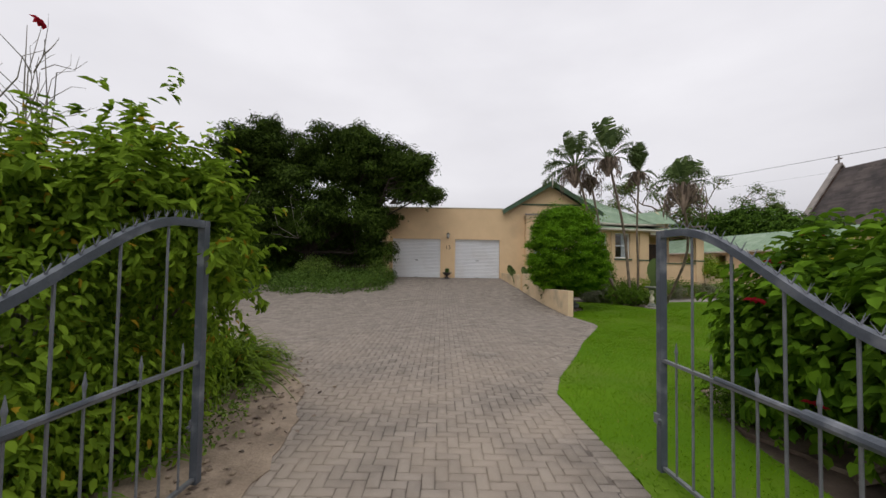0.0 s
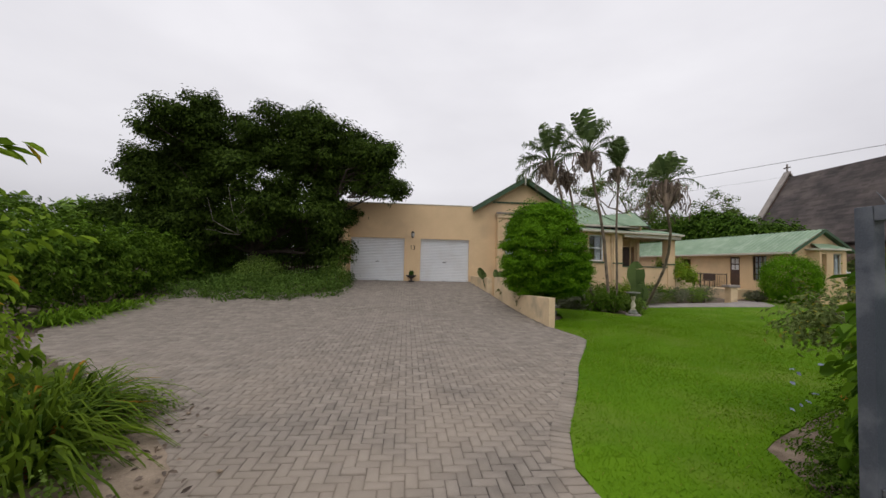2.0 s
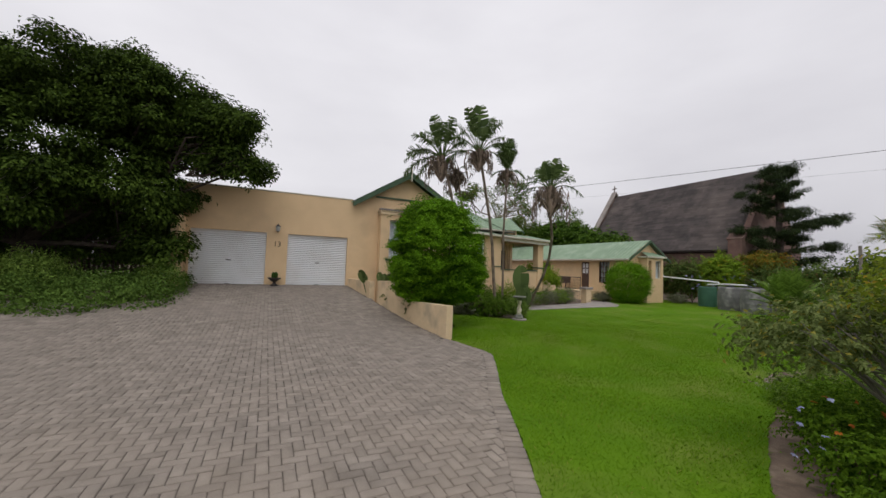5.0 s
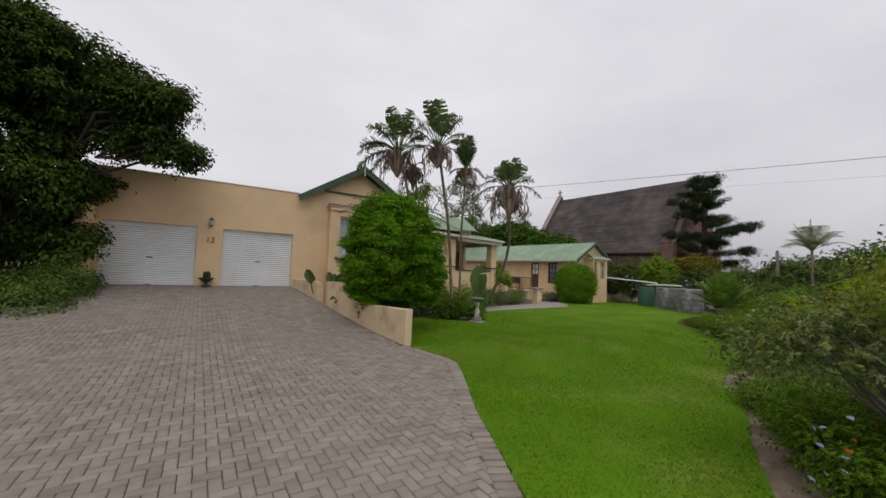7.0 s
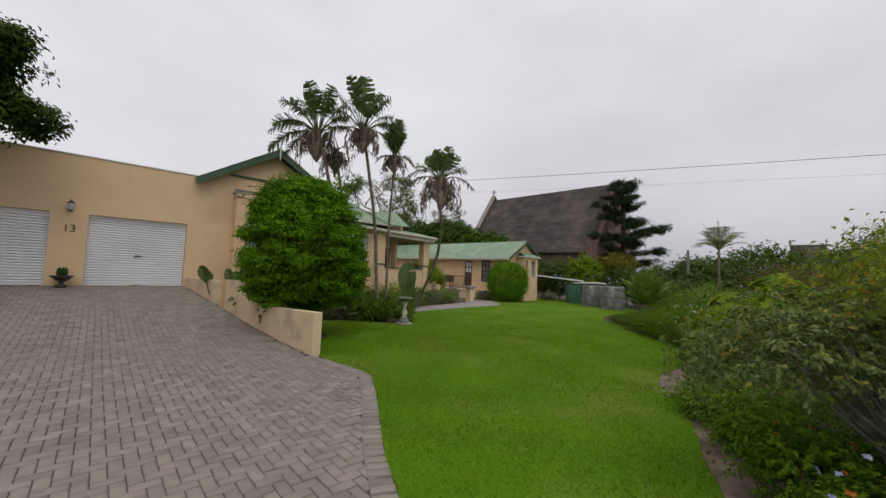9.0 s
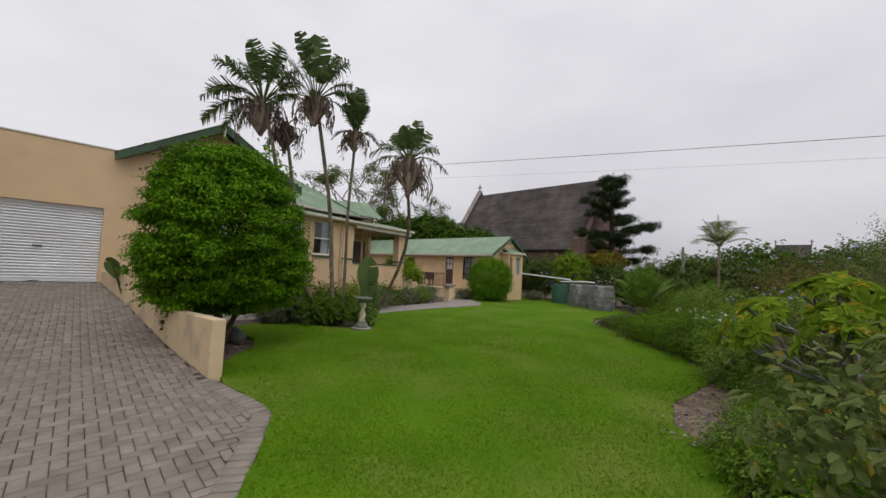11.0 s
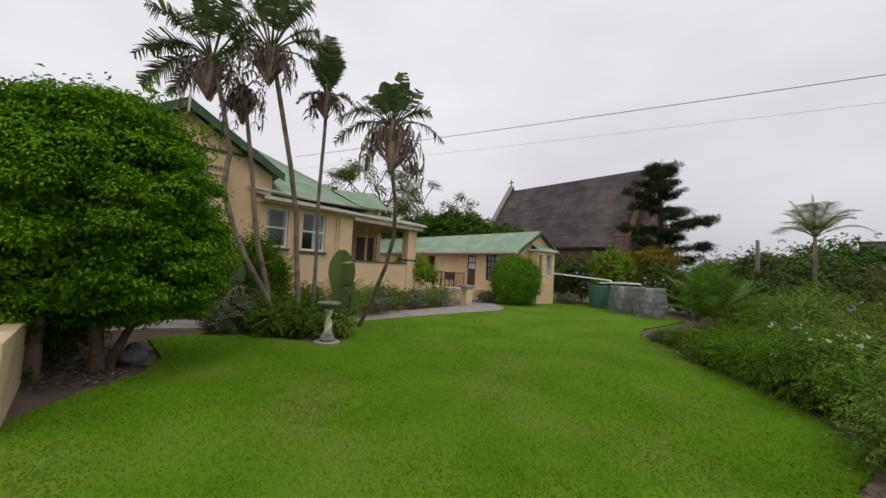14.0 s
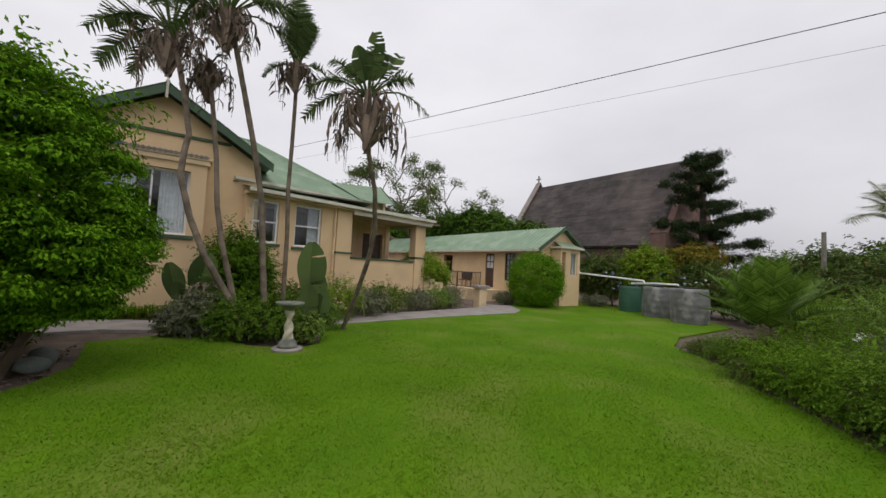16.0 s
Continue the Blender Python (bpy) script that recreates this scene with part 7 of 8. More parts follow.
# beds before the house and round the bird bath
front_shrubs = [((2.75, 4.45, 0), 0.45, 0.45, L_SILVER), ((3.35, 3.95, 0), 0.6, 0.42, L_HEDGE), ((3.05, 4.8, 0), 0.5, 0.5, L_HEDGE), ((3.9, 3.6, 0), 0.5, 0.4, L_HEDGE), ((4.55, 3.3, 0), 0.4, 0.33, L_COVER), ((6.1, 6.1, 0), 0.75, 0.6, L_FRESH), ((7.2, 6.6, 0), 0.7, 0.42, L_SILVER), ((8.2, 7.3, 0), 0.8, 0.5, L_HEDGE), ((9.6, 7.6, 0), 0.6, 0.4, L_SILVER), ((10.8, 8.0, 0), 0.6, 0.42, L_COVER), ((11.7, 8.3, 0), 0.5, 0.45, L_SILVER), ((5.2, 6.9, 0), 0.6, 0.5, L_HEDGE), ((15.7, 9.2, 0), 0.55, 0.3, L_SILVER), ((20.6, 7.5, 0), 0.6, 0.32, L_SILVER), ((4.1, 7.2, 0), 0.55, 1.0, L_HEDGE), ((3.45, 6.8, 0), 0.75, 1.2, L_HEDGE), ((2.35, 4.55, 0), 0.3, 0.3, L_SILVER), ((4.3, 4.6, 0), 0.5, 0.45, L_HEDGE), ((5.3, 4.6, 0), 0.4, 0.35, L_COVER)]
for k, (p, r, h, mat) in enumerate(front_shrubs):
    shrub("border_shrub", p, [(p[0], p[1], h * 0.9, r, r, h)], int((500 * r + 120) * (2.6 if h > 0.9 else 1.0)), 13, 0.075, 0.075 if h > 0.9 else 0.055, 0.04 if h > 0.9 else 0.028, L_HIB if h > 0.9 else mat, "silver-grey border shrub beside the path" if mat is L_SILVER else "leafy green border shrub beside the path", seed=170 + k, group="border shrubs", lumps=0.2, zmin=0.0, sprig=13)
dl = thing("agave_stump", pose(2.85, 4.9, 0), "drooping dried grey leaves round a palm foot", "plant")
straps("leaves", [(0, 0, 0.9), (0.1, -0.08, 0.75)], 20, 0.75, 0.045, 1.3, DRY, dl, 190, 0.1, 0.9)
ir = thing("iris_row", pose(1.3, 7.2, 0), "row of upright strap leaves under the window", "plant")
straps("leaves", [(-0.9 + 0.2 * k, 0.05 * math.sin(3 * k), 0) for k in range(15)], 44, 0.66, 0.034, 0.5, L_STRAPM, ir, 191, 0.16, 0.7)
yl = shrub("verandah_creeper", (11.6, 10.6, 0), [(11.6, 10.6, 1.5, 0.9, 0.9, 0.8), (12.5, 11.0, 1.2, 0.8, 0.8, 0.6)], 420, 14, 0.13, 0.14, 0.06, L_FRESH, "yellow-green leafy shrub beside the verandah steps", seed=192, zmin=0.0)
cb = shrub("clipped_ball_shrub", (16.35, 7.9, 0), [(16.35, 7.9, 1.25, 1.35, 1.25, 1.25)], 1300, 16, 0.1, 0.085, 0.045, L_BUSH, "dense rounded bright green clipped shrub", seed=193, inner=0.7, lumps=0.06, zmin=0.05)
for p, s in (((1.0, 2.45, 0.0), (0.17, 0.13, 0.11)), ((1.02, 2.75, 0.0), (0.15, 0.12, 0.15))):
    rk = bmesh.new()
    bmesh.ops.create_icosphere(rk, subdivisions=3, radius=1)
    for v in rk.verts:
        v.co *= 1 + 0.12 * noise.noise(v.co * 1.6 + Vector(p))
        v.co = Vector((v.co.x * s[0], v.co.y * s[1], v.co.z * s[2] + s[2] * 0.7))
    ob = part("garden_rock", rk, ROCK, None, "", True)
    ob.location = p
    tagged(ob, "smooth grey-green rock under the clipped tree", "rock", "rocks under the tree")
litter = thing("dry_leaf_litter", pose(0.5, 2.5, -0.04), "dry brown leaf litter and stubs under the tree", "leaf litter")
rngq = np.random.default_rng(33)
lp = np.stack([rngq.uniform(-0.45, 0.7, 420), rngq.uniform(-1.0, 1.5, 420), rngq.uniform(0.0, 0.02, 420)], 1)
v, f = leaf_arrays(lp, np.tile((0, 0, 1.0), (420, 1)) + rngq.normal(0, 0.35, (420, 3)), 0.08, 0.04, rngq)
v[:, 2] = np.maximum(v[:, 2], 0.0)
tagged(arrays("leaves", v, f, DRY, litter), kind="stuff")

soil_bits = thing("soil_litter", pose(4.8, -5.05, -0.012), "pale stones and dry leaves on the bare soil", "litter")
lp = np.stack([rngq.uniform(-1.6, 1.5, 260), rngq.uniform(-0.5, 0.5, 260), rngq.uniform(0.0, 0.012, 260)], 1)
v, f = leaf_arrays(lp, np.tile((0, 0, 1.0), (260, 1)) + rngq.normal(0, 0.4, (260, 3)), 0.06, 0.03, rngq)
v[:, 2] = np.maximum(v[:, 2], 0.002)
tagged(arrays("dry_leaf_scatter", v, f, DRY, soil_bits), kind="stuff")
bm = bmesh.new()
for k in range(60):
    r = float(rngq.uniform(0.01, 0.035))
    m = Matrix.Translation((float(rngq.normal(-0.7, 0.5)), float(rngq.normal(-0.05, 0.2)), r * 0.3)) @ Matrix.Diagonal((1.0, float(rngq.uniform(0.6, 1.2)), 0.6, 1))
    bmesh.ops.create_icosphere(bm, subdivisions=1, radius=r, matrix=m)
tagged(part("stone_scatter", bm, PALE_STONE, soil_bits), kind="stuff")

# ---- wooden post, wires ----
post = thing("wooden_post", pose(19.3, -1.4, -0.05), "weathered grey wooden post among shrubs", "post")
bm = bmesh.new()
tube(bm, [(0.15, 0, 0), (0.05, 0, 1.8), (0, 0, 3.45)], [0.08, 0.07, 0.06], 10)
part("shaft", bm, OLD_WOOD, post)
for z0, nm, off in ((5.65, "power_cable", 0.0), (5.1, "power_cable", -0.25)):
    w = thing(nm, pose(0, 0, 0), "thin black overhead cable running to the house", "cable", "overhead cables")
    bm = bmesh.new()
    a, b = Vector((5.3 + off, 9.6, z0 - 0.05)), Vector((22.9 + off, -42.0, z0 - 0.3))
    tube(bm, [a.lerp(b, s) + Vector((0, 0, -1.5 * s * (1 - s))) for s in (k / 24 for k in range(25))], 0.007 if off == 0 else 0.0022, 5)
    part("strand", bm, WIRE, w)

# ---- church beyond the garden ----
church = thing("church", pose(0, 0, 0), "large stone church with a steep dark slate roof", "church")
RX, RZ, EX, EZ = 38.0, 12.2, 32.6, 4.3
bm = bmesh.new()
rows, cols = 40, 70
rngc = np.random.default_rng(7)
va, fa = [], []
for side in (0, 1):
    for r in range(rows):
        for c in range(cols):
            s0, s1 = r / rows, (r + 1.25) / rows
            y0, y1 = 10.4 + (27.0 - 10.4) * c / cols, 11.6 + (27.0 - 10.4) * (c + 1) / cols
            o = (r % 2) * 0.11
            lift = rngc.uniform(0.0, 0.03)
            ex = EX if side == 0 else 2 * RX - EX
            k = len(va)
            for s, y in ((s0, y0), (s0, y1), (min(s1, 1.0), y1), (min(s1, 1.0), y0)):
                va.append((ex + (RX - ex) * s + (-0.02 if side == 0 else 0.02) * (s == s0) , min(max(y + o, 10.4), 27.0), EZ + (RZ - EZ) * s + (0.015 + lift * 0.5) * (s == s0)))
            fa.append((k, k + 1, k + 2, k + 3))
tagged(arrays("slate_covering", np.array(va), np.array(fa), SLATE, church, "courses of dark brown slates"), kind="stuff")
bm = bmesh.new()
slab(bm, [(EX + 0.05, 10.3, EZ - 0.1), (RX, 10.3, RZ - 0.1), (RX, 27.0, RZ - 0.1), (EX + 0.05, 27.0, EZ - 0.1)], 0.15)
slab(bm, [(2 * RX - EX - 0.05, 10.3, EZ - 0.1), (2 * RX - EX - 0.05, 27.0, EZ - 0.1), (RX, 27.0, RZ - 0.1), (RX, 10.3, RZ - 0.1)], 0.15)
part("roof_deck", bm, SLATE, church)
for y0, y1, nm in ((9.8, 10.35, "gable_end"), (27.05, 27.6, "gable_end")):
    gable_wall(nm, EX + 0.2, 2 * RX - EX - 0.2, 0, EZ, RX, RZ - 0.05, y0, y1, RED_BRICK, church, (), "red-brown stone gable end")
bm = bmesh.new()
box(bm, EX + 0.4, EX + 0.9, 10.35, 27.0, 0, EZ - 0.25)
part("side_wall", bm, RED_BRICK, church)
for y in (27.0,):
    bm = bmesh.new()
    for sg in (-1, 1):
        a, b = Vector((RX, 0, RZ + 0.45)), Vector((RX + sg * (RX - EX), 0, EZ + 0.15))
        q = [bm.verts.new((p.x, yy, p.z + dz)) for p in (a, b) for yy in (y, y + 0.7) for dz in (0, 0.22)]
        for i in ((0, 1, 3, 2), (4, 6, 7, 5), (0, 4, 5, 1), (2, 3, 7, 6), (1, 5, 7, 3), (0, 2, 6, 4)):
            bm.faces.new([q[j] for j in i])
    part("coping", bm, PALE_STONE, church)
for y in (27.35,):
    bm = bmesh.new()
    box(bm, RX - 0.06, RX + 0.06, y - 0.06, y + 0.06, RZ + 0.5, RZ + 1.5)
    box(bm, RX - 0.06, RX + 0.06, y - 0.35, y + 0.35, RZ + 1.05, RZ + 1.17)
    part("cross", bm, PALE_STONE, church)
bm = bmesh.new()
box(bm, EX - 0.3, EX + 0.39, 9.5, 10.6, 0, 5.2, 0.04)
slab(bm, [(EX - 0.35, 9.4, 5.22), (EX + 0.3, 9.4, 5.8), (EX + 0.3, 10.7, 5.8), (EX - 0.35, 10.7, 5.22)], 0.12)
part("buttress", bm, RED_BRICK, church, "red stone corner buttress")
bm = bmesh.new()
slab(bm, [(33.0, 27.7, 4.2), (35.6, 27.7, 7.4), (35.6, 31.5, 7.4), (33.0, 31.5, 4.2)], 0.2)
slab(bm, [(38.2, 27.7, 4.2), (38.2, 31.5, 4.2), (35.6, 31.5, 7.4), (35.6, 27.7, 7.4)], 0.2)
part("porch_roof", bm, SLATE, church)
gable_wall("porch_gable", 33.2, 38.0, 0, 4.2, 35.6, 7.5, 31.2, 31.5, RED_BRICK, church)
bm = bmesh.new()
slab(bm, [(32.9, 31.1, 4.4), (35.6, 31.1, 7.75), (35.6, 31.6, 7.75), (32.9, 31.6, 4.4)], 0.2)
part("porch_coping", bm, PALE_STONE, church)

chapel = thing("far_chapel", pose(72, -3.3, 0.35), "small far building with a dark ridge and two finials", "building")
bm = bmesh.new()
slab(bm, [(-3, -1.9, 3.5), (0, -1.9, 7.6), (0, 1.9, 7.6), (-3, 1.9, 3.5)], 0.2)
slab(bm, [(3, -1.9, 3.5), (3, 1.9, 3.5), (0, 1.9, 7.6), (0, -1.9, 7.6)], 0.2)
part("roof", bm, SLATE, chapel)
bm = bmesh.new()
box(bm, -2.8, 2.8, -1.8, 1.8, -0.4, 3.7)
part("wall", bm, RED_BRICK, chapel)
for y in (-1.9, 1.9):
    bm = bmesh.new()
    tube(bm, [(0, y, 7.4), (0, y, 8.4)], [0.1, 0.06], 6)
    box(bm, -0.05, 0.05, y - 0.2, y + 0.2, 8.0, 8.12)
    part("finial", bm, PALE_STONE, chapel)

# cypress before the church
cy = thing("cypress_tree", pose(34.6, 7.9, 0), "tall dark cypress with tiered wind-blown limbs", "tree")
bm = bmesh.new()
rngy = np.random.default_rng(55)
tube(bm, [(0, 0, -0.1), (0.1, 0, 3.4), (0, 0, 6.8), (-0.1, 0.1, 9.6), (0, 0.1, 11.5)], [0.38, 0.3, 0.22, 0.13, 0.04], 9)
across = Vector((math.cos(-0.66), math.sin(-0.66), 0))
deep = Vector((-across.y, across.x, 0))
tiers = []
boughs = [(3.2, 3.6, 0.6), (4.3, 4.0, -0.8), (5.2, 2.6, 1.2), (6.5, 4.9, 0.2), (6.2, 3.4, -1.0), (7.6, 2.2, 0.6), (5.6, -3.4, 0.4), (4.6, -2.4, -0.9), (7.6, -2.0, 0.5), (8.6, -3.2, -0.3), (3.8, -1.6, 1.4), (8.8, 1.5, -0.5), (9.5, -1.7, 0.4), (9.8, 1.4, 0.3), (10.4, -1.2, -0.3), (10.7, 1.1, 0.4), (11.1, -0.8, 0.2), (11.2, 0.8, -0.3), (7.0, 0.6, -2.2), (5.5, -0.4, -2.4), (8.4, 0.2, 1.9), (9.2, -0.3, -1.5), (6.0, 0.5, 2.2)]
for z, reach, aside in boughs:
    end = across * reach + deep * aside + Vector((0, 0, z + 0.10 * abs(reach)))
    limbs(bm, (0, 0, z - 0.35), [end], 0.07, rngy, 0.12, 5)
    far = math.hypot(reach, aside)
    for k in range(int(6 + far * 6)):
        s = float(rngy.uniform(0.22, 1.0))
        c = Vector((0, 0, z - 0.35)).lerp(end, s)
        g = (0.42 - 0.16 * s) * rngy.uniform(0.7, 1.25)
        tiers.append((c.x + rngy.normal(0, 0.26), c.y + rngy.normal(0, 0.26), c.z + 0.05 + rngy.normal(0.06, 0.12), g * 0.9, g * 0.9, g * 0.45))
part("trunk", bm, DARK_BARK, cy)
foliage("crown", tiers + [(0, 0, 11.2, 0.7, 0.7, 0.3), (0, 0, 10.5, 0.9, 0.9, 0.35), (0, 0, 9.8, 1.0, 1.0, 0.35)], 4600, 10, 0.12, 0.16, 0.06, L_PINE, cy, 56, inner=0.1, flat=0.9, lumps=0.4, upward=0.5, plain=True)

# ---- far planting ----
far_rows = [("far_tree", (23.8, 15.5, 0), [(0, 0, 3.5, 1.8, 2.0, 1.9), (0.2, 3.4, 4.5, 1.8, 1.9, 1.8)], 1100, L_FAR, "rounded green tree behind the cottage"), ("far_tree", (24.2, 22.5, 0), [(0, 0, 5.3, 2.0, 2.3, 1.9), (0.2, 3.9, 5.4, 2.0, 2.4, 1.9)], 1200, L_FAR, "rounded green tree behind the cottage"), ("far_tree", (24.6, 31.0, 0), [(0, 0, 5.3, 2.0, 2.8, 1.9), (0.2, 4.8, 5.2, 2.0, 2.8, 1.8)], 1100, L_FAR, "rounded green tree behind the cottage"), ("far_tree", (20.5, 34, 0), [(0, 0, 4.2, 2.6, 2.2, 2.0), (3.4, 0.5, 4.6, 2.2, 2.0, 1.9), (6.5, -2, 4.0, 2.4, 2.0, 1.8)], 1000, L_FAR, "dense green tree behind the cottage"), ("far_tree", (29.5, 30, 0), [(0, 0, 4.4, 2.4, 2.2, 2.0), (0.5, -3.6, 4.0, 2.2, 2.2, 1.8)], 800, L_FAR, "dense green tree behind the cottage"), ("flowering_shrub", (22.4, 7.6, 0), [(0, 0, 1.7, 1.1, 1.1, 1.3), (0.4, 1.6, 1.6, 1.1, 1.2, 1.3)], 1100, L_DULL, "grey-leaved shrub with pale blue flowers"), ("round_shrub", (22.2, 5.7, 0), [(0, 0, 1.8, 1.2, 1.15, 1.45)], 1100, L_FRESH, "rounded fresh green shrub behind the rain tanks"), ("flowering_shrub", (23.3, 3.6, 0), [(0, 0, 1.4, 1.2, 1.3, 1.3), (-0.6, -1.4, 1.2, 1.1, 1.1, 1.1)], 1100, L_DULL, "grey-green flowering shrub behind the tanks"), ("aloe_shrub", (24.2, 4.3, 0), [(0, 0, 2.75, 1.2, 1.3, 0.75)], 500, L_ORANGE, "orange-tipped aloe shrub behind the tanks"), ("flowering_shrub", (20.9, 0.6, 0), [(0, 0, 1.35, 1.2, 1.2, 1.3), (0.5, -1.6, 1.6, 1.1, 1.2, 1.4)], 1300, L_DULL, "leafy dark shrub with white flowers"), ("flowering_shrub", (21.2, -2.6, 0), [(0, 0, 1.5, 1.3, 1.4, 1.4), (0.4, -1.9, 1.4, 1.2, 1.2, 1.3)], 1000, L_DULL, "soft green shrub in the far bed"), ("flowering_shrub", (18.4, -1.7, 0), [(0, 0, 1.1, 1.0, 1.0, 1.1), (0.3, 1.0, 0.9, 0.8, 0.8, 0.9)], 700, L_DULL, "soft green shrub before the wooden post"), ("round_shrub", (19.6, -5.6, 0), [(0, 0, 1.2, 1.5, 1.5, 1.2)], 900, L_DULL, "rounded fresh green shrub in the far bed"), ("flowering_shrub", (22.0, -7.2, 0), [(0, 0, 1.9, 1.7, 1.8, 1.7), (-2.3, -1.6, 1.6, 1.5, 1.5, 1.4)], 1200, L_DULL, "loose bank of grey-green shrubs"), ("far_tree", (42, -2.0, 0), [(0, 0, 2.9, 3.0, 4.0, 2.4), (4, -7, 3.0, 3.0, 4.5, 2.7), (2, 5, 2.2, 3.0, 3.5, 2.2)], 2400, L_FAR, "dense green trees in the distance"), ("far_tree", (36, -12, 0), [(0, 0, 2.5, 3.5, 4.5, 2.8), (-3, -8, 2.5, 3.5, 4.5, 2.7), (-6, -16, 2.3, 3.5, 4.5, 2.7)], 2600, L_FAR, "dense green bush in the distance"), ("tall_shrub", (16.5, -8.6, 0), [(0, 0, 2.0, 1.6, 1.4, 1.7), (1.6, -1.8, 2.4, 1.3, 1.3, 1.6), (-2.2, -1.5, 1.8, 1.5, 1.4, 1.6), (-5.0, -2.0, 1.7, 1.6, 1.5, 1.6)], 1000, L_DULL, "tall loose grey-green shrubs")]
for k, (nm, p, bl, n, mat, label) in enumerate(far_rows):
    shrub(nm, p, [(p[0] + b[0], p[1] + b[1], b[2], b[3], b[4], b[5]) for b in bl], int(n * 0.9), 14, 0.2, 0.28 if nm == "far_tree" else 0.14, 0.15 if nm == "far_tree" else 0.065, mat, label, "tree" if nm == "far_tree" else "shrub", seed=210 + k, lumps=0.14, zmin=0.0, sprig=14)
for k, (p, mat, n, spread3) in enumerate((((22.4, 5.4, 0), F_BLUE, 60, (0.9, 1.9, 1.9)), ((23.0, 2.4, 0), F_WHITE, 26, (0.8, 1.6, 1.7)), ((20.0, -0.8, 0), F_WHITE, 26, (0.8, 1.3, 1.9)))):
    rr = np.random.default_rng(300 + k)
    t = thing("flower_spray", pose(*p), "spray of pale flowers among the shrubs", "flowers")
    blossoms("flower", [(-float(rr.uniform(0.9, 1.35)), float(rr.uniform(-spread3[1], spread3[1])), float(rr.uniform(0.9, spread3[2]))) for _ in range(n)], mat, 0.085, t, 310 + k, 6)


def bare_tree(base, h, width, seed, leafy):
    """A wide umbrella of forking grey limbs with thin leaf tufts."""
    rng = np.random.default_rng(seed)
    t = thing("umbrella_tree", pose(*base), "wide grey-limbed tree with thin leaf tufts", "tree")
    bm = bmesh.new()
    ends = []

    def grow(p, d, L, r, depth):
        q = p + d * L
        tube(bm, [p, p.lerp(q, 0.5) + Vector(rng.normal(0, 0.06 * L, 3)), q], [r, r * 0.85, r * 0.7], 5)
        if depth == 0:
            ends.append(q)
            return
        for _ in range(2 if rng.random() < 0.5 else 3):
            e = (d + Vector(rng.normal(0, 0.5, 3)) * Vector((1.2, 1.2, 0.4)) + Vector((0, 0, 0.05))).normalized()
            grow(q, e, L * 0.74, r * 0.66, depth - 1)

    for k in range(5):
        a = k * 1.257 + 0.3
        grow(Vector((0.2 * math.cos(a), 0.2 * math.sin(a), h * 0.2)), Vector((math.cos(a) * width, math.sin(a) * width, 1.0)).normalized(), h * 0.26, 0.2, 4)
    tube(bm, [(0, 0, -0.1), (0, 0, h * 0.25)], [0.45, 0.35], 8)
    part("trunk", bm, PALE_BARK, t)
    if leafy:
        foliage("crown", [(q.x, q.y, q.z, 0.6, 0.6, 0.22) for q in ends[::leafy]], 2600, 7, 0.2, 0.2, 0.1, L_DULL, t, seed + 1, inner=0.1)
    return t


bare_tree((22.2, 30.8, 0.0), 16.0, 1.75, 401, 1)


# ---- grass blades, border bricks and pavers ----
def grass():
    """Short mown blades standing on the lawn, densest along the walk."""
    rng = np.random.default_rng(501)
    x, y = rng.uniform(-2.7, 22.0, 1500000), rng.uniform(-9.8, 11.5, 1500000)
    far = np.hypot(x - 2.5, y + 3.0)
    ok = (rng.random(len(x)) < 0.04 + 0.96 / (1 + (far / 6.0) ** 4)) & inside(LAWN, x, y)
    x, y, far = x[ok], y[ok], far[ok]
    h = (0.024 + 0.001 * far) * rng.uniform(0.5, 1.3, len(x))
    patch = 0.75 + 0.25 * np.sin(2.1 * x + 1.3 * np.sin(1.7 * y)) * np.sin(1.8 * y + 0.9 * np.sin(2.3 * x))
    h = h * patch
    b = rng.uniform(0, 2 * np.pi, len(x))
    a = b + np.pi / 2 + rng.normal(0, 0.4, len(x))
    w = 0.0035 + 0.0035 * rng.random(len(x))
    lean = rng.uniform(0.9, 2.4, len(x)) * h
    p0 = np.stack([x + np.cos(a) * w, y + np.sin(a) * w, np.zeros(len(x)) - 0.004], 1)
    p1 = np.stack([x - np.cos(a) * w, y - np.sin(a) * w, np.zeros(len(x)) - 0.004], 1)
    p2 = np.stack([x + np.cos(b) * lean, y + np.sin(b) * lean, h], 1)
    v = np.stack([p0, p1, p2], 1).reshape(-1, 3)
    f = np.arange(len(v)).reshape(-1, 3)
    tagged(arrays("grass", v, f, L_GRASS), "short bright green mown grass", "grass", kind="stuff")


grass()

BW, BL, GAP, RISE = 0.105, 0.21, 0.008, 0.016


def brick_box(lx, ly):
    """Unit of a paver, worn at the arrises; top at zero."""
    e = 0.007
    lo = [(-lx, -ly, -0.05), (lx, -ly, -0.05), (lx, ly, -0.05), (-lx, ly, -0.05)]
    up = [(-lx, -ly, -e), (lx, -ly, -e), (lx, ly, -e), (-lx, ly, -e)]
    tp = [(-lx + e, -ly + e, 0), (lx - e, -ly + e, 0), (lx - e, ly - e, 0), (-lx + e, ly - e, 0)]
    v = np.array(lo + up + tp)
    q = [(8, 9, 10, 11)]
    for k in range(4):
        j = (k + 1) % 4
        q += [(k, j, 4 + j, 4 + k), (4 + k, 4 + j, 8 + j, 8 + k)]
    return v, np.array(q)


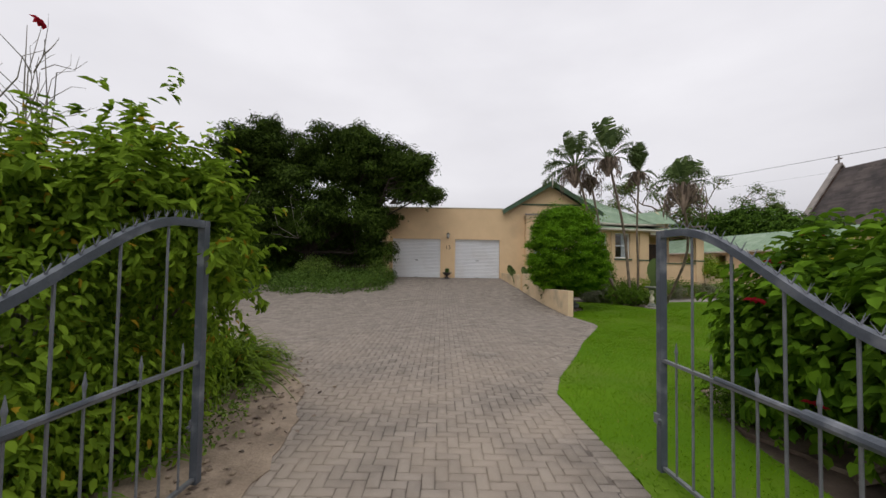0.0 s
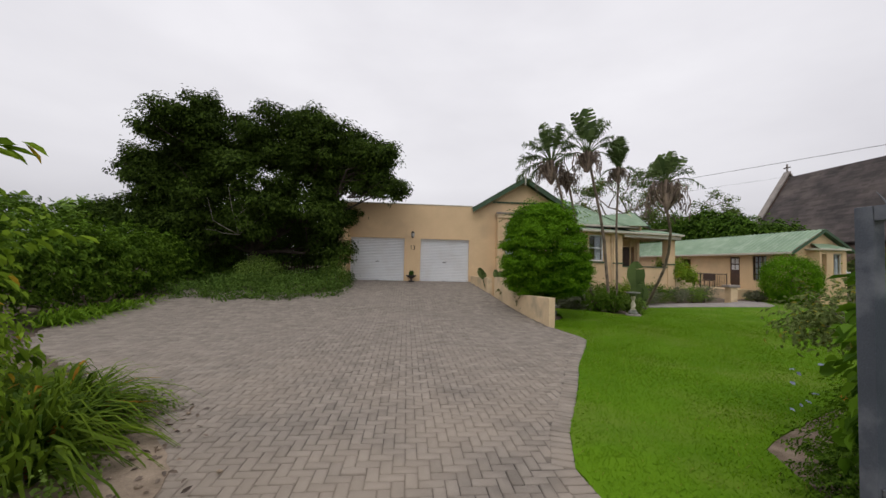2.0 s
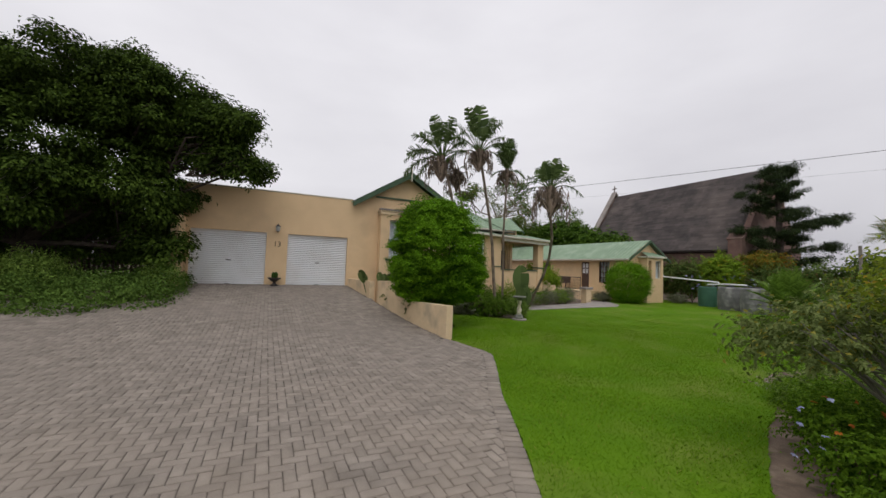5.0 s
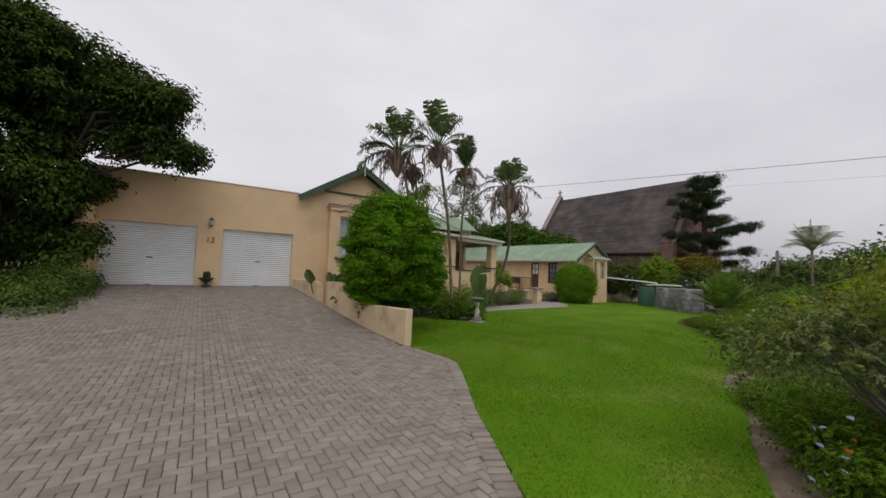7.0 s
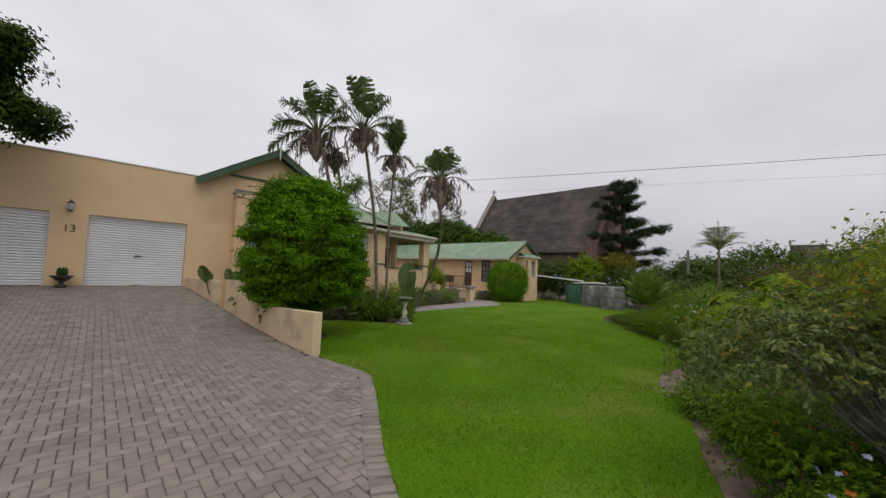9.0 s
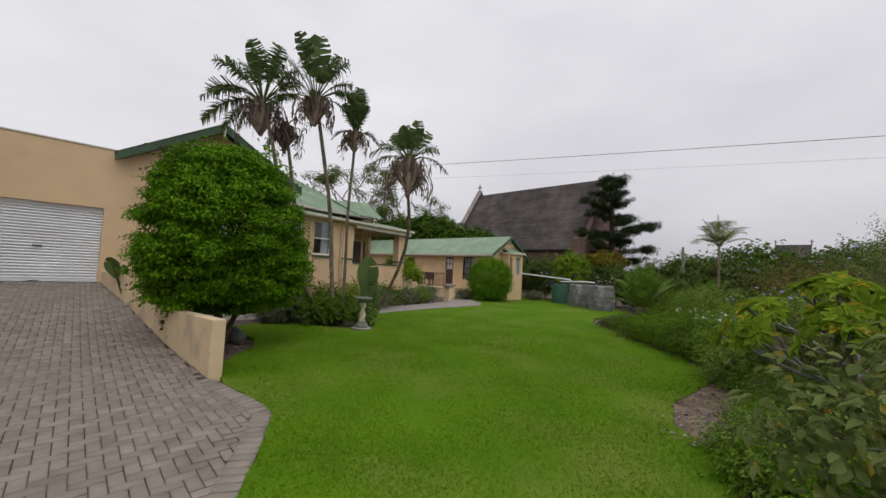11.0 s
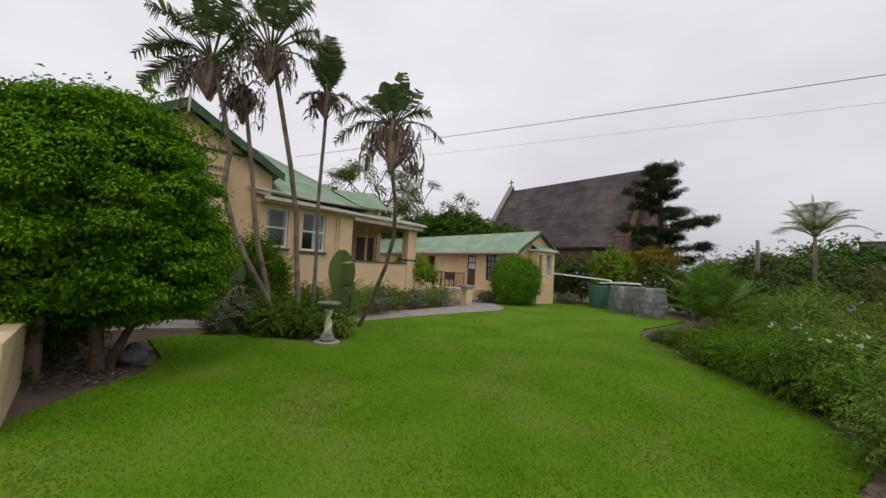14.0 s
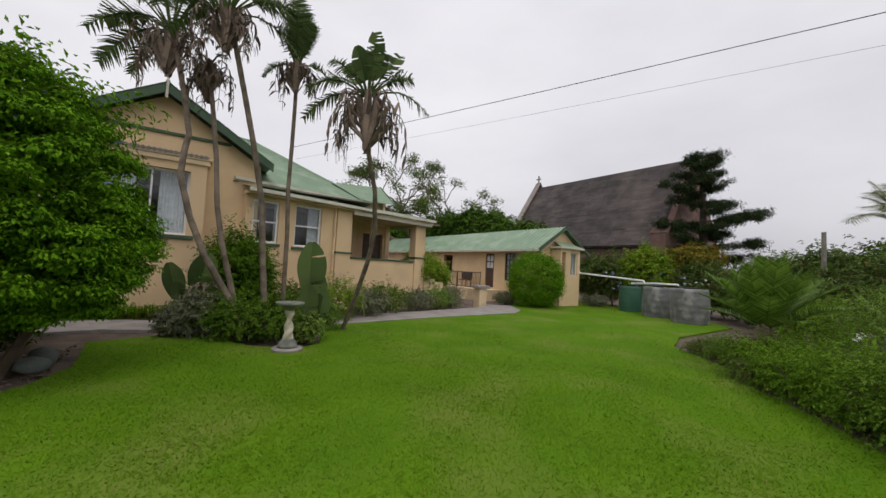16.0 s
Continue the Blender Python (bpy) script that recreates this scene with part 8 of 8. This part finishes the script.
def herringbone():
    """Centres and turns of a right-angled herringbone over the drive."""
    out = []
    for i in range(-160, 60):
        for j in range(-150, 120):
            k = (i - j) % 4
            if k == 0:
                out.append(((i + 1.0) * BW, (j + 0.5) * BW, 0))
            elif k == 3:
                out.append(((i + 0.5) * BW, (j + 1.0) * BW, 1))
    return out


cells = np.array(herringbone())
keep = inside(DRIVE_OUTLINE, cells[:, 0], cells[:, 1]) & (cells[:, 1] > -12.6) & (cells[:, 1] < 8.28)


def edge_gap(poly, x, y):
    best = np.full(np.shape(x), 9.0)
    for (x0, y0), (x1, y1) in zip(poly, poly[1:]):
        t = np.clip(((x - x0) * (x1 - x0) + (y - y0) * (y1 - y0)) / ((x1 - x0) ** 2 + (y1 - y0) ** 2), 0, 1)
        best = np.minimum(best, np.hypot(x - x0 - t * (x1 - x0), y - y0 - t * (y1 - y0)))
    return best


to_edge = edge_gap(DRIVE_RIGHT, cells[:, 0], cells[:, 1])
keep &= to_edge > 0.15
cells, to_edge = cells[keep], to_edge[keep]
rngp = np.random.default_rng(601)
sink = rngp.normal(0, 0.0022, len(cells)) - 0.007 * (to_edge < 0.33)
yaw = rngp.normal(0, 0.012, len(cells))
near = (cells[:, 1] > -7.2) & (cells[:, 1] < -5.6) & (cells[:, 0] > -4.3) & (cells[:, 0] < -1.6)
picked = np.flatnonzero(near)[:300]
lone = np.zeros(len(cells), bool)
lone[picked] = True
unit_v, unit_f = brick_box(BL / 2 - GAP / 2, BW / 2 - GAP / 2)


def joined_bricks(name, rows, sinks, yaws, label):
    ang = rows[:, 2] * (np.pi / 2) + yaws if rows.shape[1] == 3 else yaws
    c, s = np.cos(ang), np.sin(ang)
    z = drive_z(rows[:, 0], rows[:, 1]) + sinks
    x = c[:, None] * unit_v[None, :, 0] - s[:, None] * unit_v[None, :, 1] + rows[:, 0:1]
    y = s[:, None] * unit_v[None, :, 0] + c[:, None] * unit_v[None, :, 1] + rows[:, 1:2]
    slope = (drive_z(rows[:, 0], rows[:, 1] + 0.1) - drive_z(rows[:, 0], rows[:, 1] - 0.1)) / 0.2
    zz = unit_v[None, :, 2] + z[:, None] + slope[:, None] * (y - rows[:, 1:2])
    v = np.stack([x, y, zz], -1).reshape(-1, 3)
    f = (unit_f[None] + (np.arange(len(rows)) * len(unit_v))[:, None, None]).reshape(-1, 4)
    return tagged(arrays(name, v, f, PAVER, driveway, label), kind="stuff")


joined_bricks("pavers", cells[~lone], sink[~lone], yaw[~lone], "worn grey herringbone pavers")


def border_rows():
    """A soldier course along the lawn's edge."""
    out = []
    for (x0, y0), (x1, y1) in zip(DRIVE_RIGHT[:-1], DRIVE_RIGHT[1:]):
        d = math.hypot(x1 - x0, y1 - y0)
        n = max(1, int(d / 0.108))
        nx, ny = -(y1 - y0) / d, (x1 - x0) / d
        for k in range(n):
            s = (k + 0.5) / n
            out.append((x0 + (x1 - x0) * s + nx * 0.10, y0 + (y1 - y0) * s + ny * 0.10, math.atan2(ny, nx)))
    return np.array(out)


border = border_rows()
joined_bricks("border_pavers", border[:, :2], rngp.normal(0.003, 0.002, len(border)), border[:, 2] + rngp.normal(0, 0.02, len(border)), "soldier course of pavers along the lawn")
brick_mesh = None
for i in picked:
    x, y, q = cells[i]
    if brick_mesh is None:
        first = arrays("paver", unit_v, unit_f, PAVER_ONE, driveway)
        brick_mesh = first.data
        ob = first
    else:
        ob = new("paver", brick_mesh)
        ob.parent = driveway
    ob.matrix_basis = Matrix.Translation((float(x), float(y), float(drive_z(x, y) + sink[i]))) @ Matrix.Rotation(float(q * math.pi / 2 + yaw[i]), 4, "Z")
